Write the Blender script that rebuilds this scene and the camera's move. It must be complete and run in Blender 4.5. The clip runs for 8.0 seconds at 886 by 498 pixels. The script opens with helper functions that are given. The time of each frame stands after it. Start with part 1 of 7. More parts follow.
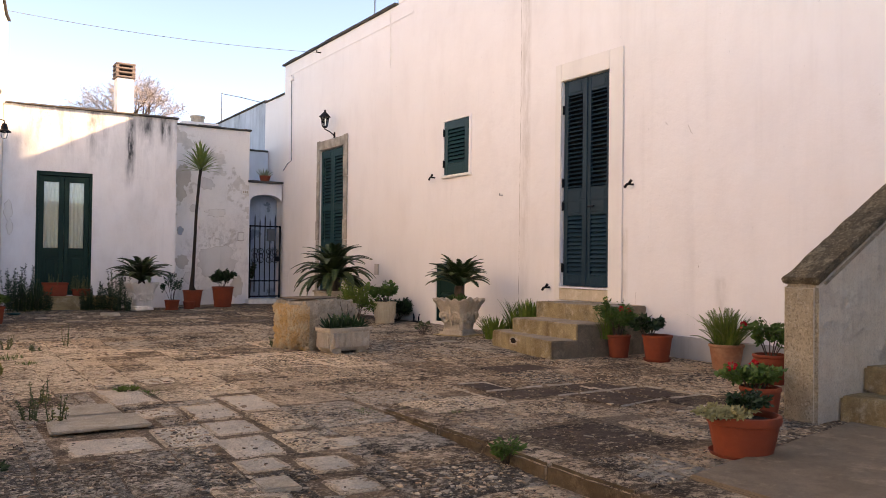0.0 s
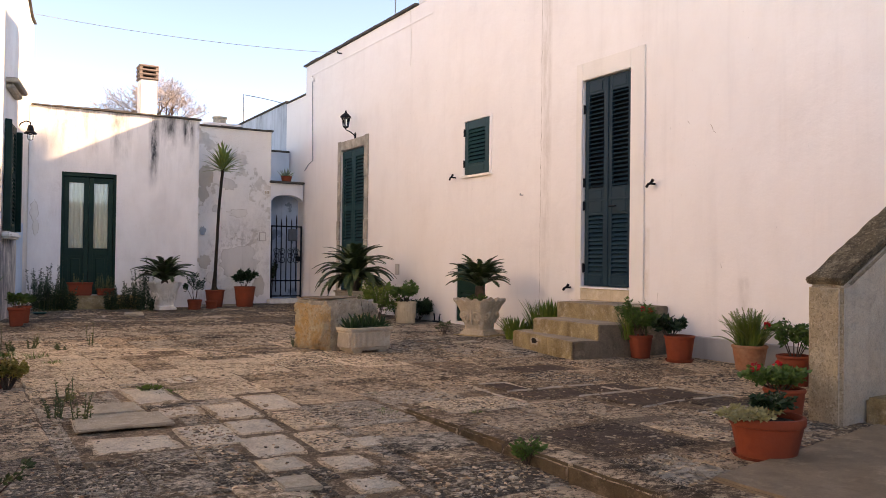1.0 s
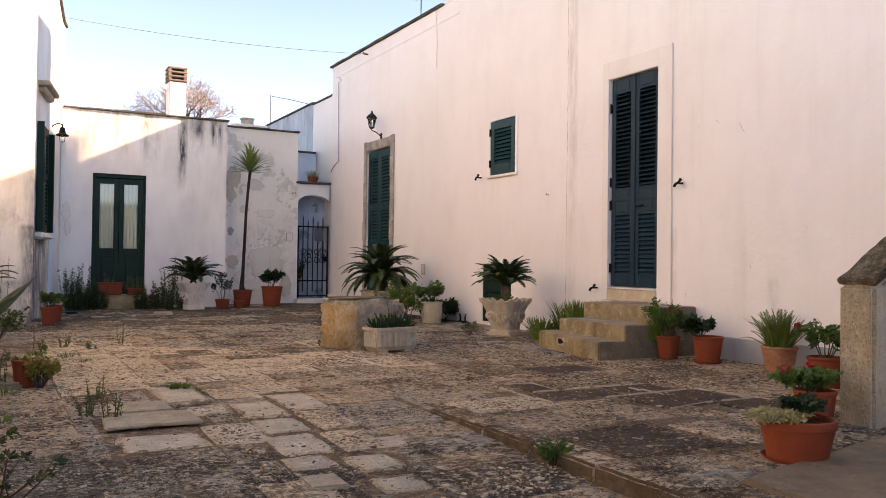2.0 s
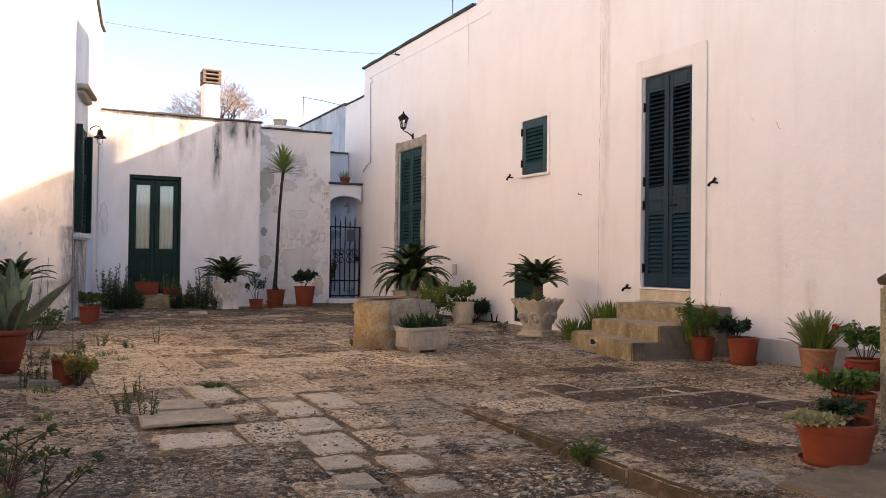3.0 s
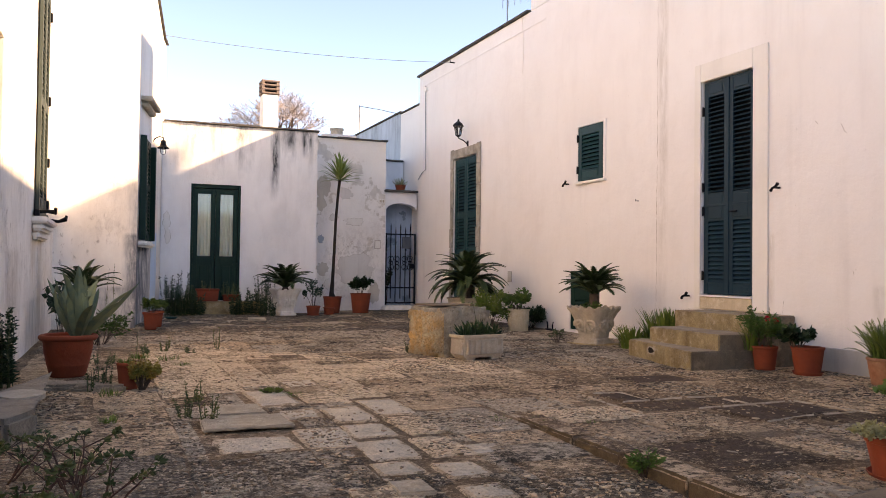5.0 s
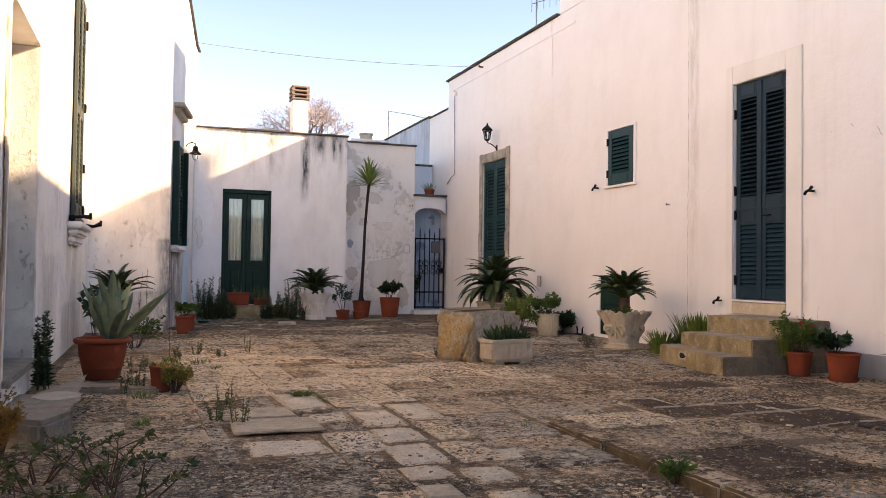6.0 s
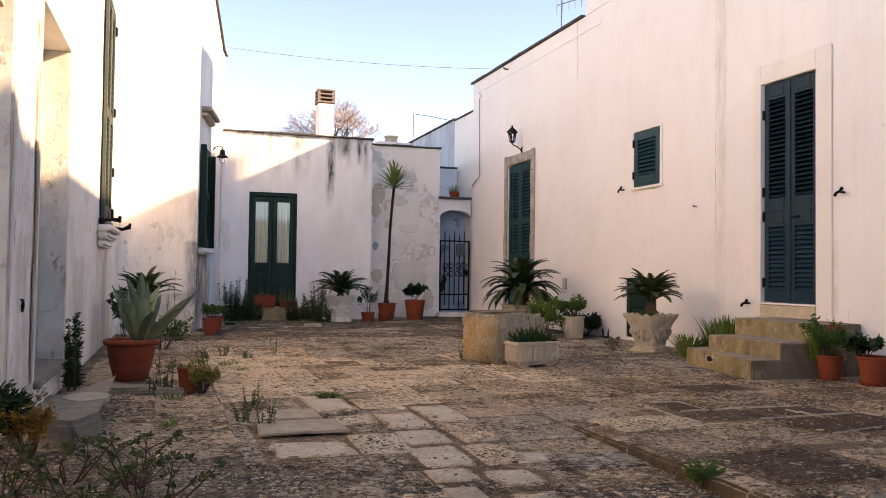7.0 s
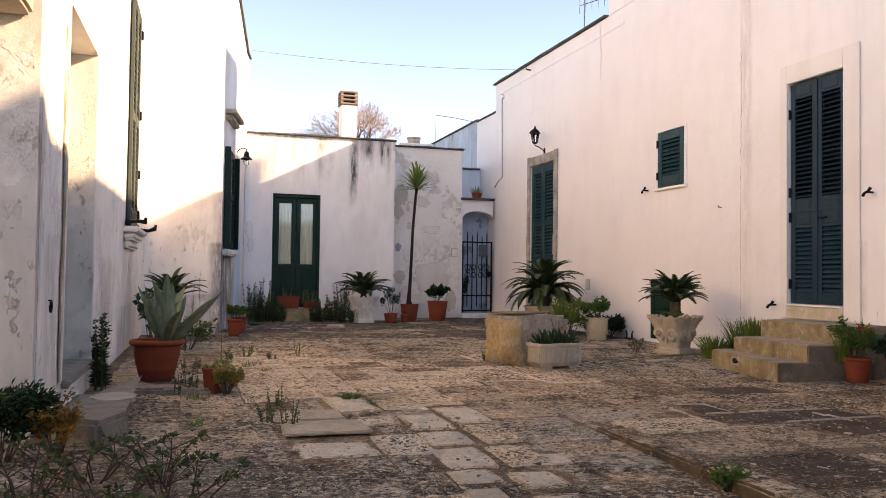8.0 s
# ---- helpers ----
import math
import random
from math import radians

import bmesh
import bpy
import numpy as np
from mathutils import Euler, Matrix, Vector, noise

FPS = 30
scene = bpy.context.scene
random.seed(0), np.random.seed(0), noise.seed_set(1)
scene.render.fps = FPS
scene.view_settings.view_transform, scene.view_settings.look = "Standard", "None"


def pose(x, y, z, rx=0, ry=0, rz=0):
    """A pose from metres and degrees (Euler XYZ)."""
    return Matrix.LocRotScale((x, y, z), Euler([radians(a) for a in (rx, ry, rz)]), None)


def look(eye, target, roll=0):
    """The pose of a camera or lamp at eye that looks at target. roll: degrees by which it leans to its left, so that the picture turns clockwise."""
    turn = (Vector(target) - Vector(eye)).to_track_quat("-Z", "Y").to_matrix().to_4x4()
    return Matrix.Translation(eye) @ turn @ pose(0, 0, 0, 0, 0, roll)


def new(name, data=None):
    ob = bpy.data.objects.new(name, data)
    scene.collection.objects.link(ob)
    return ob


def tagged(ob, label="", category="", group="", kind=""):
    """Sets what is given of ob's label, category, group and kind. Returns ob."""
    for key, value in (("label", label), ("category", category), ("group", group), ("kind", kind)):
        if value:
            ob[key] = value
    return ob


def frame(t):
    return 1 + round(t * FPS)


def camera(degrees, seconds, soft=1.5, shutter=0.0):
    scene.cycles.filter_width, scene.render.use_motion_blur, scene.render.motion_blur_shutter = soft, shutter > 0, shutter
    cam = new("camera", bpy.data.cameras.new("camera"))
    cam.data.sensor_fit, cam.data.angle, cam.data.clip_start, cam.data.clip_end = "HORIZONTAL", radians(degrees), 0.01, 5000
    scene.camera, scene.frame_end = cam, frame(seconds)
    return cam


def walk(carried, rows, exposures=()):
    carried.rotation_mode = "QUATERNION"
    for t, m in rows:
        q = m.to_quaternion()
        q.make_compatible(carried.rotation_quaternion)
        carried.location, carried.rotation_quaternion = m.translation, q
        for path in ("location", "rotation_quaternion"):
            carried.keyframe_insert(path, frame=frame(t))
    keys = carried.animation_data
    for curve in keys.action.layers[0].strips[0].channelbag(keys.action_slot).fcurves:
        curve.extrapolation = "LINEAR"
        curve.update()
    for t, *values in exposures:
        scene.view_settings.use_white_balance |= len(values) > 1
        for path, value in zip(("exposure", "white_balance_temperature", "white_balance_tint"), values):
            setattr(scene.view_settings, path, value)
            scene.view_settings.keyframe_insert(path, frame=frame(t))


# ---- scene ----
# ---------------------------------------------------------------- camera
cam = camera(57.0, 8.0, soft=0.7)
EYE = 1.0
ROWS = [
    (0.0, 90.950, -0.700, -31.812), (0.5, 90.944, -0.693, -31.139), (1.0, 90.931, -0.709, -30.369),
    (1.5, 90.920, -0.715, -29.561), (3.0, 90.895, -0.718, -26.341), (3.5, 90.880, -0.728, -25.353),
    (4.0, 90.972, -0.743, -24.350), (4.5, 91.166, -0.720, -23.460), (6.0, 91.631, -0.744, -20.442),
    (6.5, 91.707, -0.753, -19.564), (7.0, 91.772, -0.754, -18.691), (7.5, 91.799, -0.762, -17.920),
    (8.0, 91.835, -0.764, -17.103),
]
walk(cam, [(t, pose(0, 0, EYE, rx, ry, rz)) for t, rx, ry, rz in ROWS],
     exposures=[(0.0, 2.57, 10050, 20), (8.0, 2.57, 10050, 20)])

# ---------------------------------------------------------------- light
SUN = Vector((1.0, -0.50, 0.4986)).normalized()
world = bpy.data.worlds.new("sky")
scene.world = world
world.use_nodes = True
wn = world.node_tree.nodes
sky = wn.new("ShaderNodeTexSky")
sky.sky_type = "NISHITA"
sky.sun_disc = False
sky.sun_elevation = math.asin(SUN.z)
sky.sun_rotation = math.atan2(SUN.x, SUN.y)
sky.air_density, sky.dust_density, sky.ozone_density = 0.5, 0.0, 2.4
wn["Background"].inputs["Strength"].default_value = 0.113
world.node_tree.links.new(sky.outputs["Color"], wn["Background"].inputs["Color"])
sun_data = bpy.data.lights.new("sun", "SUN")
sun_data.energy, sun_data.angle, sun_data.color = 2.3, radians(0.8), (1.0, 0.84, 0.69)
sun = new("sun", sun_data)
sun.matrix_world = look(SUN * 40, (0, 0, 0))


# ---------------------------------------------------------------- materials
def material(name):
    m = bpy.data.materials.new(name)
    m.use_nodes = True
    nt = m.node_tree
    return m, nt, nt.nodes["Principled BSDF"]


def node(nt, kind, **values):
    n = nt.nodes.new(kind)
    for k, v in values.items():
        n.inputs[k.replace("_", " ")].default_value = v
    return n


def noise_fac(nt, scale, detail=4.0, rough=0.6, stretch=(1, 1, 1), obj=False, lo=0.35, hi=0.65, off=(0, 0, 0)):
    """A noise in metres, clamped from lo..hi to 0..1."""
    if obj:
        src = nt.nodes.new("ShaderNodeTexCoord").outputs["Object"]
    else:
        src = nt.nodes.new("ShaderNodeNewGeometry").outputs["Position"]
    mp = nt.nodes.new("ShaderNodeMapping")
    mp.inputs["Scale"].default_value = stretch
    mp.inputs["Location"].default_value = off
    nt.links.new(src, mp.inputs["Vector"])
    tx = node(nt, "ShaderNodeTexNoise", Scale=scale, Detail=detail, Roughness=rough)
    nt.links.new(mp.outputs["Vector"], tx.inputs["Vector"])
    mr = node(nt, "ShaderNodeMapRange", From_Min=lo, From_Max=hi)
    nt.links.new(tx.outputs["Fac"], mr.inputs["Value"])
    return mr.outputs["Result"]


def mix(nt, fac, a, b):
    n = nt.nodes.new("ShaderNodeMix")
    n.data_type = "RGBA"
    for sock, v in ((n.inputs["Factor"], fac), (n.inputs["A"], a), (n.inputs["B"], b)):
        if isinstance(v, (tuple, list)):
            sock.default_value = (*v, 1) if len(v) == 3 else v
        elif isinstance(v, (int, float)):
            sock.default_value = v
        else:
            nt.links.new(v, sock)
    return n.outputs["Result"]


def calc(nt, op, a, b=0.0):
    n = nt.nodes.new("ShaderNodeMath")
    n.operation = op
    n.use_clamp = True
    for sock, v in zip(n.inputs, (a, b)):
        if isinstance(v, (int, float)):
            sock.default_value = v
        else:
            nt.links.new(v, sock)
    return n.outputs["Value"]


def bump(nt, bsdf, heights, distance=0.01, strength=1.0):
    prev = None
    for h, d in heights:
        b = node(nt, "ShaderNodeBump", Strength=strength, Distance=d)
        nt.links.new(h, b.inputs["Height"])
        if prev:
            nt.links.new(prev, b.inputs["Normal"])
        prev = b.outputs["Normal"]
    nt.links.new(prev, bsdf.inputs["Normal"])


def span(nt, axis, a, b):
    """0..1 while the place runs from a to b along an axis."""
    g = nt.nodes.new("ShaderNodeNewGeometry")
    s = nt.nodes.new("ShaderNodeSeparateXYZ")
    nt.links.new(g.outputs["Position"], s.inputs["Vector"])
    mr = node(nt, "ShaderNodeMapRange", From_Min=a, From_Max=b)
    nt.links.new(s.outputs["XYZ".index(axis.upper())], mr.inputs["Value"])
    return mr.outputs["Result"]


def simple(name, base, rough=0.7, vary=0.25, scale=14.0, metal=0.0, grain=0.002, other=None, rnd=0.0):
    m, nt, bs = material(name)
    dark = other or tuple(c * (1 - vary) for c in base)
    big = noise_fac(nt, scale * 0.25, obj=True)
    fine = noise_fac(nt, scale * 2.2, obj=True, detail=6)
    col = mix(nt, big, base, dark)
    col = mix(nt, calc(nt, "MULTIPLY", fine, 0.5), col, tuple(c * (1 - vary * 0.8) for c in base))
    if rnd:
        oi = nt.nodes.new("ShaderNodeObjectInfo")
        col = mix(nt, calc(nt, "MULTIPLY", oi.outputs["Random"], rnd), col, tuple(c * 0.55 for c in base))
    nt.links.new(col, bs.inputs["Base Color"])
    bs.inputs["Roughness"].default_value = rough
    bs.inputs["Metallic"].default_value = metal
    bs.inputs["Specular IOR Level"].default_value = 0.22
    if grain:
        bump(nt, bs, [(fine, grain)])
    return m


def plaster(name, base, stain, patch=None, streaks=None, patch_lo=0.56, pits=0.0, dirt=1.0, marks=(), flakes=0.0, chips=0.0):
    """Limewash on old masonry: brush unevenness, pale stains, and where given bare patches and dark runs."""
    m, nt, bs = material(name)
    wide = noise_fac(nt, 0.55, 3, 0.55, lo=0.38, hi=0.72)
    mid = noise_fac(nt, 2.6, 5, 0.62, stretch=(1, 1, 0.45), lo=0.46 - 0.05 * (dirt - 1), hi=0.78 - 0.05 * (dirt - 1))
    fine = noise_fac(nt, 38, 5, 0.65)
    lumps = noise_fac(nt, 3.2, 3, 0.5, lo=0.2, hi=0.8)
    col = mix(nt, calc(nt, "MULTIPLY", wide, 0.55), base, stain)
    col = mix(nt, calc(nt, "MULTIPLY", mid, 0.35 * dirt), col, tuple(c * 0.86 for c in stain))
    specks = noise_fac(nt, 17, 4, 0.7, stretch=(1, 1, 0.7), lo=0.68, hi=0.74)
    col = mix(nt, calc(nt, "MULTIPLY", specks, 0.35), col, tuple(c * 0.6 for c in stain))
    runs = noise_fac(nt, 5.0, 4, 0.6, stretch=(1, 1, 0.07), lo=0.58, hi=0.80)
    col = mix(nt, calc(nt, "MULTIPLY", runs, 0.16 * dirt), col, tuple(c * 0.62 for c in stain))
    heights = [(lumps, 0.010), (fine, 0.0009)]
    if patch:
        pm = noise_fac(nt, 1.15, 6, 0.62, lo=patch_lo, hi=patch_lo + 0.015, off=(3.1, 0, 1.7))
        col = mix(nt, calc(nt, "MULTIPLY", pm, 0.7), col, mix(nt, noise_fac(nt, 7, 5), patch, tuple(c * 0.72 for c in patch)))
        heights.append((calc(nt, "SUBTRACT", 1.0, pm), 0.004))
    if pits:
        pt = calc(nt, "MULTIPLY", noise_fac(nt, 95, 6, 0.8, lo=0.50, hi=0.66), noise_fac(nt, 1.4, 4, 0.6, lo=0.42, hi=0.62, off=(1, 8, 3)))
        col = mix(nt, calc(nt, "MULTIPLY", pt, pits), col, (0.30, 0.25, 0.20))
        heights.append((calc(nt, "SUBTRACT", 1.0, pt), 0.0025))
    if flakes:
        zone = calc(nt, "MULTIPLY", noise_fac(nt, 0.9, 4, 0.6, lo=0.46, hi=0.62, off=(7, 3, 5)), calc(nt, "SUBTRACT", 1.0, span(nt, "z", 1.7, 2.6)))
        raw = noise_fac(nt, 13.0, 8, 0.70, stretch=(1, 1, 0.7), lo=0.0, hi=1.0, off=(2, 5, 1))
        line = node(nt, "ShaderNodeMapRange", From_Min=0.035, From_Max=0.010)
        off = nt.nodes.new("ShaderNodeMath")
        off.operation = "SUBTRACT"
        nt.links.new(raw, off.inputs[0])
        off.inputs[1].default_value = 0.54
        mag = nt.nodes.new("ShaderNodeMath")
        mag.operation = "ABSOLUTE"
        nt.links.new(off.outputs["Value"], mag.inputs[0])
        nt.links.new(mag.outputs["Value"], line.inputs["Value"])
        bare = node(nt, "ShaderNodeMapRange", From_Min=0.54, From_Max=0.56)
        nt.links.new(raw, bare.inputs["Value"])
        bz = calc(nt, "MULTIPLY", bare.outputs["Result"], zone)
        lz = calc(nt, "MULTIPLY", line.outputs["Result"], zone)
        col = mix(nt, calc(nt, "MULTIPLY", bz, 0.38 * flakes), col, mix(nt, noise_fac(nt, 14, 5), tuple(c * 0.80 for c in stain), tuple(c * 0.50 for c in stain)))
        col = mix(nt, calc(nt, "MULTIPLY", lz, 0.6 * flakes), col, (0.24, 0.19, 0.14))
        heights.append((calc(nt, "SUBTRACT", 1.0, bz), 0.006))
    if chips:
        spots = noise_fac(nt, 12.0, 8, 0.74, stretch=(1, 1, 0.6), lo=0.585, hi=0.615, off=(5, 8, 2))
        zone = calc(nt, "MULTIPLY", noise_fac(nt, 1.7, 4, 0.6, lo=0.40, hi=0.56, off=(2, 2, 9)), calc(nt, "SUBTRACT", 1.0, span(nt, "z", 1.9, 2.8)))
        sc = calc(nt, "MULTIPLY", spots, zone)
        col = mix(nt, calc(nt, "MULTIPLY", sc, chips), col, mix(nt, noise_fac(nt, 30, 4), (0.46, 0.39, 0.30), (0.24, 0.195, 0.145)))
        heights.append((calc(nt, "SUBTRACT", 1.0, sc), 0.006))
    if streaks:
        top, depth, amount = streaks
        fall = calc(nt, "MULTIPLY", span(nt, "z", top - depth, top), 1.0)
        st = noise_fac(nt, 2.3, 6, 0.7, stretch=(1, 1, 0.10), lo=0.46, hi=0.66, off=(0.4, 0, 0))
        ragged = noise_fac(nt, 9, 5, 0.7, stretch=(1, 1, 0.35), lo=0.3, hi=0.66)
        k = calc(nt, "MULTIPLY", calc(nt, "MULTIPLY", st, calc(nt, "POWER", fall, 1.4)), calc(nt, "MULTIPLY", ragged, amount))
        col = mix(nt, k, col, (0.10, 0.11, 0.115))
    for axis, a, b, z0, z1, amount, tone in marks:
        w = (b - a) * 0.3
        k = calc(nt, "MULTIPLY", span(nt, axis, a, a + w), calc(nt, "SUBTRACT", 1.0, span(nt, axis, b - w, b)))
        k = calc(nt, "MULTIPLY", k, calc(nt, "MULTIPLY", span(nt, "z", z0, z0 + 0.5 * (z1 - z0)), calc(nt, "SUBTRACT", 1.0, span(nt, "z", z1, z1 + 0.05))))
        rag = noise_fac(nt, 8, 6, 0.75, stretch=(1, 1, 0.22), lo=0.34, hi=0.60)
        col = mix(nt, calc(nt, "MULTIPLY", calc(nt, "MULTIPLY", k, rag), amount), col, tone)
    nt.links.new(col, bs.inputs["Base Color"])
    bs.inputs["Roughness"].default_value = 0.92
    bs.inputs["Specular IOR Level"].default_value = 0.12
    bump(nt, bs, heights)
    return m


def weathered(name, base, stain, pale, relief=0.5, speck=0.0):
    """Old concrete or render: cloudy stains, thin runs, moss specks and worn pale spots."""
    m, nt, bs = material(name)
    cloud = noise_fac(nt, 4.2, 8, 0.74, lo=0.38, hi=0.64)
    runs = noise_fac(nt, 7.0, 5, 0.65, stretch=(1, 1, 0.05), lo=0.48, hi=0.74)
    worn = noise_fac(nt, 5.0, 9, 0.78, lo=0.53, hi=0.64, off=(4, 2, 8))
    moss = noise_fac(nt, 62, 8, 0.8, lo=0.52, hi=0.66, off=(1, 6, 2))
    mossy = noise_fac(nt, 2.2, 6, 0.68, lo=0.46, hi=0.66, off=(8, 1, 3))
    grit = noise_fac(nt, 130, 4, 0.7, lo=0.35, hi=0.65)
    col = mix(nt, calc(nt, "MULTIPLY", cloud, 0.75), base, stain)
    col = mix(nt, calc(nt, "MULTIPLY", runs, 0.45), col, tuple(c * 0.60 for c in stain))
    col = mix(nt, calc(nt, "MULTIPLY", worn, 0.75), col, pale)
    col = mix(nt, calc(nt, "MULTIPLY", calc(nt, "MULTIPLY", moss, mossy), 0.20), col, tuple(c * 0.45 for c in stain))
    col = mix(nt, calc(nt, "MULTIPLY", grit, 0.34), col, tuple(c * 0.6 for c in stain))
    if speck:
        dots = noise_fac(nt, 58, 6, 0.72, lo=0.53, hi=0.60, off=(7, 7, 1))
        crusts = noise_fac(nt, 46, 6, 0.72, lo=0.56, hi=0.62, off=(2, 9, 5))
        col = mix(nt, calc(nt, "MULTIPLY", dots, speck * 0.7), col, tuple(c * 0.45 for c in stain))
        col = mix(nt, calc(nt, "MULTIPLY", crusts, speck * 0.6), col, pale)
    nt.links.new(col, bs.inputs["Base Color"])
    bs.inputs["Roughness"].default_value = 0.92
    bs.inputs["Specular IOR Level"].default_value = 0.1
    bump(nt, bs, [(cloud, 0.012 * relief), (worn, 0.004 * relief), (moss, 0.0012 * relief), (grit, 0.0006 * relief)])
    return m


def paving(name, light, mid, dark, rnd=0.5, cover=0.5, pitted=0.9, skin=None, skin_share=0.5, relief=0.8):
    """Worn limestone: a pale skin in crumbling scales over darker lichened stone."""
    m, nt, bs = material(name)
    oi = nt.nodes.new("ShaderNodeObjectInfo")
    wide = noise_fac(nt, 0.55, 4, 0.6, lo=0.30, hi=0.70)
    clouds = noise_fac(nt, 2.3, 7, 0.7, lo=0.36, hi=0.66)
    shade = noise_fac(nt, 6.0, 6, 0.75, lo=0.35, hi=0.65, off=(4, 1, 0))
    scales = noise_fac(nt, 21.0, 8, 0.74, stretch=(0.8, 1.15, 1), lo=0.34, hi=0.68)
    slivers = noise_fac(nt, 42.0, 6, 0.74, stretch=(0.7, 1.2, 1), lo=0.545, hi=0.575, off=(6, 3, 0))
    gaps = noise_fac(nt, 34.0, 7, 0.76, stretch=(0.7, 1.2, 1), lo=0.545, hi=0.585, off=(16, 5, 2))
    tones = noise_fac(nt, 15.0, 3, 0.5, lo=0.30, hi=0.70, off=(1, 1, 4))
    crumbs = noise_fac(nt, 75, 5, 0.72, lo=0.38, hi=0.62, off=(2, 7, 0))
    pits = noise_fac(nt, 34, 7, 0.78, lo=0.57, hi=0.61, off=(5, 2, 0))
    share = calc(nt, "ADD", calc(nt, "MULTIPLY", wide, 0.45), calc(nt, "MULTIPLY", oi.outputs["Random"], rnd * 0.45))
    share = calc(nt, "ADD", share, 0.12 + cover * 0.5)
    edge = node(nt, "ShaderNodeMapRange", From_Min=0.655, From_Max=0.715)
    nt.links.new(calc(nt, "ADD", calc(nt, "MULTIPLY", scales, 0.42), calc(nt, "ADD", calc(nt, "MULTIPLY", clouds, 0.22), calc(nt, "MULTIPLY", share, 0.48))), edge.inputs["Value"])
    pale = edge.outputs["Result"]
    col = mix(nt, clouds, dark, mid)
    col = mix(nt, calc(nt, "MULTIPLY", shade, 0.5), col, tuple(c * 0.8 for c in dark))
    col = mix(nt, calc(nt, "MULTIPLY", slivers, 0.6), col, tuple(c * 0.8 for c in light))
    col = mix(nt, calc(nt, "MULTIPLY", calc(nt, "MULTIPLY", pale, calc(nt, "SUBTRACT", 1.0, calc(nt, "MULTIPLY", gaps, 0.72))), 0.95), col, mix(nt, calc(nt, "MULTIPLY", tones, 0.9), light, mid))
    rust = noise_fac(nt, 1.1, 5, 0.6, lo=0.48, hi=0.68, off=(9, 4, 0))
    col = mix(nt, calc(nt, "MULTIPLY", rust, 0.22), col, (0.34, 0.20, 0.11))
    grey = noise_fac(nt, 0.8, 5, 0.6, lo=0.52, hi=0.68, off=(3, 14, 0))
    col = mix(nt, calc(nt, "MULTIPLY", grey, 0.26), col, (0.20, 0.195, 0.185))
    col = mix(nt, calc(nt, "MULTIPLY", crumbs, 0.20), col, dark)
    col = mix(nt, calc(nt, "MULTIPLY", pits, pitted * 0.75), col, tuple(c * 0.55 for c in dark))
    if skin:
        # a smooth worn skin is left in the middle of a stone, broken up towards its edges
        tc = nt.nodes.new("ShaderNodeTexCoord")
        sp = nt.nodes.new("ShaderNodeSeparateXYZ")
        nt.links.new(tc.outputs["Object"], sp.inputs["Vector"])
        ab = []
        for axis in ("X", "Y"):
            f = nt.nodes.new("ShaderNodeMath")
            f.operation = "ABSOLUTE"
            nt.links.new(sp.outputs[axis], f.inputs[0])
            ab.append(f.outputs["Value"])
        far = node(nt, "ShaderNodeMapRange", From_Min=0.52, From_Max=0.36)
        nt.links.new(calc(nt, "MAXIMUM", ab[0], ab[1]), far.inputs["Value"])
        torn = noise_fac(nt, 7.0, 8, 0.72, lo=0.30, hi=0.70, off=(3, 3, 0))
        v = calc(nt, "ADD", calc(nt, "MULTIPLY", far.outputs["Result"], 0.40), calc(nt, "ADD", calc(nt, "MULTIPLY", torn, 0.34), calc(nt, "MULTIPLY", oi.outputs["Random"], 0.26)))
        mk = node(nt, "ShaderNodeMapRange", From_Min=0.76 - 0.3 * skin_share, From_Max=0.81 - 0.3 * skin_share)
        nt.links.new(v, mk.inputs["Value"])
        tone = mix(nt, noise_fac(nt, 4.0, 6, 0.7, off=(6, 0, 0)), skin, tuple(c * 0.72 for c in skin))
        tone = mix(nt, calc(nt, "MULTIPLY", noise_fac(nt, 60, 5, 0.7, lo=0.50, hi=0.62), 0.45), tone, tuple(c * 0.45 for c in skin))
        col = mix(nt, calc(nt, "MULTIPLY", mk.outputs["Result"], 0.90), col, tone)
    nt.links.new(col, bs.inputs["Base Color"])
    bs.inputs["Roughness"].default_value = 0.9
    bs.inputs["Specular IOR Level"].default_value = 0.08
    bump(nt, bs, [(clouds, 0.02 * relief), (scales, 0.012 * relief), (calc(nt, "SUBTRACT", 1.0, gaps), 0.006 * relief), (calc(nt, "SUBTRACT", 1.0, pits), 0.008 * relief), (crumbs, 0.004 * relief)])
    return m


def leaf_material(name, base, tip, rough=0.5, rnd=0.4):
    m, nt, bs = material(name)
    g = nt.nodes.new("ShaderNodeNewGeometry")
    oi = nt.nodes.new("ShaderNodeObjectInfo")
    f = noise_fac(nt, 9, 3, obj=True)
    col = mix(nt, f, base, tip)
    col = mix(nt, calc(nt, "MULTIPLY", g.outputs["Random Per Island"], rnd), col, tuple(c * 0.45 for c in base))
    col = mix(nt, calc(nt, "MULTIPLY", oi.outputs["Random"], 0.25), col, tip)
    nt.links.new(col, bs.inputs["Base Color"])
    bs.inputs["Roughness"].default_value = rough
    bs.inputs["Specular IOR Level"].default_value = 0.25
    return m


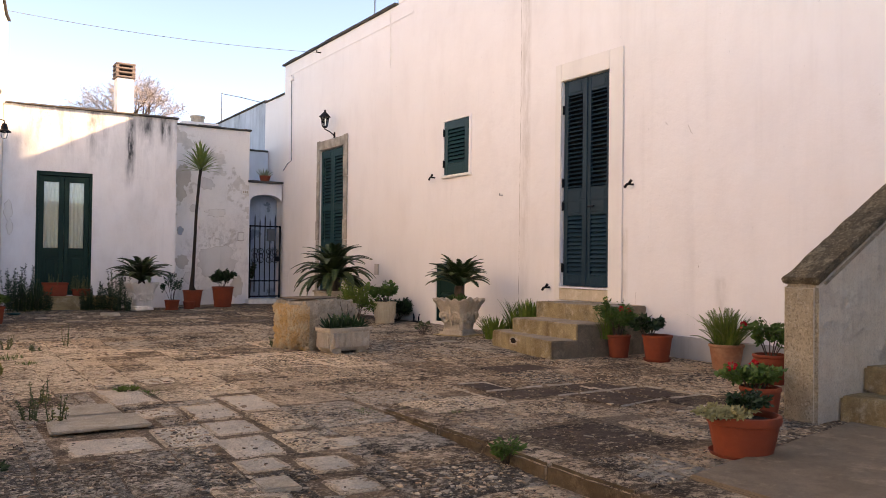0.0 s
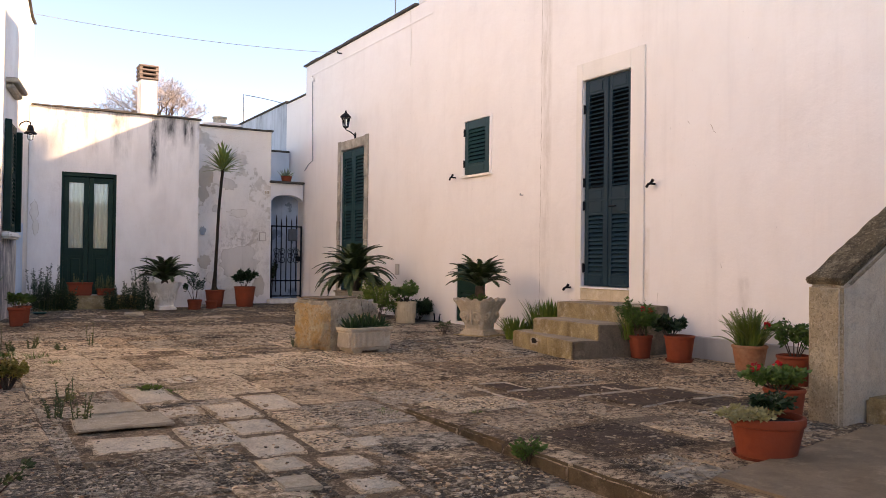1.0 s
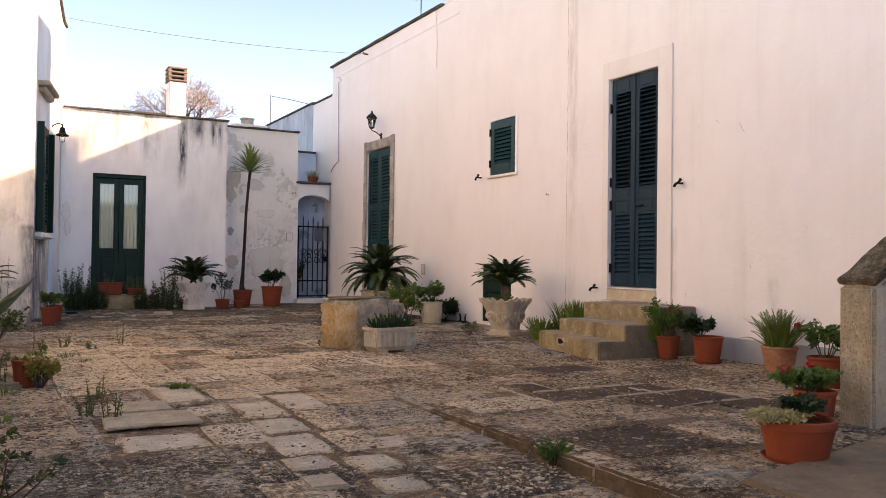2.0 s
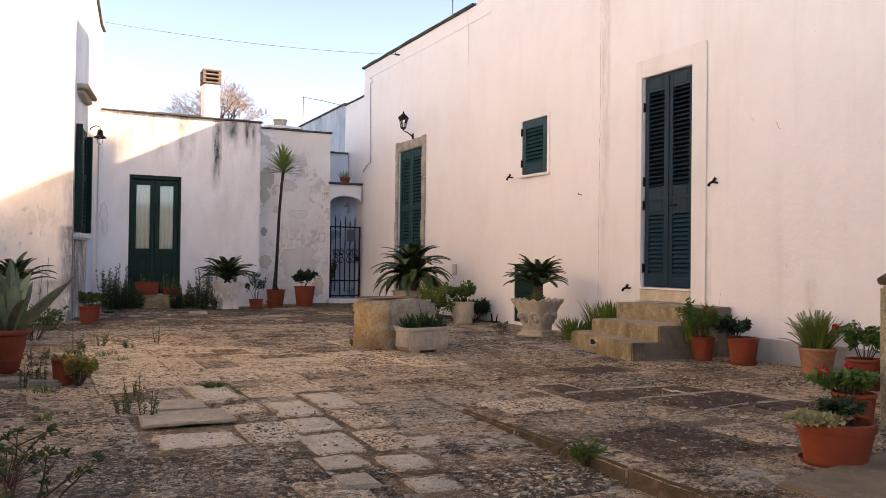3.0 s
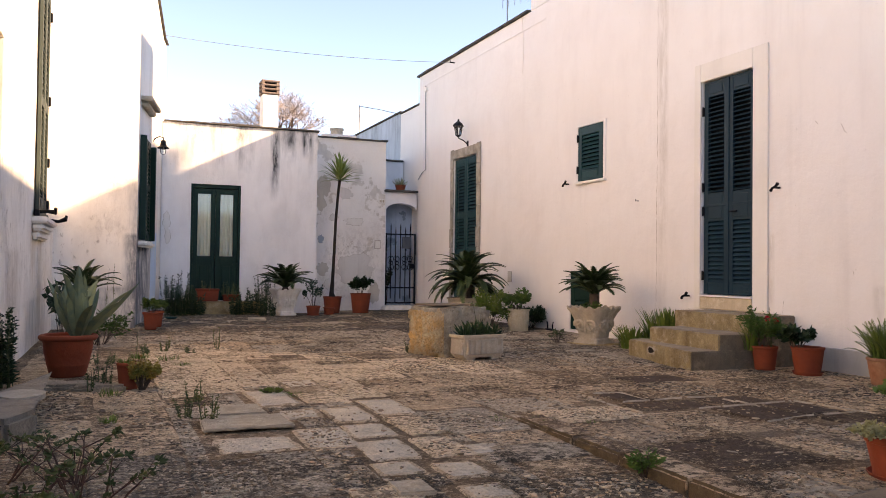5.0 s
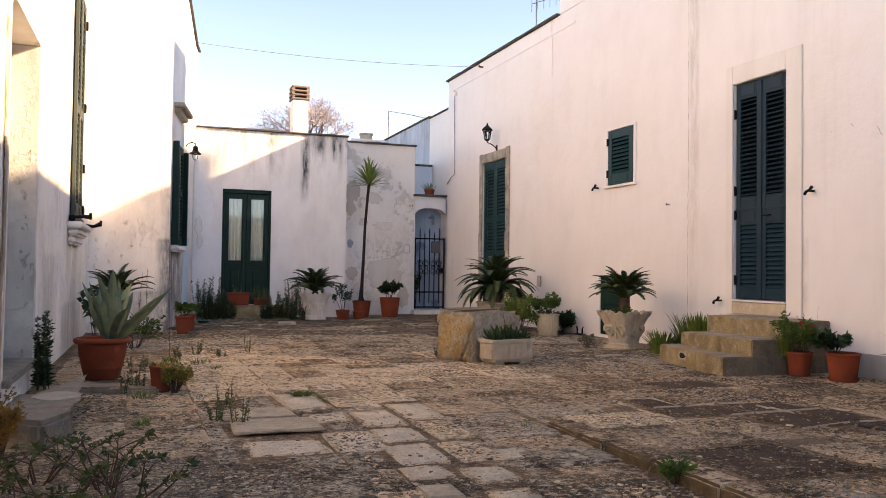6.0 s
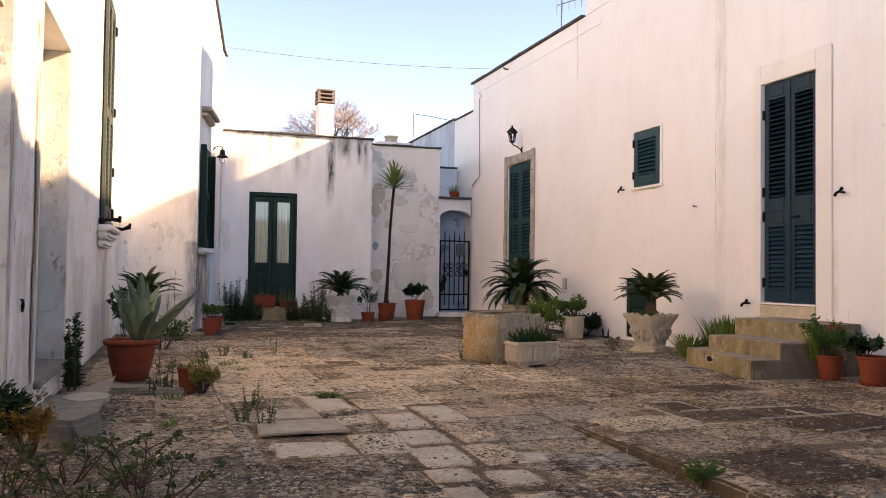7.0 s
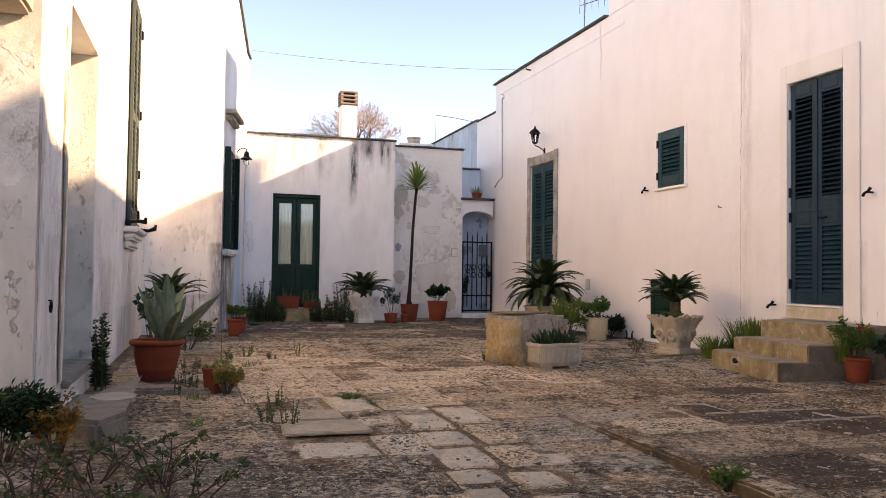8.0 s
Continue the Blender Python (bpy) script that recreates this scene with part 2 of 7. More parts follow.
LIMEWASH = plaster("limewash", (0.84, 0.80, 0.765), (0.76, 0.70, 0.655), dirt=0.7)
LIMEWASH_NEAR = plaster("limewash_near", (0.84, 0.80, 0.765), (0.75, 0.69, 0.64), dirt=0.8,
                        marks=(("y", 8.85, 9.11, -0.5, 5.8, 0.55, (0.50, 0.44, 0.37)), ("y", 5.55, 5.75, 0.3, 0.85, 0.35, (0.45, 0.40, 0.34)), ("y", 6.98, 7.14, 0.2, 1.4, 0.5, (0.50, 0.43, 0.33))))
LIMEWASH_FAR = plaster("limewash_streaked", (0.87, 0.85, 0.83), (0.75, 0.72, 0.69), dirt=1.6, pits=0.35, streaks=(3.97, 1.5, 1.0), marks=(("x", 3.22, 3.46, 2.35, 3.96, 1.0, (0.05, 0.055, 0.06)), ("x", 3.55, 3.80, 3.45, 3.96, 0.9, (0.06, 0.065, 0.07)), ("x", 3.88, 4.20, 3.35, 3.96, 1.0, (0.05, 0.055, 0.06)), ("x", 2.55, 2.68, 3.0, 3.8, 0.5, (0.10, 0.10, 0.10)), ("x", 1.95, 2.10, 3.3, 3.96, 0.5, (0.16, 0.14, 0.12))))
LIMEWASH_OLD = plaster("limewash_peeling", (0.84, 0.81, 0.77), (0.72, 0.68, 0.63), patch=(0.64, 0.585, 0.51), patch_lo=0.545, pits=0.5, flakes=0.6)
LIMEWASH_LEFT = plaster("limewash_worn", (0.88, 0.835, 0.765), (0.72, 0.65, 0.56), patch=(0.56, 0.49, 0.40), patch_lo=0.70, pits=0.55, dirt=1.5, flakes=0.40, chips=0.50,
                        # the last mark puts the far door jamb's shade into the colour
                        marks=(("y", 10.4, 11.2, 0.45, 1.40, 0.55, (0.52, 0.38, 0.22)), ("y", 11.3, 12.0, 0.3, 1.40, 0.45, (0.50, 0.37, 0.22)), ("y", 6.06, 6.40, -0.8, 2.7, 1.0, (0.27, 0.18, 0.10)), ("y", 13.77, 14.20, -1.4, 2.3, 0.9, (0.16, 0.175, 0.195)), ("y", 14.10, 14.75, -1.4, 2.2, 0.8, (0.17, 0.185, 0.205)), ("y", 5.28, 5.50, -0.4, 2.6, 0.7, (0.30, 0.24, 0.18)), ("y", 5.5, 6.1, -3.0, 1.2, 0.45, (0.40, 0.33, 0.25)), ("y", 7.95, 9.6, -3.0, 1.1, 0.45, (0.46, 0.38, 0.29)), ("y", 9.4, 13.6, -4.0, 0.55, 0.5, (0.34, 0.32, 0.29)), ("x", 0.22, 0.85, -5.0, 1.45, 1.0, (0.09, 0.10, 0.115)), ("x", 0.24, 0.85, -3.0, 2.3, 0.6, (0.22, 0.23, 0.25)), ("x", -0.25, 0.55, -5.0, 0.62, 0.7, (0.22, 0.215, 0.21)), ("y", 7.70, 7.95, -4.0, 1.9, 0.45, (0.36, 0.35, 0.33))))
# scaling limewash; its grey also holds shade on end wall and recess
LIMEWASH_END = plaster("limewash_scaled_shaded", (0.56, 0.56, 0.515), (0.38, 0.37, 0.33), patch=(0.66, 0.64, 0.59), patch_lo=0.52, pits=0.4, dirt=2.2, chips=0.5)
PALEBLUE = plaster("pale_blue_limewash", (0.56, 0.70, 0.82), (0.46, 0.57, 0.68), dirt=1.4)
BLUEWASH = plaster("blue_limewash", (0.70, 0.77, 0.83), (0.54, 0.61, 0.68), patch=(0.36, 0.44, 0.52), patch_lo=0.62)
# darker, blotched copy of the blue limewash for behind the gate
BLUEWASH_DARK = plaster("dark_blue_limewash", (0.40, 0.52, 0.66), (0.26, 0.35, 0.46), patch=(0.13, 0.19, 0.26), patch_lo=0.56, dirt=2.2)
GREYWALL = plaster("weathered_render", (0.50, 0.55, 0.60), (0.36, 0.41, 0.46), streaks=(5.1, 2.4, 1.0), dirt=2.0)
PLINTH = plaster("grey_plinth_render", (0.43, 0.42, 0.39), (0.32, 0.31, 0.285), dirt=1.8)
SCARRIM = plaster("scar_rim", (0.55, 0.50, 0.44), (0.40, 0.355, 0.30), dirt=2.0)
SCARTAN = plaster("bare_tan_render", (0.64, 0.585, 0.505), (0.52, 0.47, 0.395), dirt=2.0, pits=0.5)
SCARGREY = plaster("bare_grey_render", (0.70, 0.67, 0.63), (0.58, 0.55, 0.50), dirt=1.8, pits=0.4)
SCARPALE = plaster("bare_pale_render", (0.80, 0.77, 0.72), (0.66, 0.62, 0.56), dirt=1.5)
SCARBLUE = plaster("old_blue_coat", (0.36, 0.41, 0.46), (0.30, 0.33, 0.37), dirt=1.5)
BAND = plaster("cream_band_render", (0.80, 0.755, 0.695), (0.72, 0.665, 0.60))
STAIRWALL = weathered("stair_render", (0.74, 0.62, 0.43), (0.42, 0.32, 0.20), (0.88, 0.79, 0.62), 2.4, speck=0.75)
# side tone paled and warmed to offset the blue skylight on it
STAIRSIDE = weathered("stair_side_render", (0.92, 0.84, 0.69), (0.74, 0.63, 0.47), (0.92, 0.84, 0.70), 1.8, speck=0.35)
COPING = weathered("lichened_coping", (0.34, 0.265, 0.165), (0.10, 0.075, 0.047), (0.68, 0.57, 0.39), 3.4, speck=0.8)
EDGE = simple("roof_edge_tile", (0.060, 0.056, 0.052), 0.9, 0.5, 18, grain=0.006, other=(0.125, 0.11, 0.095))
PAVE = paving("paving_stone", (0.90, 0.70, 0.48), (0.44, 0.300, 0.190), (0.066, 0.046, 0.031), 1.0, 0.48)
GREYPAVE = paving("grey_paving_stone", (0.80, 0.675, 0.515), (0.31, 0.245, 0.178), (0.048, 0.039, 0.030), 1.0, 0.32)
FARPAVE = paving("far_paving_stone", (0.66, 0.56, 0.44), (0.21, 0.172, 0.134), (0.046, 0.038, 0.031), 1.0, 0.14)
LANE = paving("lane_stone", (0.94, 0.76, 0.54), (0.78, 0.60, 0.41), (0.25, 0.18, 0.118), 0.7, 1.0)
FLAT = paving("smooth_slab", (0.94, 0.76, 0.54), (0.70, 0.525, 0.35), (0.17, 0.122, 0.080), 0.6, 0.85, 0.8, skin=(0.90, 0.77, 0.60), skin_share=0.66)
DARKSLAB = paving("dark_slab", (0.76, 0.60, 0.41), (0.22, 0.152, 0.102), (0.050, 0.036, 0.026), 0.6, 0.18, 0.8, skin=(0.150, 0.106, 0.080), skin_share=0.60)
COVER = weathered("cover_stone", (0.554, 0.470, 0.357), (0.353, 0.290, 0.210), (0.655, 0.571, 0.445), 1.2)
EARTH = paving("joint_earth", (0.74, 0.57, 0.39), (0.42, 0.29, 0.185), (0.11, 0.076, 0.051), 0.0, 0.40)
MORTAR = weathered("pale_joint_mortar", (0.66, 0.55, 0.42), (0.36, 0.29, 0.215), (0.78, 0.68, 0.54), 1.2)
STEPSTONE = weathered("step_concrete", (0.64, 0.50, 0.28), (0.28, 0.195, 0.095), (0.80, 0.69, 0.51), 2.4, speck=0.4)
# darker tone for the step ends, greyer one for the treads
STEPEND = weathered("dark_step_end", (0.34, 0.285, 0.21), (0.19, 0.155, 0.11), (0.48, 0.41, 0.31), 2.0)
STEPTREAD = weathered("worn_step_tread", (0.50, 0.42, 0.32), (0.30, 0.245, 0.18), (0.62, 0.54, 0.43), 1.6)
KERB = weathered("kerb_face_stone", (0.26, 0.185, 0.11), (0.11, 0.08, 0.05), (0.44, 0.33, 0.21), 2.6)
EDGESTONE = weathered("rough_edging_stone", (0.40, 0.34, 0.265), (0.20, 0.165, 0.125), (0.58, 0.50, 0.40), 1.6)
CONCRETE = weathered("worn_concrete", (0.25, 0.185, 0.125), (0.17, 0.125, 0.08), (0.33, 0.25, 0.17), 0.4)


def tuff(name, pale, warm, dark):
    """Soft quarry stone: crumbling warm and pale crusts, hollows and pits."""
    m, nt, bs = material(name)
    crust = noise_fac(nt, 7.0, 9, 0.72, lo=0.42, hi=0.60)
    bits = noise_fac(nt, 24, 8, 0.74, lo=0.44, hi=0.60, off=(3, 1, 6))
    holes = noise_fac(nt, 17, 8, 0.72, stretch=(1, 1, 1.5), lo=0.60, hi=0.66, off=(8, 2, 1))
    grit = noise_fac(nt, 90, 5, 0.7, lo=0.40, hi=0.62)
    col = mix(nt, crust, warm, pale)
    col = mix(nt, calc(nt, "MULTIPLY", bits, 0.40), col, tuple(0.5 * (a + b) for a, b in zip(warm, dark)))
    col = mix(nt, calc(nt, "MULTIPLY", holes, 0.75), col, dark)
    col = mix(nt, calc(nt, "MULTIPLY", grit, 0.20), col, dark)
    nt.links.new(col, bs.inputs["Base Color"])
    bs.inputs["Roughness"].default_value = 0.95
    bs.inputs["Specular IOR Level"].default_value = 0.08
    bump(nt, bs, [(crust, 0.030), (calc(nt, "SUBTRACT", 1.0, bits), 0.016), (calc(nt, "SUBTRACT", 1.0, holes), 0.022), (grit, 0.002)])
    return m


TUFF = tuff("yellow_tuff", (0.95, 0.84, 0.62), (0.86, 0.57, 0.27), (0.34, 0.19, 0.085))
TUFFGREY = tuff("greyed_tuff", (0.90, 0.82, 0.68), (0.62, 0.51, 0.37), (0.20, 0.155, 0.105))
CASTSTONE = weathered("cast_stone", (0.60, 0.515, 0.40), (0.40, 0.33, 0.245), (0.72, 0.64, 0.52), 0.6)
CREAMSTONE = weathered("cream_cast_stone", (0.68, 0.58, 0.42), (0.50, 0.41, 0.28), (0.76, 0.68, 0.54), 0.5)
WHITESTONE = weathered("white_cast_stone", (0.88, 0.85, 0.80), (0.72, 0.68, 0.61), (0.90, 0.88, 0.83), 0.5)
TERRA = simple("terracotta", (0.29, 0.060, 0.026), 0.75, 0.3, 12, grain=0.0015, other=(0.20, 0.05, 0.028), rnd=0.4)
OLDTERRA = simple("weathered_terracotta", (0.33, 0.135, 0.068), 0.9, 0.4, 12, grain=0.003, other=(0.40, 0.24, 0.15))
SOIL_AND_HOLLOW = simple("potting_soil_and_hollow", (0.045, 0.032, 0.022), 1.0, 0.5, 40, grain=0.012)
BLUEGREEN = simple("petrol_shutter_paint", (0.006, 0.031, 0.047), 0.55, 0.25, 8, grain=0.0006)
GREEN = simple("teal_shutter_paint", (0.007, 0.047, 0.050), 0.5, 0.25, 8, grain=0.0006)
DOORGREEN = simple("bottle_green_paint", (0.004, 0.030, 0.020), 0.55, 0.3, 8, grain=0.0006)
# ironwork, and the black sheets that paint the dark between slats
IRON_AND_GAPS = simple("black_iron_and_gaps", (0.012, 0.012, 0.014), 0.5, 0.3, 20, metal=0.6, grain=0.001)
CAPSTONE = simple("beige_chimney_concrete", (0.27, 0.215, 0.185), 0.9, 0.35, 14, grain=0.004)
CURTAIN = simple("cream_curtain", (0.84, 0.80, 0.62), 0.9, 0.12, 10, grain=0.0)
WOOD = simple("grey_wood", (0.20, 0.15, 0.10), 0.85, 0.4, 16, grain=0.003)
BARK = simple("bark", (0.14, 0.10, 0.075), 0.95, 0.5, 40, grain=0.006)
TWIG = simple("winter_twigs", (0.44, 0.37, 0.33), 0.95, 0.3, 20, grain=0.0)
ZINC = simple("grey_metal", (0.32, 0.33, 0.34), 0.5, 0.3, 15, metal=0.5, grain=0.0)
DULLZINC = simple("dull_blue_metal", (0.11, 0.13, 0.15), 0.6, 0.3, 15, grain=0.0)
CYCAD = leaf_material("cycad_leaf", (0.024, 0.048, 0.018), (0.062, 0.088, 0.028), 0.45)
AGAVE = leaf_material("agave_leaf", (0.090, 0.150, 0.118), (0.21, 0.25, 0.125), 0.5, 0.45)
DRYWEED = leaf_material("dry_weed", (0.10, 0.115, 0.035), (0.24, 0.20, 0.07), 0.6)
FERNLEAF = leaf_material("fern_leaf", (0.060, 0.115, 0.025), (0.15, 0.19, 0.045), 0.5)
LEAF = leaf_material("bush_leaf", (0.030, 0.075, 0.014), (0.085, 0.13, 0.025), 0.5)
DARKLEAF = leaf_material("dark_leaf", (0.010, 0.028, 0.010), (0.024, 0.055, 0.016), 0.4)
YARDWEED = leaf_material("yard_weed_leaf", (0.030, 0.048, 0.014), (0.070, 0.085, 0.024), 0.6)
REDSTEM = simple("reddish_stem", (0.075, 0.038, 0.026), 0.8, 0.4, 30, grain=0)
GRASS = leaf_material("grass_blade", (0.065, 0.125, 0.018), (0.17, 0.22, 0.038), 0.55)
WEED = leaf_material("weed_leaf", (0.06, 0.085, 0.035), (0.13, 0.14, 0.05), 0.6)
FERN = leaf_material("geranium_leaf", (0.055, 0.12, 0.022), (0.11, 0.18, 0.04), 0.55)
SEDUM = leaf_material("sedum_leaf", (0.20, 0.20, 0.045), (0.40, 0.23, 0.06), 0.5, 0.4)
ORANGE = leaf_material("dry_orange_leaf", (0.36, 0.17, 0.03), (0.22, 0.12, 0.03), 0.7)
PALE = leaf_material("pale_succulent", (0.42, 0.40, 0.22), (0.30, 0.26, 0.10), 0.5)
RED = leaf_material("red_petal", (0.62, 0.012, 0.016), (0.45, 0.01, 0.02), 0.5)
GLASS, _nt, _bs = material("clear_glass")
_bs.inputs["Transmission Weight"].default_value = 1.0
_bs.inputs["Roughness"].default_value = 0.03
_bs.inputs["Base Color"].default_value = (0.93, 0.97, 0.95, 1)


# ---------------------------------------------------------------- building blocks
def mesh_of(bm, mat, smooth=False):
    me = bpy.data.meshes.new("mesh")
    bm.normal_update()
    bm.to_mesh(me)
    bm.free()
    for mm in (mat if isinstance(mat, (list, tuple)) else [mat]):
        me.materials.append(mm)
    if smooth:
        me.polygons.foreach_set("use_smooth", [True] * len(me.polygons))
        me.set_sharp_from_angle(angle=radians(40))
    return me


def part(name, bm, mat, parent, label="", smooth=False, at=None):
    me = bm if isinstance(bm, bpy.types.Mesh) else mesh_of(bm, mat, smooth)
    ob = new(name, me)
    ob.parent = parent
    if at is not None:
        ob.matrix_basis = at
    if label:
        ob["label"] = label
    return ob


def thing(name, at, label, category, group="", kind=""):
    ob = new(name)
    ob.empty_display_size = 0.1
    ob.matrix_basis = at
    return tagged(ob, label, category, group, kind)


def solid(name, bm, mat, label, category, kind="structure", smooth=False, at=None, group=""):
    ob = new(name, mesh_of(bm, mat, smooth))
    if at is not None:
        ob.matrix_basis = at
    return tagged(ob, label, category, group, kind)


def box(bm, x0, x1, y0, y1, z0, z1, bevel=0.0, m=None, seg=1):
    r = bmesh.ops.create_cube(bm, size=1.0)
    vs = r["verts"]
    for v in vs:
        v.co = Vector((x0 + (v.co.x + 0.5) * (x1 - x0), y0 + (v.co.y + 0.5) * (y1 - y0), z0 + (v.co.z + 0.5) * (z1 - z0)))
    if bevel > 0:
        es = list({e for v in vs for e in v.link_edges})
        r2 = bmesh.ops.bevel(bm, geom=es, offset=bevel, segments=seg, affect="EDGES", clamp_overlap=True)
        vs = list({v for f in r2["faces"] for v in f.verts} | {v for v in vs if v.is_valid})
    if m is not None:
        bmesh.ops.transform(bm, matrix=m, verts=vs)
    return vs


def boxed(x0, x1, y0, y1, z0, z1, bevel=0.0, m=None, seg=1):
    bm = bmesh.new()
    box(bm, x0, x1, y0, y1, z0, z1, bevel, m, seg)
    return bm


def lathe(bm, profile, seg=28, centre=(0, 0, 0), square=0.0, wave=0.0, waves=8):
    """A turned body from (radius, height) pairs; square > 0 pulls it towards a square plan."""
    rings = []
    for r, z in profile:
        ring = []
        for i in range(seg):
            a = 2 * math.pi * (i + 0.5) / seg
            k = 1.0
            if square:
                k = (abs(math.cos(a)) ** 6 + abs(math.sin(a)) ** 6) ** (-1 / 6 * square)
            zz = z + (wave * math.cos(waves * a) if (wave and z > profile[0][1] + 0.6 * (profile[-1][1] - profile[0][1])) else 0)
            ring.append(bm.verts.new((centre[0] + r * k * math.cos(a), centre[1] + r * k * math.sin(a), centre[2] + zz)))
        rings.append(ring)
    for a, b in zip(rings, rings[1:]):
        for i in range(seg):
            j = (i + 1) % seg
            bm.faces.new((a[i], a[j], b[j], b[i]))
    if profile[0][0] > 1e-4:
        bm.faces.new(list(reversed(rings[0])))
    if profile[-1][0] > 1e-4:
        bm.faces.new(rings[-1])
    return bm


def tube(bm, pts, radii, seg=7):
    pts = [Vector(p) for p in pts]
    if isinstance(radii, (int, float)):
        radii = [radii] * len(pts)
    rings = []
    for i, p in enumerate(pts):
        d = (pts[min(i + 1, len(pts) - 1)] - pts[max(i - 1, 0)]).normalized()
        side = d.cross(Vector((0, 0, 1)) if abs(d.z) < 0.9 else Vector((1, 0, 0))).normalized()
        up = side.cross(d)
        rings.append([bm.verts.new(p + radii[i] * (side * math.cos(2 * math.pi * k / seg) + up * math.sin(2 * math.pi * k / seg))) for k in range(seg)])
    for a, b in zip(rings, rings[1:]):
        for k in range(seg):
            bm.faces.new((a[k], a[(k + 1) % seg], b[(k + 1) % seg], b[k]))
    bm.faces.new(list(reversed(rings[0])))
    bm.faces.new(rings[-1])
    return bm


def strip(bm, pts, widths, side, fold=0.0):
    """A leaf blade along pts, with a keel when fold is given."""
    pts = [Vector(p) for p in pts]
    side = Vector(side).normalized()
    rows = []
    for i, (p, w) in enumerate(zip(pts, widths)):
        d = (pts[min(i + 1, len(pts) - 1)] - pts[max(i - 1, 0)]).normalized()
        up = side.cross(d).normalized()
        rows.append((bm.verts.new(p - side * w + up * fold * w), bm.verts.new(p), bm.verts.new(p + side * w + up * fold * w)) if fold else
                    (bm.verts.new(p - side * w), bm.verts.new(p + side * w)))
    for a, b in zip(rows, rows[1:]):
        for k in range(len(a) - 1):
            bm.faces.new((a[k], a[k + 1], b[k + 1], b[k]))


def leaf(bm, p, d, length, width, curl=0.25):
    """One small leaf: two folded quads."""
    d = Vector(d).normalized()
    side = d.cross(Vector((random.uniform(-1, 1), random.uniform(-1, 1), random.uniform(-0.3, 1)))).normalized()
    up = side.cross(d)
    a = bm.verts.new(p)
    b = bm.verts.new(p + d * length * 0.45 + side * width * 0.5 + up * length * curl * 0.3)
    c = bm.verts.new(p + d * length - up * length * curl * 0.4)
    e = bm.verts.new(p + d * length * 0.45 - side * width * 0.5 + up * length * curl * 0.3)
    bm.faces.new((a, b, c))
    bm.faces.new((a, c, e))


def wall_sheet(u0, u1, z0, z1, holes, thick, step=0.45, rough=0.007, top=None, seed=0):
    """An upright wall in the u-z plane (v = 0 in front, v = thick behind) with openings cut through it.
    holes: (u0, u1, z0, z1). The front is slightly uneven, as old plaster is."""
    def cuts(a, b, inner):
        c = sorted({round(v, 4) for v in [a, b] + [w for w in inner if a < w < b]})
        out = []
        for p, q in zip(c, c[1:]):
            n = max(1, int(math.ceil((q - p) / step)))
            out += [p + (q - p) * i / n for i in range(n)]
        return out + [b]
    us = cuts(u0, u1, [h[0] for h in holes] + [h[1] for h in holes])
    zs = cuts(z0, z1, [h[2] for h in holes] + [h[3] for h in holes])
    bm = bmesh.new()
    inside = lambda u, z: any(h[0] < u < h[1] and h[2] < z < h[3] for h in holes)
    grid = {}

    def vert(i, j, back):
        key = (i, j, back)
        if key not in grid:
            u, z = us[i], zs[j]
            zz = z
            if top:
                zz = z0 + (z - z0) * (top(u) - z0) / (z1 - z0)
            n = 0.0
            if not back and 0 < i < len(us) - 1:
                n = rough * noise.noise(Vector((u * 0.9 + seed, z * 0.9, seed * 3.1)))
            grid[key] = bm.verts.new((u, thick if back else n, zz))
        return grid[key]
    ni, nj = len(us) - 1, len(zs) - 1
    full = [[not inside((us[i] + us[i + 1]) / 2, (zs[j] + zs[j + 1]) / 2) for j in range(nj)] for i in range(ni)]
    for i in range(ni):
        for j in range(nj):
            if not full[i][j]:
                continue
            bm.faces.new((vert(i, j, 0), vert(i + 1, j, 0), vert(i + 1, j + 1, 0), vert(i, j + 1, 0)))
            bm.faces.new((vert(i, j, 1), vert(i, j + 1, 1), vert(i + 1, j + 1, 1), vert(i + 1, j, 1)))
            for di, dj, a, b in ((-1, 0, (i, j), (i, j + 1)), (1, 0, (i + 1, j + 1), (i + 1, j)), (0, -1, (i + 1, j), (i, j)), (0, 1, (i, j + 1), (i + 1, j + 1))):
                p, q = i + di, j + dj
                if not (0 <= p < ni and 0 <= q < nj) or not full[p][q]:
                    bm.faces.new((vert(*a, 0), vert(*b, 0), vert(*b, 1), vert(*a, 1)))
    return bm


def along(x0, y0, x1, y1):
    """The pose that lays a wall's u axis from (x0, y0) to (x1, y1); its back (v) lies to the left of that line."""
    return pose(x0, y0, 0, 0, 0, math.degrees(math.atan2(y1 - y0, x1 - x0)))


# ---------------------------------------------------------------- large structure
XW = 6.91          # face of the long house
YF = 17.64         # face of the low house at the end
KERB_X, KERB_Y = 2.60, 4.95


def ground_z(x, y):
    """The yard: level, with a lower strip beside the kerb and small waves."""
    drop = 0.0
    if x < KERB_X and y < KERB_Y + 0.3:
        drop = 0.036 * max(0.0, min(KERB_Y - y, 2.6)) * min(1.0, max(0.0, (x + 0.6) / 2.0))
    return -drop + 0.012 * noise.noise(Vector((x * 0.35, y * 0.35, 2.0)))


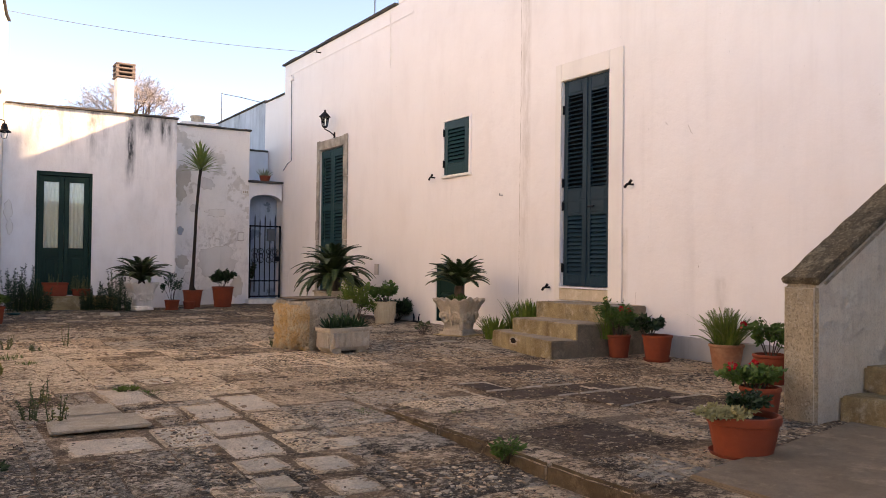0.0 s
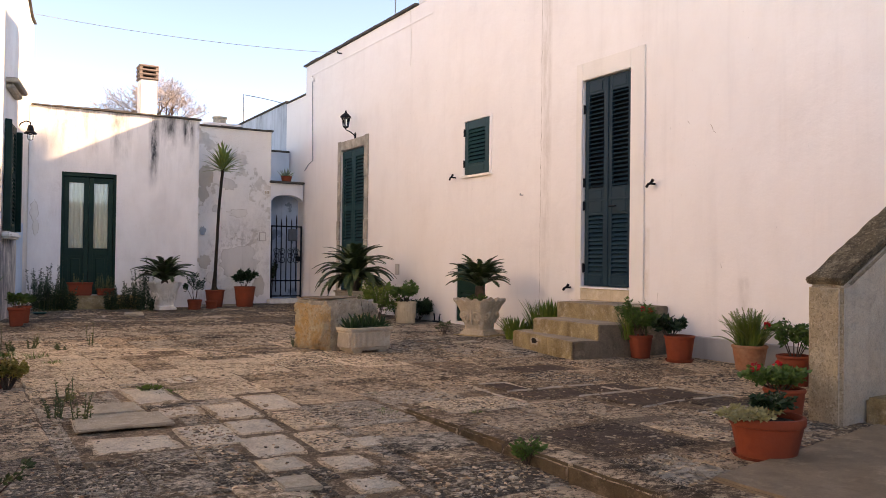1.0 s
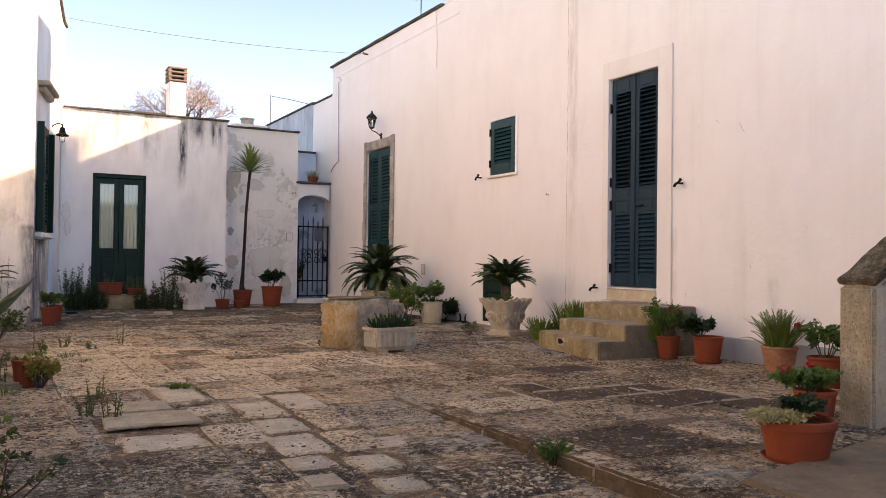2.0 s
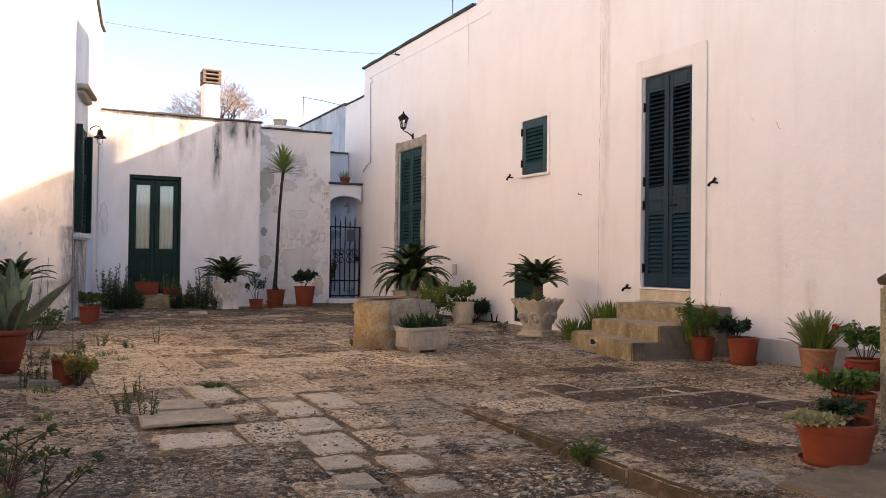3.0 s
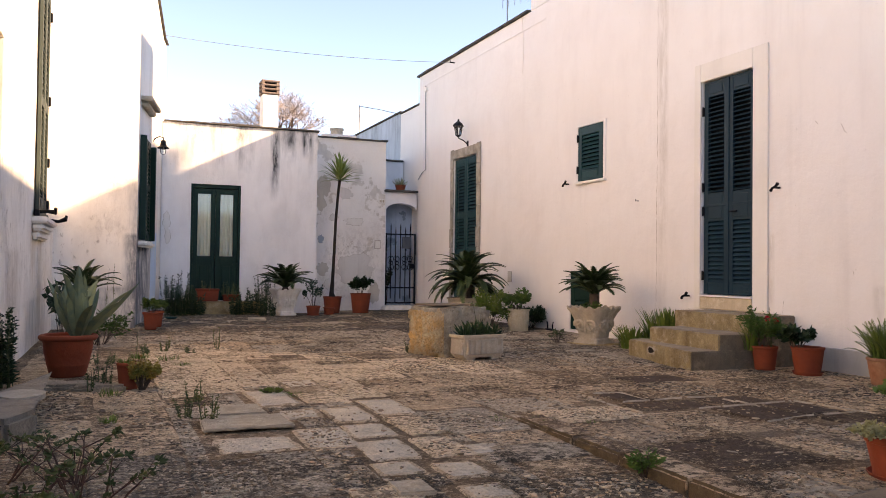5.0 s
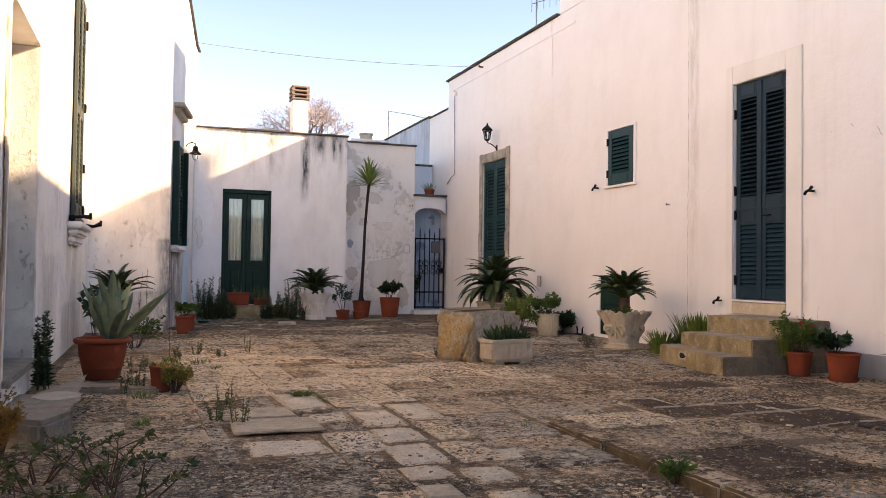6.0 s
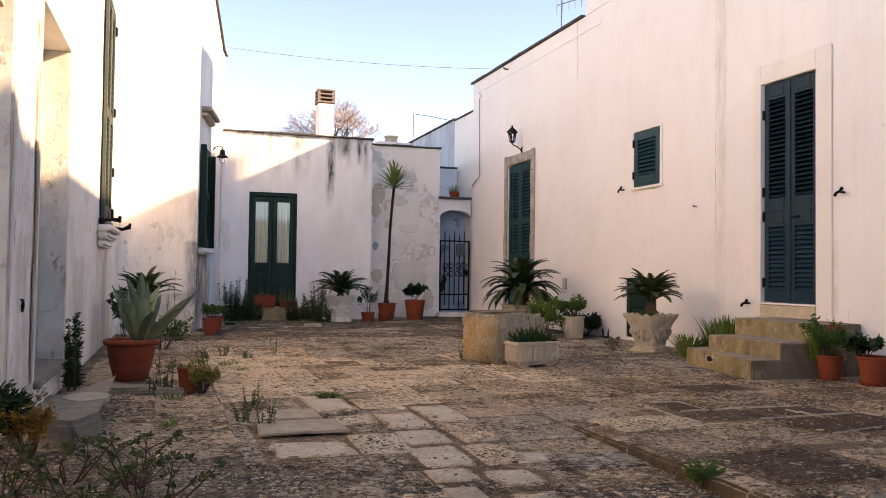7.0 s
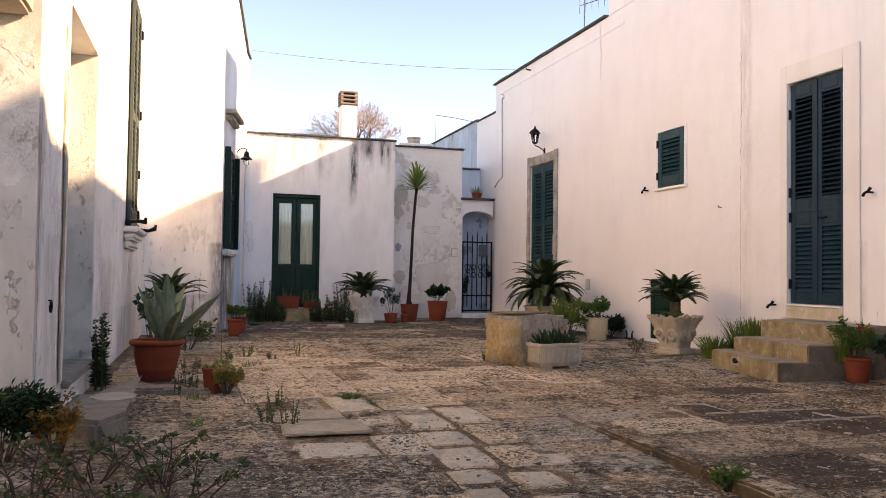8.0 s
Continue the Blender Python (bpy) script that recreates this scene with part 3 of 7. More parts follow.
def ground_sheet():
    bm = bmesh.new()
    xs = [-300, -80, -25, -8] + [-4 + 0.2 * i for i in range(33)] + [2.59, 2.61] + [2.8 + 0.25 * i for i in range(18)] + [8, 12, 25, 80, 300]
    ys = [-300, -80, -20, -6, -3, -1] + [0.25 * i for i in range(81)] + [22, 26, 35, 80, 300]
    vs = [[bm.verts.new((x, y, ground_z(x, y) - 0.007 + (0.011 if (x > 2.6 and y < KERB_Y) else 0.0) if (-4 <= x <= 8 and -1 <= y <= 20.5) else -0.03)) for y in ys] for x in xs]
    for i in range(len(xs) - 1):
        for j in range(len(ys) - 1):
            bm.faces.new((vs[i][j], vs[i + 1][j], vs[i + 1][j + 1], vs[i][j + 1]))
    return bm


ground = solid("ground", ground_sheet(), EARTH, "earth and mortar bed between worn paving stones", "ground", smooth=True)

# the long white house: two building phases meet at a seam
SEAM = 9.10

near_holes = [(SEAM - 8.20, SEAM - 7.31, 0.535, 3.37)]
solid("wall_house_near", wall_sheet(0, SEAM + 6.0, -0.1, 5.73, near_holes, 0.42, seed=1), LIMEWASH_NEAR,
                  "white limewashed house wall with faint stains", "wall", at=along(XW - 0.02, SEAM, XW - 0.02, -6))
far_holes = [(18.31 - 11.15, 18.31 - 10.36, 2.39, 3.26), (18.31 - 16.13, 18.31 - 14.94, 0.16, 3.335), (18.31 - 11.35, 18.31 - 10.50, 0.05, 0.985)]
solid("wall_house_far", wall_sheet(0, 18.31 - SEAM, -0.1, 5.585, far_holes, 0.42, seed=2), LIMEWASH,
                 "white limewashed house wall with shuttered openings", "wall", at=along(XW, 18.31, XW, SEAM))
solid("wall_house_end", wall_sheet(0, 6, -0.1, 5.585, [], 0.4, seed=3), LIMEWASH, "white limewashed gable end wall", "wall", at=along(12.91, 18.31, XW + 0.425, 18.31))
solid("wall_house_upper", boxed(XW + 0.0, XW + 0.4, 10.55, 12.775, 5.59, 8.1, 0.02), LIMEWASH, "white limewashed upper storey wall", "wall")
# added out of view: raises the shadow edge on the side house
solid("wall_house_upper_near", boxed(XW - 0.02, XW + 0.4, -6, 1.55, 5.735, 5.97, 0.02), LIMEWASH, "unseen raised wall top, added to lift the shadow opposite", "wall")
# hidden blocker, added for the knee in the low house's shadow
solid("roof_hut", boxed(12.0, 12.4, 9.2, 12.18, 5.4, 8.92, 0.02), LIMEWASH, "unseen roof block, added to cast the shadow's knee", "wall")
solid("wall_house_back", boxed(XW + 5.6, XW + 6.0, -6, 18.31, -0.1, 5.5), LIMEWASH, "plain white back wall", "wall")
solid("roof_house", boxed(XW + 0.42, XW + 5.6, -6, 18.3, 5.35, 5.5), CASTSTONE, "flat stone-paved house roof", "roof")
bm = bmesh.new()
y = 12.79
while y < 18.3:
    n = min(18.36, y + random.uniform(0.42, 0.6))
    box(bm, XW - 0.05 - random.uniform(0, 0.012), XW + 0.44, y + 0.006, n, 5.588, 5.628 + random.uniform(0, 0.012), 0.006)
    y = n
solid("trim_roof_edge", bm, EDGE, "thin dark weathered stone roof edge", "roof edge")
solid("trim_eaves_band", boxed(XW - 0.012, XW, 12.2, 18.1, 5.30, 5.345, 0.004), LIMEWASH, "thin raised plaster string course", "moulding")
solid("plinth", boxed(XW - 0.055, XW - 0.022, -2.0, 6.75, -0.05, 0.235, 0.008), PLINTH, "low grey rendered plinth along the wall", "plinth")

# plaster band round the tall door
bm = bmesh.new()
box(bm, XW - 0.045, XW - 0.022, 7.075, 7.309, 0.54, 3.60, 0.006)
box(bm, XW - 0.045, XW - 0.022, 8.202, 8.318, 0.54, 3.60, 0.006)
box(bm, XW - 0.045, XW - 0.022, 7.309, 8.202, 3.372, 3.60, 0.006)
solid("trim_tall_door", bm, BAND, "cream plaster band round the tall door", "door surround")
solid("sill_tall_door_top", boxed(XW - 0.07, XW + 0.3, 7.312, 8.198, 0.690, 0.712, 0.005), LIMEWASH, "thin whitewashed sill under the tall shutters", "sill")
solid("sill_tall_door", boxed(XW - 0.05, XW + 0.3, 7.312, 8.198, 0.54, 0.688, 0.006), CREAMSTONE, "cream stone threshold below the tall shutters", "threshold")
bm = bmesh.new()
for y0, y1, z0, z1 in ((14.76, 14.938, 0.16, 3.55), (16.132, 16.29, 0.16, 3.55), (14.938, 16.132, 3.337, 3.55)):
    n = max(2, int(max(y1 - y0, z1 - z0) / 0.42))
    for k in range(n):
        a, b = k / n, (k + 1) / n
        o = random.uniform(0, 0.012)
        if z1 - z0 > y1 - y0:
            box(bm, XW - 0.03 - o, XW - 0.003, y0, y1 - random.uniform(0, 0.02), z0 + (z1 - z0) * a + 0.004, z0 + (z1 - z0) * b, 0.012)
        else:
            box(bm, XW - 0.03 - o, XW - 0.003, y0 + (y1 - y0) * a + 0.004, y0 + (y1 - y0) * b, z0, z1 - random.uniform(0, 0.03), 0.012)
solid("trim_far_door", bm, simple("worn_stone_frame", (0.58, 0.52, 0.43), 0.95, 0.5, 20, grain=0.008), "worn bare stone door surround", "door surround")

# the low house at the end of the yard
solid("wall_low_house", wall_sheet(0, 3.24, -0.1, 3.955, [(1.617 - 1.03, 2.634 - 1.03, 0.26, 2.70)], 0.4, seed=5), LIMEWASH_FAR,
      "white limewashed low house front with dark runs", "wall", at=along(1.03, YF, 4.27, YF))
solid("wall_low_house_return", wall_sheet(0, 0.75, -0.1, 3.955, [], 0.35, seed=6), LIMEWASH_FAR, "white limewashed return wall", "wall", at=along(4.268, YF + 0.40, 4.268, YF + 1.15))
solid("wall_annexe", wall_sheet(0, 1.69, -0.15, 3.975, [], 0.3, seed=7, rough=0.003), LIMEWASH_OLD,
      "peeling grey-white plaster wall with bare patches", "wall", at=along(4.42, 18.4, 6.11, 18.4))
solid("roof_low_house", boxed(1.10, 6.1, 18.72, 24, 3.70, 3.80), CASTSTONE, "flat roof of the low house", "roof")
bm = bmesh.new()
for x0, x1, yy, zz in ((1.05, 4.30, YF, 3.957), (4.32, 6.14, 18.4, 3.977)):
    x = x0
    while x < x1 - 0.05:
        n = min(x1, x + random.uniform(0.35, 0.6))
        box(bm, x + 0.004, n, yy - 0.05 - random.uniform(0, 0.02), yy + 0.42, zz, zz + 0.024 + random.uniform(0, 0.020), 0.006)
        x = n
solid("trim_parapet", bm, EDGE, "dark lichened parapet coping stones", "coping")

# where the plaster has come away in scales: a dark broken edge round a bare inside
def bare_patch(x, y, z, rx, rz, inside, seed, edge=0.007):
    random.seed(seed)
    n = 44
    base = [1.0 + 0.42 * noise.noise(Vector((2.1 * math.cos(a), 2.1 * math.sin(a), seed * 1.7))) + 0.20 * noise.noise(Vector((6 * math.cos(a), 6 * math.sin(a), seed * 0.9)))
            for a in [2 * math.pi * k / n for k in range(n)]]

    def sheet(grow, depth):
        bm = bmesh.new()
        out = [Vector(((rx * base[k] + grow) * math.cos(2 * math.pi * k / n), 0, (rz * base[k] + grow) * math.sin(2 * math.pi * k / n))) for k in range(n)]
        top = [bm.verts.new(p + Vector((0, -depth, 0))) for p in out]
        low = [bm.verts.new(p + Vector((0, 0.004, 0))) for p in out]
        mid = bm.verts.new((0, -depth, 0))
        for k in range(n):
            j = (k + 1) % n
            bm.faces.new((top[k], top[j], mid))
            bm.faces.new((low[k], low[j], top[j], top[k]))
        bmesh.ops.recalc_face_normals(bm, faces=bm.faces)
        return bm
    rim = solid("plaster_scar", sheet(edge, 0.006), SCARRIM, "patch where the old plaster has scaled off", "plaster patch", at=pose(x, y, z))
    part("bare_render", sheet(0.0, 0.010), inside, rim)


for k, (x, z, rx, rz, m) in enumerate(((4.60, 2.84, 0.17, 0.24, SCARTAN), (4.55, 2.46, 0.11, 0.15, SCARTAN), (5.13, 2.70, 0.17, 0.11, SCARGREY), (5.36, 2.06, 0.22, 0.085, SCARPALE), (4.56, 1.64, 0.06, 0.09, SCARBLUE),
                                    (5.42, 0.92, 0.46, 0.34, SCARGREY), (4.60, 0.95, 0.13, 0.14, SCARTAN), (4.78, 0.60, 0.12, 0.12, SCARPALE), (5.86, 0.40, 0.12, 0.22, SCARTAN), (4.86, 2.14, 0.10, 0.07, SCARGREY))):
    bare_patch(x, 18.395, z, rx, rz, m, 600 + k)
for k, (x, z, rx, rz) in enumerate(((1.14, 1.90, 0.07, 0.20), (1.17, 1.58, 0.05, 0.14))):
    bare_patch(x, YF - 0.004, z, rx, rz, SCARPALE, 630 + k)

# gate wall with a depressed arch, passage behind it
def arch_wall():
    x0, x1, zt = 6.11, 6.905, 2.80
    a, b, zs, zc = 6.13, 6.905, 2.36, 2.54
    bm = bmesh.new()
    n = 14
    low, high = [], []
    for k in range(n + 1):
        x = a + (b - a) * k / n
        s = (x - (a + b) / 2) / ((b - a) / 2)
        low.append((x, zs + (zc - zs) * math.sqrt(max(0, 1 - s * s * 0.98))))
        high.append((x, zt))
    for yy, flip in ((18.40, 0), (18.66, 1)):
        for k in range(n):
            f = [bm.verts.new((p[0], yy, p[1])) for p in (low[k], low[k + 1], high[k + 1], high[k])]
            bm.faces.new(f[::-1] if flip else f)
    for k in range(n):
        bm.faces.new([bm.verts.new(v) for v in ((low[k][0], 18.40, low[k][1]), (low[k][0], 18.66, low[k][1]), (low[k + 1][0], 18.66, low[k + 1][1]), (low[k + 1][0], 18.40, low[k + 1][1]))])
    box(bm, x0, a, 18.40, 18.66, -0.05, zt)
    return bm


solid("wall_gate", arch_wall(), plaster("gate_limewash", (0.78, 0.78, 0.78), (0.66, 0.68, 0.70)), "white limewashed wall with a depressed arch over the gate", "wall")
solid("trim_gate_ledge", boxed(6.08, 6.91, 18.30, 18.72, 2.80, 2.85, 0.012), EDGE, "thin dark stone ledge above the gate arch", "ledge")
solid("wall_passage", wall_sheet(0, 1.58, -0.1, 3.69, [], 0.3, seed=8), BLUEWASH, "pale blue limewashed wall behind the gate", "wall", at=along(5.4, 19.6, 6.98, 19.6))
solid("wall_passage_inner", wall_sheet(0, 0.92, -0.1, 2.60, [], 0.10, seed=21), BLUEWASH_DARK, "mottled blue limewashed wall close behind the gate", "wall", at=along(6.075, 18.98, 6.995, 18.98))
solid("trim_passage_coping", boxed(5.35, 6.97, 19.55, 19.95, 3.69, 3.735, 0.01), EDGE, "dark coping of the blue wall", "coping")
solid("wall_passage_side", boxed(5.72, 6.08, 18.72, 19.6, -0.1, 3.2), BLUEWASH, "blue limewashed side wall of the passage", "wall")
solid("step_gate", boxed(6.05, 6.93, 18.12, 18.75, -0.02, 0.10, 0.02, seg=2), WHITESTONE, "whitewashed worn gate step", "step")
solid("wall_rear_house_near", wall_sheet(0, 1.55, 0, 4.97, [], 0.3, seed=9), LIMEWASH, "cream limewashed rear house wall", "wall", at=along(7.0, 19.90, 7.0, 18.35))
solid("wall_rear_house", wall_sheet(0, 5.4, 0, 5.02, [], 0.3, seed=10), GREYWALL, "weathered grey streaked rear house wall", "wall", at=along(7.02, 25.3, 7.02, 19.90))
bm = bmesh.new()
box(bm, 6.96, 7.3, 18.35, 19.90, 4.972, 5.01, 0.008)
box(bm, 6.97, 7.3, 19.90, 25.3, 5.022, 5.06, 0.008)
solid("trim_rear_roof", bm, EDGE, "dark edge of the rear roof", "roof edge")
# unseen slab added over the passage to block the skylight
solid("ceiling_passage", boxed(6.09, 6.99, 18.70, 19.58, 2.62, 2.74), BLUEWASH, "unseen slab added to darken the gate passage", "ceiling")

# the house on the other side: end wall, long wall with door, cross wall, oblique wall
AX0, AY0, AX1, AY1 = -0.885, 5.30, -0.745, 13.75
ALEN = math.hypot(AX1 - AX0, AY1 - AY0)
solid("wall_side_house_end", wall_sheet(0, 5.1, -0.1, 6.3, [], 0.5, seed=11), LIMEWASH_END, "worn white end wall with scaling limewash, greyed for shade", "wall", at=along(-5.985, 5.30, AX0, 5.30))
side_holes = [(1.08, 2.58, 0.195, 2.93), (5.42, 6.42, 1.62, 4.45)]
solid("wall_side_house", wall_sheet(0, ALEN, -0.1, 6.3, side_holes, 0.5, seed=12), LIMEWASH_LEFT,
      "worn white house wall with scaling limewash", "wall", at=along(AX0, AY0 + 0.003, AX1, AY1))
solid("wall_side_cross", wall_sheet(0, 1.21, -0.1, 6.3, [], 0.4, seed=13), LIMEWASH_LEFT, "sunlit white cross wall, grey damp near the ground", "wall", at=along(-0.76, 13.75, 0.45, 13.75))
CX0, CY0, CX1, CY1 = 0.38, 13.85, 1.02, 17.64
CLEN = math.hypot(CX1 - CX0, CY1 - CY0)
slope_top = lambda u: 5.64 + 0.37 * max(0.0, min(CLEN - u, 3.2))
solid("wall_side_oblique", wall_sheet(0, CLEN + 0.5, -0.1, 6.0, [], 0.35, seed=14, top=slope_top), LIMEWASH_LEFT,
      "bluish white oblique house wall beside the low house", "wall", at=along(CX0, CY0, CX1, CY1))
solid("roof_side_house", boxed(-6, -0.95, 5.7, 13.7, 6.0, 6.1), CASTSTONE, "flat roof of the side house", "roof")
bm = bmesh.new()
run = math.hypot(3.2, 0.37 * 3.2)
box(bm, 0.0, run, -0.05, 0.35, 0.002, 0.034, 0.008, m=pose(CLEN, 0, 5.642) @ pose(0, 0, 0, 0, math.degrees(math.atan(0.37)), 0) @ pose(-run, 0, 0))
box(bm, CLEN + 0.01, CLEN + 0.5, -0.05, 0.35, 5.642, 5.68, 0.008)
solid("trim_side_roof", bm, EDGE, "dark roof edge of the oblique wall", "roof edge", at=along(CX0, CY0, CX1, CY1))
solid("trim_blue_band", boxed(2.35, 3.15, -0.010, 0.004, -0.02, 1.62, 0.003), PALEBLUE, "pale blue limewashed strip on the oblique wall", "painted band", at=along(CX0, CY0, CX1, CY1))
# the yard is closed behind the camera
solid("wall_yard_back", wall_sheet(0, 14, -0.1, 3.6, [], 0.4, seed=15), LIMEWASH, "plain white yard wall", "wall", at=along(7.2, -6.0, -6.8, -6.0))
solid("wall_yard_side", wall_sheet(0, 11.3, -0.1, 3.2, [], 0.4, seed=16), LIMEWASH, "plain white yard wall", "wall", at=along(-5.6, -6.0, -5.6, 5.3))


def rough_block_early(x0, x1, y0, y1, z0, z1):
    bm = boxed(x0, x1, y0, y1, z0, z1, 0.02, seg=2)
    bmesh.ops.subdivide_edges(bm, edges=[e for e in bm.edges if e.calc_length() > 0.3], cuts=5)
    for v in bm.verts:
        v.co.z += 0.014 * noise.noise(v.co * 5)
    return bm


def crack(pts, width, seed):
    """A ragged hairline in the plaster, along (y, z) points on the long house's face."""
    random.seed(seed)
    bm = bmesh.new()
    rows = []
    for (y0, z0), (y1, z1) in zip(pts, pts[1:]):
        n = max(2, int(math.hypot(y1 - y0, z1 - z0) / 0.06))
        for k in range(n):
            f = k / n
            w = width * random.uniform(0.25, 1.0)
            yy, zz = y0 + (y1 - y0) * f + random.gauss(0, 0.004), z0 + (z1 - z0) * f
            d = Vector((y1 - y0, z1 - z0)).normalized()
            rows.append([bm.verts.new((yy + d.y * w * s, 0, zz - d.x * w * s)) for s in (-1, 1)] )
    for a, b in zip(rows, rows[1:]):
        bm.faces.new((a[0], a[1], b[1], b[0]))
    for v in bm.verts:
        v.co = Vector((v.co.y, v.co.x, v.co.z))
    return bm


CRACK = simple("crack_dirt", (0.55, 0.475, 0.40), 0.95, 0.4, 20, grain=0)
solid("crack_seam", crack([(9.095, 0.3), (9.10, 1.6), (9.09, 3.2), (9.10, 5.7)], 0.006, 1), CRACK, "ragged vertical seam between two building phases", "crack", at=pose(XW - 0.0245, 0, 0))
for k, p in enumerate(([(6.10, 2.52), (6.06, 2.44), (6.00, 2.40)], [(6.42, 2.60), (6.36, 2.52)], [(6.86, 0.55), (6.85, 0.75)], [(5.95, 1.02), (5.93, 0.94)])):
    solid("crack_hairline", crack(p, 0.004, 5 + k), CRACK, "short hairline crack in the plaster", "crack", at=pose(XW - 0.0255, 0, 0))
GROOVE = weathered("crumbled_brown_mortar", (0.60, 0.51, 0.39), (0.27, 0.20, 0.13), (0.78, 0.70, 0.58), 2.4)
for k, (p, w) in enumerate((([(6.19, 0.22), (6.16, 0.8), (6.21, 1.3), (6.18, 1.95)], 0.070), ([(5.345, 0.1), (5.355, 0.7), (5.34, 1.4), (5.35, 2.1)], 0.011), ([(6.40, 0.3), (6.41, 1.3)], 0.008))):
    side = crack(p, w, 40 + k)
    solid("crack_side_house", side, GROOVE, "ragged crumbled joint in the worn side wall", "crack", at=pose(AX0 + 0.0166 * (p[0][0] - AY0) + 0.009, 0, 0))
solid("ledge_side_house", rough_block_early(-2.2, -0.93, 4.86, 5.298, 2.50, 2.60), CASTSTONE, "dark weathered stone ledge on the side house", "ledge")


# ---------------------------------------------------------------- doors, shutters, gate
def louvre_leaf(parent, name, u0, u1, z0, z1, mat, fields, depth=0.04, pitch=0.055, stile=0.075, open_slats=(), half=0.032):
    """A shutter leaf in the parent's u-z plane: frame bars and slats; fields: (z0, z1) of slatted openings."""
    bm = bmesh.new()
    box(bm, u0, u0 + stile, 0, depth, z0, z1, 0.004)
    box(bm, u1 - stile, u1, 0, depth, z0, z1, 0.004)
    zz = [z0] + [v for f in fields for v in f] + [z1]
    for a, b in zip(zz[::2], zz[1::2]):
        box(bm, u0 + stile, u1 - stile, 0.002, depth - 0.002, a, b, 0.004)
        if b - a > 0.13:
            box(bm, u0 + stile + 0.03, u1 - stile - 0.03, -0.006, 0.002, a + 0.035, b - 0.035, 0.004)
    leaf_ob = part(name, bm, mat, parent)
    slat = boxed(0, u1 - u0 - 2 * stile, -half, half, -0.0045, 0.0045, 0.002)
    me = mesh_of(slat, mat)
    for k, (a, b) in enumerate(fields):
        tilt = 52 if k not in open_slats else 28
        n = max(1, int(round((b - a) / pitch)))
        for i in range(n):
            z = a + (b - a) * (i + 0.5) / n
            part("slat", me, mat, leaf_ob, at=pose(u0 + stile, depth * 0.5, z, tilt + random.uniform(-3, 3)))
    return leaf_ob


def hold_back(at):
    """Iron shutter catch: wall pin with a swinging dog."""
    bm = bmesh.new()
    tube(bm, [(0, 0.02, 0), (0, -0.075, 0)], 0.011, 7)
    tube(bm, [(-0.045, -0.07, -0.03), (-0.02, -0.075, -0.006), (0.02, -0.075, 0.006), (0.05, -0.075, 0.035)], [0.016, 0.013, 0.013, 0.017], 7)
    ob = new("shutter_catch", mesh_of(bm, IRON_AND_GAPS, True))
    ob.matrix_basis = at @ Matrix.Scale(1.15, 4)
    return tagged(ob, "black iron shutter catch fixed in the white wall", "shutter catch", "shutter catches")


def hinge(parent, u, z):
    bm = boxed(u - 0.018, u + 0.018, -0.016, 0.01, z - 0.055, z + 0.055, 0.004)
    tube(bm, [(u, -0.016, z - 0.06), (u, -0.016, z + 0.06)], 0.011, 7)
    part("hinge", bm, IRON_AND_GAPS, parent, "black iron hinge")


# tall petrol-blue shutters above the steps
tall = thing("door_1", along(XW + 0.005, 8.20, XW + 0.005, 7.31), "tall closed petrol-blue louvred door shutters above stone steps", "door", kind="structure")
lf = louvre_leaf(tall, "leaf", 0.012, 0.440, 0.725, 3.36, BLUEGREEN, [(0.86, 1.62), (1.97, 3.17)], open_slats=(1,))
for z in (0.95, 1.75, 2.05, 3.0):
    hinge(lf, 0.008, z)
rl = louvre_leaf(tall, "leaf", 0.446, 0.878, 0.725, 3.36, BLUEGREEN, [(0.86, 1.62), (1.97, 3.17)], open_slats=(1,))
for z in (0.95, 1.75, 3.0):
    hinge(rl, 0.882, z)
bm = bmesh.new()
tube(bm, [(0.50, -0.03, 1.72), (0.62, -0.03, 1.725)], 0.011, 7)
lathe(bm, [(0.026, 0), (0.026, 0.012)], 12, (0, 0, 0))
part("door_handle", bm, IRON_AND_GAPS, rl, "black iron lever handle", at=pose(0, 0, 0))
part("cover_strip", boxed(0.425, 0.462, -0.014, 0.0, 0.73, 3.35, 0.004), BLUEGREEN, tall)
part("cross_bar", boxed(0.015, 0.424, -0.010, -0.001, 1.80, 1.83, 0.003), BLUEGREEN, tall)
part("cross_bar", boxed(0.463, 0.876, -0.010, -0.001, 1.80, 1.83, 0.003), BLUEGREEN, tall)
# black sheet: the dark seen through the slats, put in as colour
part("backing", boxed(0.0, 0.89, 0.07, 0.09, 0.72, 3.37), IRON_AND_GAPS, tall)

# small window shutter
win = thing("window_1", along(XW + 0.0, 11.15, XW + 0.0, 10.36), "small closed teal louvred window shutter with a white sill", "window", kind="structure")
lf = louvre_leaf(win, "leaf", 0.012, 0.70, 2.405, 3.25, GREEN, [(2.57, 3.12)], pitch=0.062, stile=0.10)
hinge(lf, 0.010, 2.58), hinge(lf, 0.010, 3.08)
part("jamb", boxed(0.705, 0.735, -0.005, 0.04, 2.40, 3.255, 0.003), GREEN, win)
part("frame", boxed(0.74, 0.80, -0.018, 0.06, 2.36, 3.285, 0.005), LIMEWASH, win, "whitewashed frame edge")
part("sill", boxed(-0.02, 0.82, -0.05, 0.05, 2.345, 2.388, 0.008), BAND, win, "cream stone sill")
# painted dark behind the window slats
part("backing", boxed(0.0, 0.74, 0.07, 0.09, 2.39, 3.26), IRON_AND_GAPS, win)

# far louvred door
fd = thing("door_2", along(XW + 0.02, 16.13, XW + 0.02, 14.94), "closed teal louvred door shutters in a worn stone surround", "door", kind="structure")
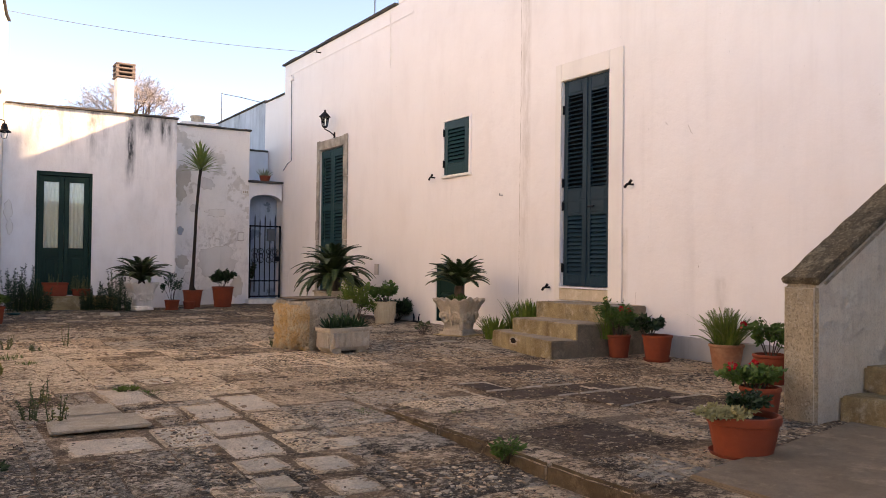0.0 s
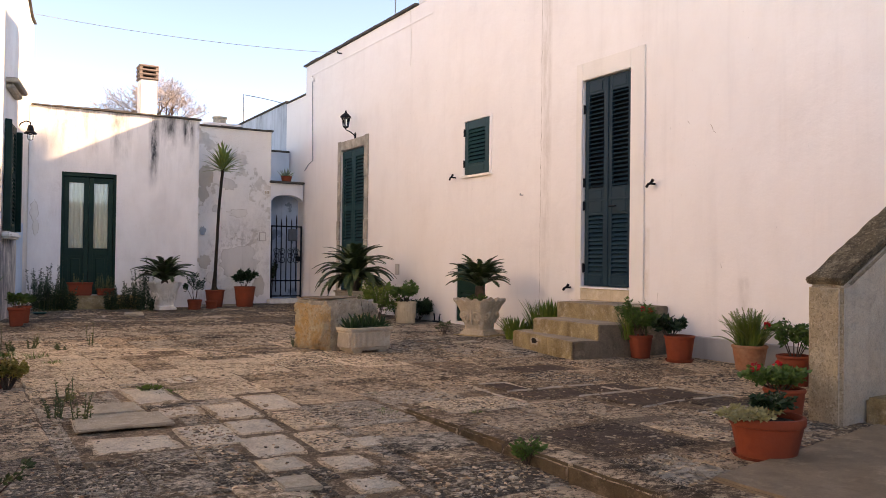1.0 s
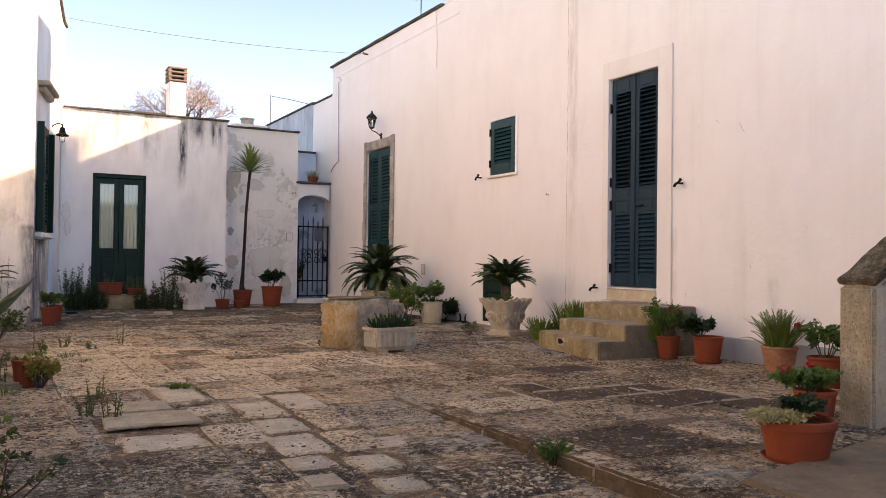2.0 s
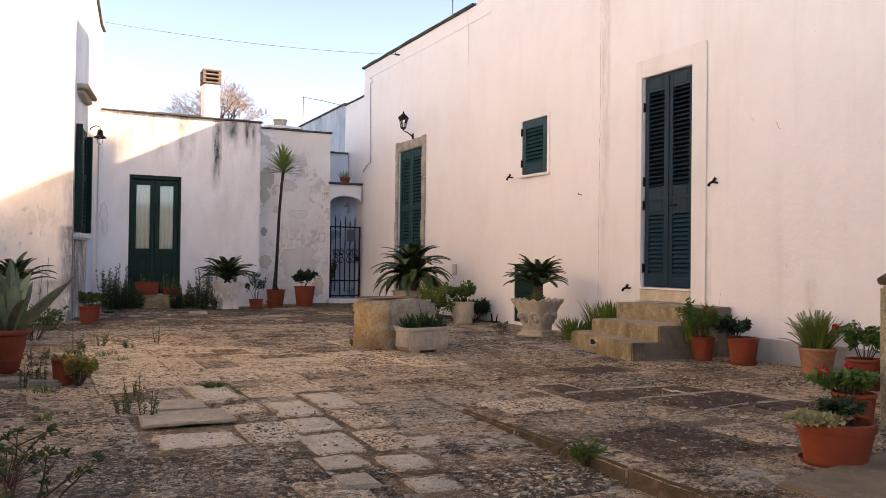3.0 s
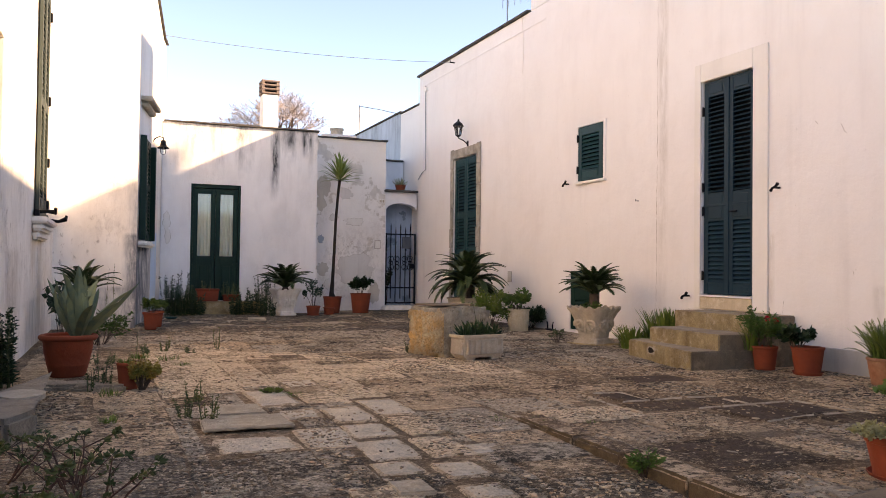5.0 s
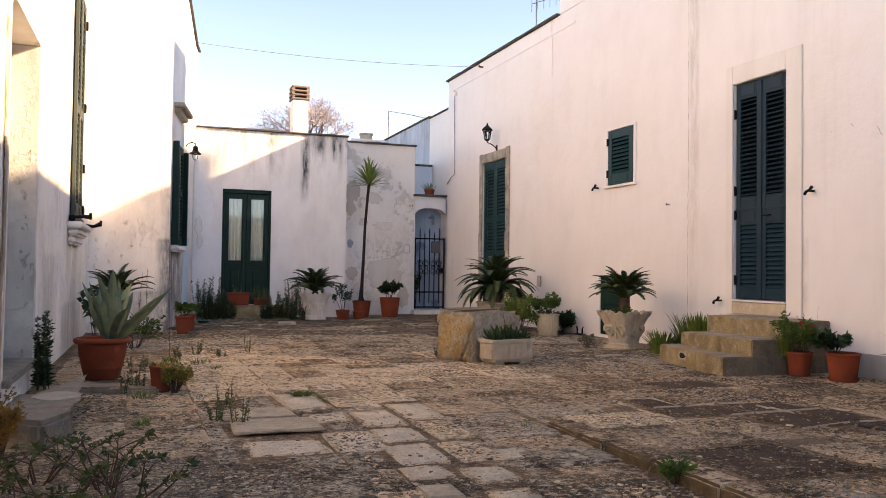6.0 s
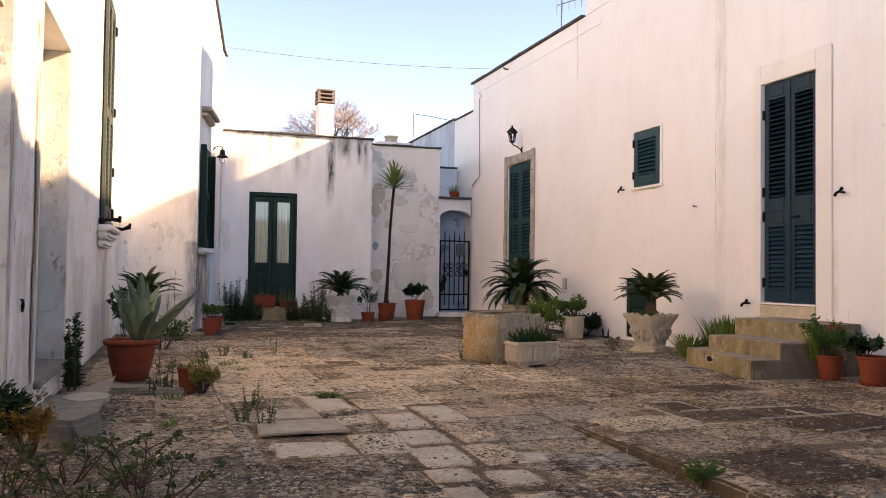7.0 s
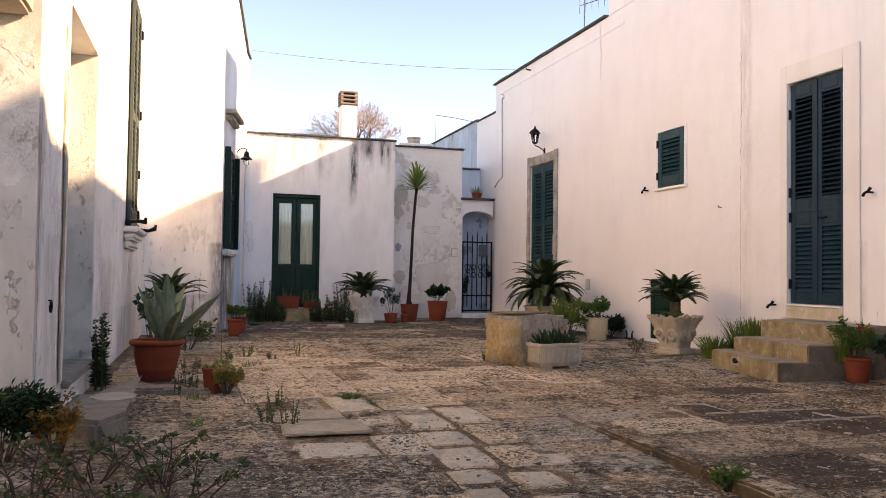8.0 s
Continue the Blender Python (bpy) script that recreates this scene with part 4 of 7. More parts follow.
louvre_leaf(fd, "leaf", 0.012, 0.590, 0.18, 3.32, GREEN, [(0.40, 1.30), (1.42, 2.05), (2.17, 3.16)], pitch=0.07, stile=0.09)
rl = louvre_leaf(fd, "leaf", 0.598, 1.178, 0.18, 3.32, GREEN, [(0.40, 1.30), (1.42, 2.05), (2.17, 3.16)], pitch=0.07, stile=0.09)
hinge(rl, 1.182, 1.35), hinge(rl, 1.182, 2.9)
# black panel gives the slat gaps their shade
part("backing", boxed(0.0, 1.19, 0.09, 0.11, 0.16, 3.33), IRON_AND_GAPS, fd)

# low hatch behind the urn
ht = thing("door_3", along(XW + 0.01, 11.35, XW + 0.01, 10.50), "low dark green wooden hatch behind the stone urn", "door", kind="structure")
louvre_leaf(ht, "leaf", 0.01, 0.84, 0.055, 0.98, DOORGREEN, [(0.17, 0.52)], pitch=0.06, stile=0.11)
# shade behind the hatch slats, as a black sheet
part("backing", boxed(0.0, 0.85, 0.07, 0.09, 0.05, 0.985), IRON_AND_GAPS, ht)

# glazed green double door of the low house
gd = thing("door_4", along(1.617, YF + 0.05, 2.634, YF + 0.05), "dark green double door with curtained glass panes", "door", kind="structure")
W = 2.634 - 1.617
bm = bmesh.new()
box(bm, 0, 0.05, -0.02, 0.10, 0.26, 2.70, 0.006)
box(bm, W - 0.05, W, -0.02, 0.10, 0.26, 2.70, 0.006)
box(bm, 0.05, W - 0.05, -0.02, 0.10, 2.62, 2.70, 0.006)
part("door_frame", bm, DOORGREEN, gd)
for a, b in ((0.054, W / 2 - 0.003), (W / 2 + 0.003, W - 0.054)):
    bm = bmesh.new()
    s0, s1 = a + 0.09, b - 0.09
    box(bm, a, s0, 0.01, 0.06, 0.27, 2.61, 0.005)
    box(bm, s1, b, 0.01, 0.06, 0.27, 2.61, 0.005)
    box(bm, s0, s1, 0.01, 0.06, 2.50, 2.61, 0.005)
    box(bm, s0, s1, 0.01, 0.06, 1.05, 1.19, 0.005)
    box(bm, s0, s1, 0.01, 0.06, 0.27, 0.42, 0.005)
    box(bm, s0, s1, 0.025, 0.05, 0.42, 1.05, 0.002)
    box(bm, s0 + 0.05, s1 - 0.05, 0.012, 0.03, 0.48, 0.99, 0.012)
    lf = part("leaf", bm, DOORGREEN, gd)
    pane = part("pane", boxed(s0, s1, 0.030, 0.036, 1.19, 2.50), GLASS, lf, "clear glass pane")
    pane.visible_shadow = False
    bm = bmesh.new()
    n = 40
    cols = []
    for k in range(n + 1):
        u = s0 + (s1 - s0) * k / n
        cols.append([bm.verts.new((u, 0.066 + 0.016 * math.sin(k * 0.62 + 0.5 * z) * (2.55 - z) ** 0.5, z)) for z in (1.2, 1.5, 1.9, 2.3, 2.42, 2.43, 2.5)])
    for p, q in zip(cols, cols[1:]):
        for k in range(6):
            bm.faces.new((p[k], q[k], q[k + 1], p[k + 1]))
    part("curtain", bm, CURTAIN, lf, "gathered cream lace curtain", smooth=True)
part("backing", boxed(0.02, W - 0.02, 0.14, 0.16, 0.26, 2.69), simple("dim_room_wall", (0.45, 0.42, 0.36), 0.9), gd)

# wrought iron gate
gate = thing("gate", pose(6.175, 18.50, 0), "black wrought iron gate with scrollwork and a letter box", "gate", kind="structure")
GW, GT = 0.735, 1.82
for u in (0.0, GW):
    part("post", tube(bmesh.new(), [(u, 0, 0.12), (u, 0, GT)], 0.022, 6), IRON_AND_GAPS, gate)
for z in (0.16, 0.52, 1.80):
    part("rail", tube(bmesh.new(), [(0, 0, z), (GW, 0, z)], 0.018, 6), IRON_AND_GAPS, gate)
bar = mesh_of(tube(bmesh.new(), [(0, 0, 0.16), (0, 0, 1.88), (0, 0, 1.97)], [0.013, 0.013, 0.003], 6), IRON_AND_GAPS)
for k in range(1, 6):
    part("bar", bar, IRON_AND_GAPS, gate, at=pose(GW * k / 6, 0, (0.10 if k % 2 else 0.0)))
bm = bmesh.new()
for sx in (-1, 1):
    for cz, r in ((1.20, 0.085), (1.02, 0.085), (1.11, 0.06)):
        for c in (0.10, 0.24):
            pts = []
            for k in range(18):
                a = k / 17 * 2 * math.pi * 1.35
                rr = r * (1 - 0.6 * k / 17)
                pts.append((GW / 2 + sx * (c + rr * math.cos(a)), -0.012, cz + rr * math.sin(a) * (1 if cz > 1.1 else -1)))
            tube(bm, pts, 0.010, 5)
part("scrollwork", bm, IRON_AND_GAPS, gate)
part("letter_box", boxed(0.41, 0.61, -0.06, 0.02, 1.46, 1.74, 0.012), DULLZINC, gate, "grey metal letter box")
part("lock_box", boxed(0.60, 0.72, -0.02, 0.02, 0.98, 1.10, 0.008), IRON_AND_GAPS, gate)

# side house: long shuttered window with moulded sill
sw = thing("window_2", along(AX0, AY0, AX1, AY1), "tall closed dark green louvred window shutters above a moulded sill", "window", kind="structure")
SHUT = simple("grey_green_shutter_paint", (0.055, 0.072, 0.062), 0.6, 0.3, 8, grain=0.001)
for a, b in ((5.42, 5.91), (5.93, 6.42)):
    # black sheet behind each leaf, so the slat gaps read as shade
    g = part("leaf_frame", boxed(a, b, -0.012, -0.006, 1.63, 4.44), IRON_AND_GAPS, sw)
    louvre_leaf(sw, "leaf", a, b, 1.63, 4.44, SHUT, [(1.80, 2.9), (3.02, 4.30)], pitch=0.075, stile=0.075, half=0.019).matrix_basis = pose(0, -0.058, 0)
for z in (1.75, 2.3, 3.1, 4.2):
    part("hinge", boxed(6.40, 6.46, -0.085, -0.03, z - 0.06, z + 0.06, 0.01), IRON_AND_GAPS, sw)
bm = bmesh.new()
box(bm, 5.20, 6.66, -0.17, 0.02, 1.47, 1.545, 0.018, seg=2)
box(bm, 5.24, 6.62, -0.13, 0.02, 1.38, 1.47, 0.03, seg=3)
box(bm, 5.28, 6.58, -0.08, 0.02, 1.28, 1.38, 0.03, seg=3)
part("sill", bm, BAND, sw, "moulded stone window sill")
bm = bmesh.new()
tube(bm, [(5.35, -0.02, 1.60), (5.33, -0.16, 1.61), (5.28, -0.24, 1.60), (5.26, -0.25, 1.65)], [0.022, 0.022, 0.034, 0.02], 7)
tube(bm, [(6.50, -0.02, 1.57), (6.52, -0.20, 1.55), (6.54, -0.28, 1.58), (6.55, -0.29, 1.63)], [0.022, 0.022, 0.034, 0.018], 7)
box(bm, 5.30, 6.55, -0.075, -0.01, 1.548, 1.63, 0.012)
part("catch", bm, IRON_AND_GAPS, sw, "black iron shutter catch")

# doorway recess of the side house
dr = thing("door_5", along(AX0, AY0, AX1, AY1), "recessed whitewashed doorway with a grey stone threshold", "door", kind="structure")
# panel takes the greyed limewash, so the recess shade sits in its colour
part("door_panel", boxed(1.08, 2.58, 0.24, 0.30, 0.195, 2.93), LIMEWASH_END, dr, "whitewashed blocked door opening, greyed for its shade")
part("threshold", boxed(1.02, 2.72, -0.050, 0.24, 0.160, 0.212, 0.014, seg=2), weathered("grey_sill_stone", (0.40, 0.36, 0.30), (0.24, 0.21, 0.17), (0.52, 0.47, 0.40), 1.2, speck=0.3), dr, "worn grey stone threshold")
# thin sheet over the far jamb, grey to carry its shade
part("reveal", boxed(2.568, 2.5785, 0.006, 0.24, 0.214, 2.925), LIMEWASH_END, dr, "flaking plaster reveal, its grey standing for shade")
part("riser", boxed(1.04, 2.70, -0.022, 0.02, -0.03, 0.160, 0.008), LIMEWASH_OLD, dr)

# oblique wall: window with dark shutters, hood stone, sill
ow = thing("window_3", along(CX0, CY0, CX1, CY1), "closed dark green louvred window shutters below a stone hood", "window", kind="structure")
for a, b, o in ((0.75, 1.24, -0.05), (1.26, 1.75, -0.05)):
    louvre_leaf(ow, "leaf", a, b, 1.42, 3.18, DOORGREEN, [(1.55, 2.3), (2.4, 3.05)], pitch=0.07, stile=0.06).matrix_basis = pose(0, o, 0)
part("open_leaf", boxed(0, 0.045, -0.10, 0.0, 1.42, 3.18, 0.006), DOORGREEN, ow, at=pose(0.70, -0.01, 0, 0, 0, 8))
part("open_leaf", boxed(0, 0.045, -0.12, 0.0, 1.42, 3.12, 0.006), DOORGREEN, ow, at=pose(1.80, -0.01, 0, 0, 0, -10))
part("sill", boxed(0.64, 1.80, -0.14, 0.03, 1.29, 1.40, 0.035, seg=3), WHITESTONE, ow, "whitewashed rounded stone sill")
bm = bmesh.new()
box(bm, 0.70, 1.90, -0.19, 0.02, 3.76, 3.84, 0.02)
box(bm, 0.76, 1.84, -0.12, 0.02, 3.67, 3.76, 0.03)
part("hood", bm, CASTSTONE, ow, "weathered stone hood moulding")
# black sheet standing for the dark behind these shutters
part("backing", boxed(0.75, 1.75, 0.02, 0.04, 1.40, 3.20), IRON_AND_GAPS, ow)
for m, face in ((along(CX0, CY0, CX1, CY1) @ pose(2.72, -0.006, 1.55), SCARGREY), (pose(XW - 0.006, 13.45, 0.86, 0, 0, -90), SCARTAN), (pose(5.93, 18.394, 1.54), WHITESTONE)):
    cover = thing("meter_cover", m, "small painted meter hatch set in the white wall", "meter cover", "meter covers")
    part("cover_rim", boxed(-0.075, 0.075, -0.012, 0.006, -0.10, 0.10, 0.004), SCARRIM, cover)
    part("cover_plate", boxed(-0.062, 0.062, -0.018, -0.012, -0.087, 0.087, 0.003), face, cover)
plaque = solid("wall_plaque", boxed(-0.09, 0.09, -0.015, 0.003, -0.055, 0.055, 0.004), WHITESTONE, "small pale ceramic wall plaque with dark marks", "plaque", kind="", at=pose(6.02, 18.398, 2.57))
for k in range(3):
    part("mark", boxed(-0.055 + 0.04 * k, -0.03 + 0.04 * k, -0.018, -0.0152, -0.03, 0.03), CASTSTONE, plaque)

# catches, taps and small iron things on the long house
RW = lambda y, z, x=XW: pose(x - 0.002, y, z, 0, 0, -90)
for y, z, x in ((11.42, 2.386, XW), (6.916, 1.938, XW - 0.02), (8.424, 0.69, XW - 0.02), (14.55, 0.80, XW)):
    hold_back(RW(y, z, x))
tagged(solid("wall_hook", tube(bmesh.new(), [(0, 0.01, 0), (0, -0.05, 0), (0.02, -0.06, 0.02)], 0.008, 6), ZINC, "x", "hook", kind="", at=RW(9.54, 1.98)), "small pale metal hook in the white wall", "hook")
bm = bmesh.new()
box(bm, -0.10, 0.10, -0.10, -0.02, 0.0, 0.03, 0.006)
for sx in (-0.08, 0.08):
    tube(bm, [(sx, -0.06, 0.02), (sx, -0.06, 0.10), (sx * 1.3, -0.06, 0.14)], 0.014, 6)
solid("boot_scraper", bm, IRON_AND_GAPS, "black iron boot scraper standing at the wall foot", "boot scraper", kind="", at=pose(XW - 0.07, 11.75, ground_z(6.8, 11.75) + 0.0, 0, 0, -90))

# downpipe, cables, antennas
bm = tube(bmesh.new(), [(XW - 0.03, 17.83, 5.28), (XW - 0.03, 17.80, 4.4), (XW - 0.03, 17.76, 3.30), (XW - 0.05, 17.95, 3.24), (XW - 0.02, 18.28, 3.12)], 0.012, 6)
solid("wall_cable", bm, ZINC, "thin grey cable fixed down the white wall", "cable", kind="")
tagged(solid("cable_box", boxed(-0.05, 0.05, -0.05, 0.004, -0.05, 0.05, 0.01), LIMEWASH, "small whitewashed cable box high on the wall", "junction box", kind="", at=RW(17.80, 5.20)))
pts = []
for k in range(25):
    s = k / 24
    pts.append((1.02 + (6.86 - 1.02) * s, 17.1 + (16.2 - 17.1) * s, 5.58 - 0.12 * s - 0.10 * 4 * s * (1 - s)))
solid("overhead_cable", tube(bmesh.new(), pts, 0.005, 5), ZINC, "thin grey cable hanging across the yard", "cable", kind="")
solid("cable_bracket", tube(bmesh.new(), [(XW + 0.02, 16.2, 5.46), (XW - 0.10, 16.2, 5.46), (XW - 0.10, 16.2, 5.50)], 0.016, 6), IRON_AND_GAPS, "short black iron cable bracket", "bracket", kind="")
solid("hanging_wire", tube(bmesh.new(), [(XW - 0.012, 13.05, 5.56), (XW - 0.012, 13.0, 5.0), (XW - 0.012, 13.02, 4.55), (XW - 0.02, 12.99, 4.50)], 0.006, 5), BAND, "loose thin wire hanging down the wall", "wire", kind="")

ant = thing("roof_antenna", pose(XW + 0.25, 14.18, 5.5), "thin metal roof antenna on a pole", "antenna")
part("mast", tube(bmesh.new(), [(0, 0, -0.02), (0, 0, 1.5)], 0.014, 6), ZINC, ant)
boom = part("boom", tube(bmesh.new(), [(-0.05, 0.1, 0.78), (0.35, -0.65, 0.82)], 0.010, 5), ZINC, ant)
el = mesh_of(tube(bmesh.new(), [(0, 0, -0.16), (0, 0, 0.16)], 0.006, 5), ZINC)
for k in range(7):
    part("element", el, ZINC, boom, at=pose(-0.05 + 0.40 * k / 6, 0.1 - 0.75 * k / 6, 0.78 + 0.04 * k / 6))
bm = bmesh.new()
tube(bm, [(7.10, 24.0, 5.0), (7.10, 24.0, 5.95)], 0.02, 6)
tube(bm, [(7.10, 24.0, 5.93), (7.11, 22.2, 5.52), (7.12, 20.4, 5.08)], 0.011, 5)
solid("clothes_pole", bm, ZINC, "thin grey roof pole with a stretched line", "pole", kind="")

# chimneys
ch = thing("chimney", pose(3.265, 18.05, 3.80), "white chimney with a louvred concrete cap", "chimney")
shaft = part("shaft", boxed(-0.17, 0.17, -0.17, 0.17, 0, 0.96, 0.015, seg=2), LIMEWASH, ch)
for k in range(4):
    part("cap_slab", boxed(-0.20, 0.20, -0.20, 0.20, 0.96 + 0.088 * k, 1.005 + 0.088 * k, 0.012), CAPSTONE, shaft)
for sx in (-0.16, 0.16):
    for sy in (-0.16, 0.16):
        part("cap_post", boxed(sx - 0.03, sx + 0.03, sy - 0.03, sy + 0.03, 0.97, 1.24), CAPSTONE, shaft)
# black core keeps the gaps between the cap slabs dark
part("flue", boxed(-0.12, 0.12, -0.12, 0.12, 0.95, 1.22), IRON_AND_GAPS, ch)
c2 = thing("low_chimney", pose(5.06, 19.0, 3.80), "low round chimney pot on a flat roof slab", "chimney")
part("base_slab", boxed(-0.42, 0.42, -0.3, 0.3, 0, 0.335, 0.02), LIMEWASH, c2)
part("pot", lathe(bmesh.new(), [(0.15, 0.33), (0.15, 0.46), (0.17, 0.47), (0.17, 0.51), (0.10, 0.51)], 18), CASTSTONE, c2, smooth=True)


# lanterns
def lantern_carriage(at):
    t = thing("wall_lantern", at, "black iron carriage lantern on a wall bracket", "wall lamp")
    bm = bmesh.new()
    tube(bm, [(0, 0.0, -0.30), (0, -0.05, -0.26), (0, -0.14, -0.20), (0, -0.26, -0.16), (0, -0.26, -0.12)], [0.022, 0.015, 0.013, 0.013, 0.02], 7)
    lathe(bm, [(0.02, -0.40), (0.032, -0.36), (0.03, -0.22), (0.012, -0.20)], 10, (0, 0.0, 0))
    part("bracket", bm, IRON_AND_GAPS, t, smooth=True)
    bm = bmesh.new()
    lathe(bm, [(0.03, -0.13), (0.075, -0.10), (0.075, -0.085)], 6, (0, -0.26, 0))
    for k in range(6):
        a = 2 * math.pi * (k + 0.5) / 6
        tube(bm, [(0.07 * math.cos(a), -0.26 + 0.07 * math.sin(a), -0.09), (0.11 * math.cos(a), -0.26 + 0.11 * math.sin(a), 0.13)], 0.007, 5)
    cage = part("cage", bm, IRON_AND_GAPS, t)
    bm = bmesh.new()
    lathe(bm, [(0.15, 0.125), (0.145, 0.14), (0.10, 0.19), (0.045, 0.235), (0.03, 0.25), (0.02, 0.275), (0.026, 0.285), (0.004, 0.31)], 6, (0, -0.26, 0))
    part("roof_cap", bm, IRON_AND_GAPS, t)
    p = part("glass", lathe(bmesh.new(), [(0.062, -0.085), (0.10, 0.125)], 6, (0, -0.26, 0)), GLASS, cage, "clear lantern glass")
    p.visible_shadow = False
    return t


lantern_carriage(RW(15.42, 3.83) @ Matrix.Scale(0.86, 4))
ml = thing("bulkhead_lamp", along(CX0, CY0, CX1, CY1) @ pose(2.45, 0.02, 3.28), "grey metal wall lamp with a glass bell and gooseneck", "wall lamp")
part("arm", tube(bmesh.new(), [(0, 0.01, 0.0), (0, -0.05, 0.10), (0, -0.13, 0.14), (0, -0.20, 0.12), (0, -0.20, 0.06)], 0.012, 6), IRON_AND_GAPS, ml)
shade = part("shade", lathe(bmesh.new(), [(0.035, 0.07), (0.045, 0.05), (0.06, -0.03), (0.11, -0.07), (0.11, -0.085), (0.05, -0.06)], 18, (0, -0.20, 0)), IRON_AND_GAPS, ml, smooth=True)
p = part("globe", lathe(bmesh.new(), [(0.055, -0.07), (0.06, -0.13), (0.045, -0.19), (0.01, -0.205)], 14, (0, -0.20, 0)), GLASS, shade, "clear glass bell", smooth=True)
p.visible_shadow = False


# ---------------------------------------------------------------- steps, outside stair, well
def rough_block(poly, z0, z1, amount=0.012, cut=0.09, seed=0, bevel=0.018):
    """A worn block on a four-cornered plan, its faces broken up by small dents."""
    bm = bmesh.new()
    lo = [bm.verts.new((x, y, z0)) for x, y in poly]
    hi = [bm.verts.new((x, y, z1)) for x, y in poly]
    bm.faces.new(hi)
    bm.faces.new(lo[::-1])
    for i in range(4):
        j = (i + 1) % 4
        bm.faces.new((lo[i], lo[j], hi[j], hi[i]))
    bmesh.ops.recalc_face_normals(bm, faces=bm.faces)
    bmesh.ops.bevel(bm, geom=list(bm.edges), offset=bevel, segments=2, affect="EDGES")
    for _ in range(7):
        es = [e for e in bm.edges if e.calc_length() > cut]
        if not es:
            break
        bmesh.ops.subdivide_edges(bm, edges=es, cuts=1)
    bmesh.ops.triangulate(bm, faces=[f for f in bm.faces if len(f.verts) > 4])
    bm.normal_update()
    for v in bm.verts:
        n = noise.noise(v.co * 4.5 + Vector((seed, 0, 0))) + 0.5 * noise.noise(v.co * 13 + Vector((0, seed, 0)))
        v.co += v.normal * (amount * n)
    return bm


steps = thing("stone_steps", pose(0, 0, 0), "three worn concrete steps up to the tall shutters", "steps")
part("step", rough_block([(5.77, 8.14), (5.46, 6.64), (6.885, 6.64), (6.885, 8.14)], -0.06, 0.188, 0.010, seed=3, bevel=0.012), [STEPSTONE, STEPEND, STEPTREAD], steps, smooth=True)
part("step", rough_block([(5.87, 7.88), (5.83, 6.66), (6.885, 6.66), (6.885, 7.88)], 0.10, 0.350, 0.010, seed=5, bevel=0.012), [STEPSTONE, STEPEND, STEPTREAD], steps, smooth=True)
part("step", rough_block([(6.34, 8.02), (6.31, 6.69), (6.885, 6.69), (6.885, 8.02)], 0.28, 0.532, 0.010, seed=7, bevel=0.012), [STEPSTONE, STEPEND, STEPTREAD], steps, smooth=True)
# tone by facing: ends darker, treads greyer than the fronts
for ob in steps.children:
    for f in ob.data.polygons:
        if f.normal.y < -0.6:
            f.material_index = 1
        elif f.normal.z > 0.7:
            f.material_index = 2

random.seed(59)
hollow_mesh = bmesh.new()
rim_mesh = bmesh.new()
def ragged(bm, r, z, depth, n=15):
    outer = [Vector((r * random.uniform(0.75, 1.2) * math.cos(2 * math.pi * k / n) * 2.2, z, r * random.uniform(0.75, 1.2) * math.sin(2 * math.pi * k / n))) for k in range(n)]
    top = [bm.verts.new(p) for p in outer]
    low = [bm.verts.new((p.x * 1.15, depth, p.z * 1.15)) for p in outer]
    for k in range(n):
        bm.faces.new((low[k], low[(k + 1) % n], top[(k + 1) % n], top[k]))
    bm.faces.new(top)
ragged(rim_mesh, 0.045, -0.004, 0.02)
ragged(hollow_mesh, 0.032, -0.006, 0.0)
at_hollow = along(5.77, 8.14, 5.46, 6.64) @ pose(0.62, -0.006, 0.115)
part("mortar_rim", rim_mesh, weathered("pale_break", (0.66, 0.56, 0.42), (0.42, 0.34, 0.23), (0.76, 0.68, 0.55), 1.0), steps, "pale broken edge in the step front", at=at_hollow)
# flat patch, not a cavity: the hollow's shade is its dark colour
part("broken_hollow", hollow_mesh, SOIL_AND_HOLLOW, steps, "flat dark patch painted as the shade of a broken hollow", at=at_hollow)

ringthing = thing("iron_ring", pose(AX0 - 0.004 + 0.018, 5.75, 0.80, 0, 0, 90), "rusty iron tethering ring in the worn wall", "iron ring")
pts = [(0.036 * math.cos(2 * math.pi * k / 18), -0.012, -0.036 + 0.036 * math.sin(2 * math.pi * k / 18)) for k in range(19)]
part("ring", tube(bmesh.new(), pts, 0.006, 6), IRON_AND_GAPS, ringthing)
part("staple", tube(bmesh.new(), [(0, 0.03, 0.004), (0, -0.016, 0.004), (0, -0.016, -0.006)], 0.006, 6), IRON_AND_GAPS, ringthing)

stair = thing("outside_stair", pose(0, 0, 0), "outside stair rising along a rendered parapet with lichened coping", "stair")


def sloped_wall():
    bm = bmesh.new()
    prof = [(4.73, -0.05), (7.0, -0.05), (7.0, 2.16), (4.82, 0.905), (4.73, 0.885)]
    for yy in (3.14, 3.385):
        vs = [bm.verts.new((x, yy, z)) for x, z in prof]
        bm.faces.new(vs if yy < 3.2 else vs[::-1])
    bm.verts.ensure_lookup_table()
    v = list(bm.verts)
    for i in range(5):
        j = (i + 1) % 5
        bm.faces.new((v[i], v[i + 5], v[j + 5], v[j]))
    bmesh.ops.recalc_face_normals(bm, faces=bm.faces)
    bmesh.ops.bevel(bm, geom=list(bm.edges), offset=0.022, segments=3, affect="EDGES")
    bm.normal_update()
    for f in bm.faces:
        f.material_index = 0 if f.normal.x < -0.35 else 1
    return bm


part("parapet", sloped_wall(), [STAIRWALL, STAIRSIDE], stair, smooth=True)
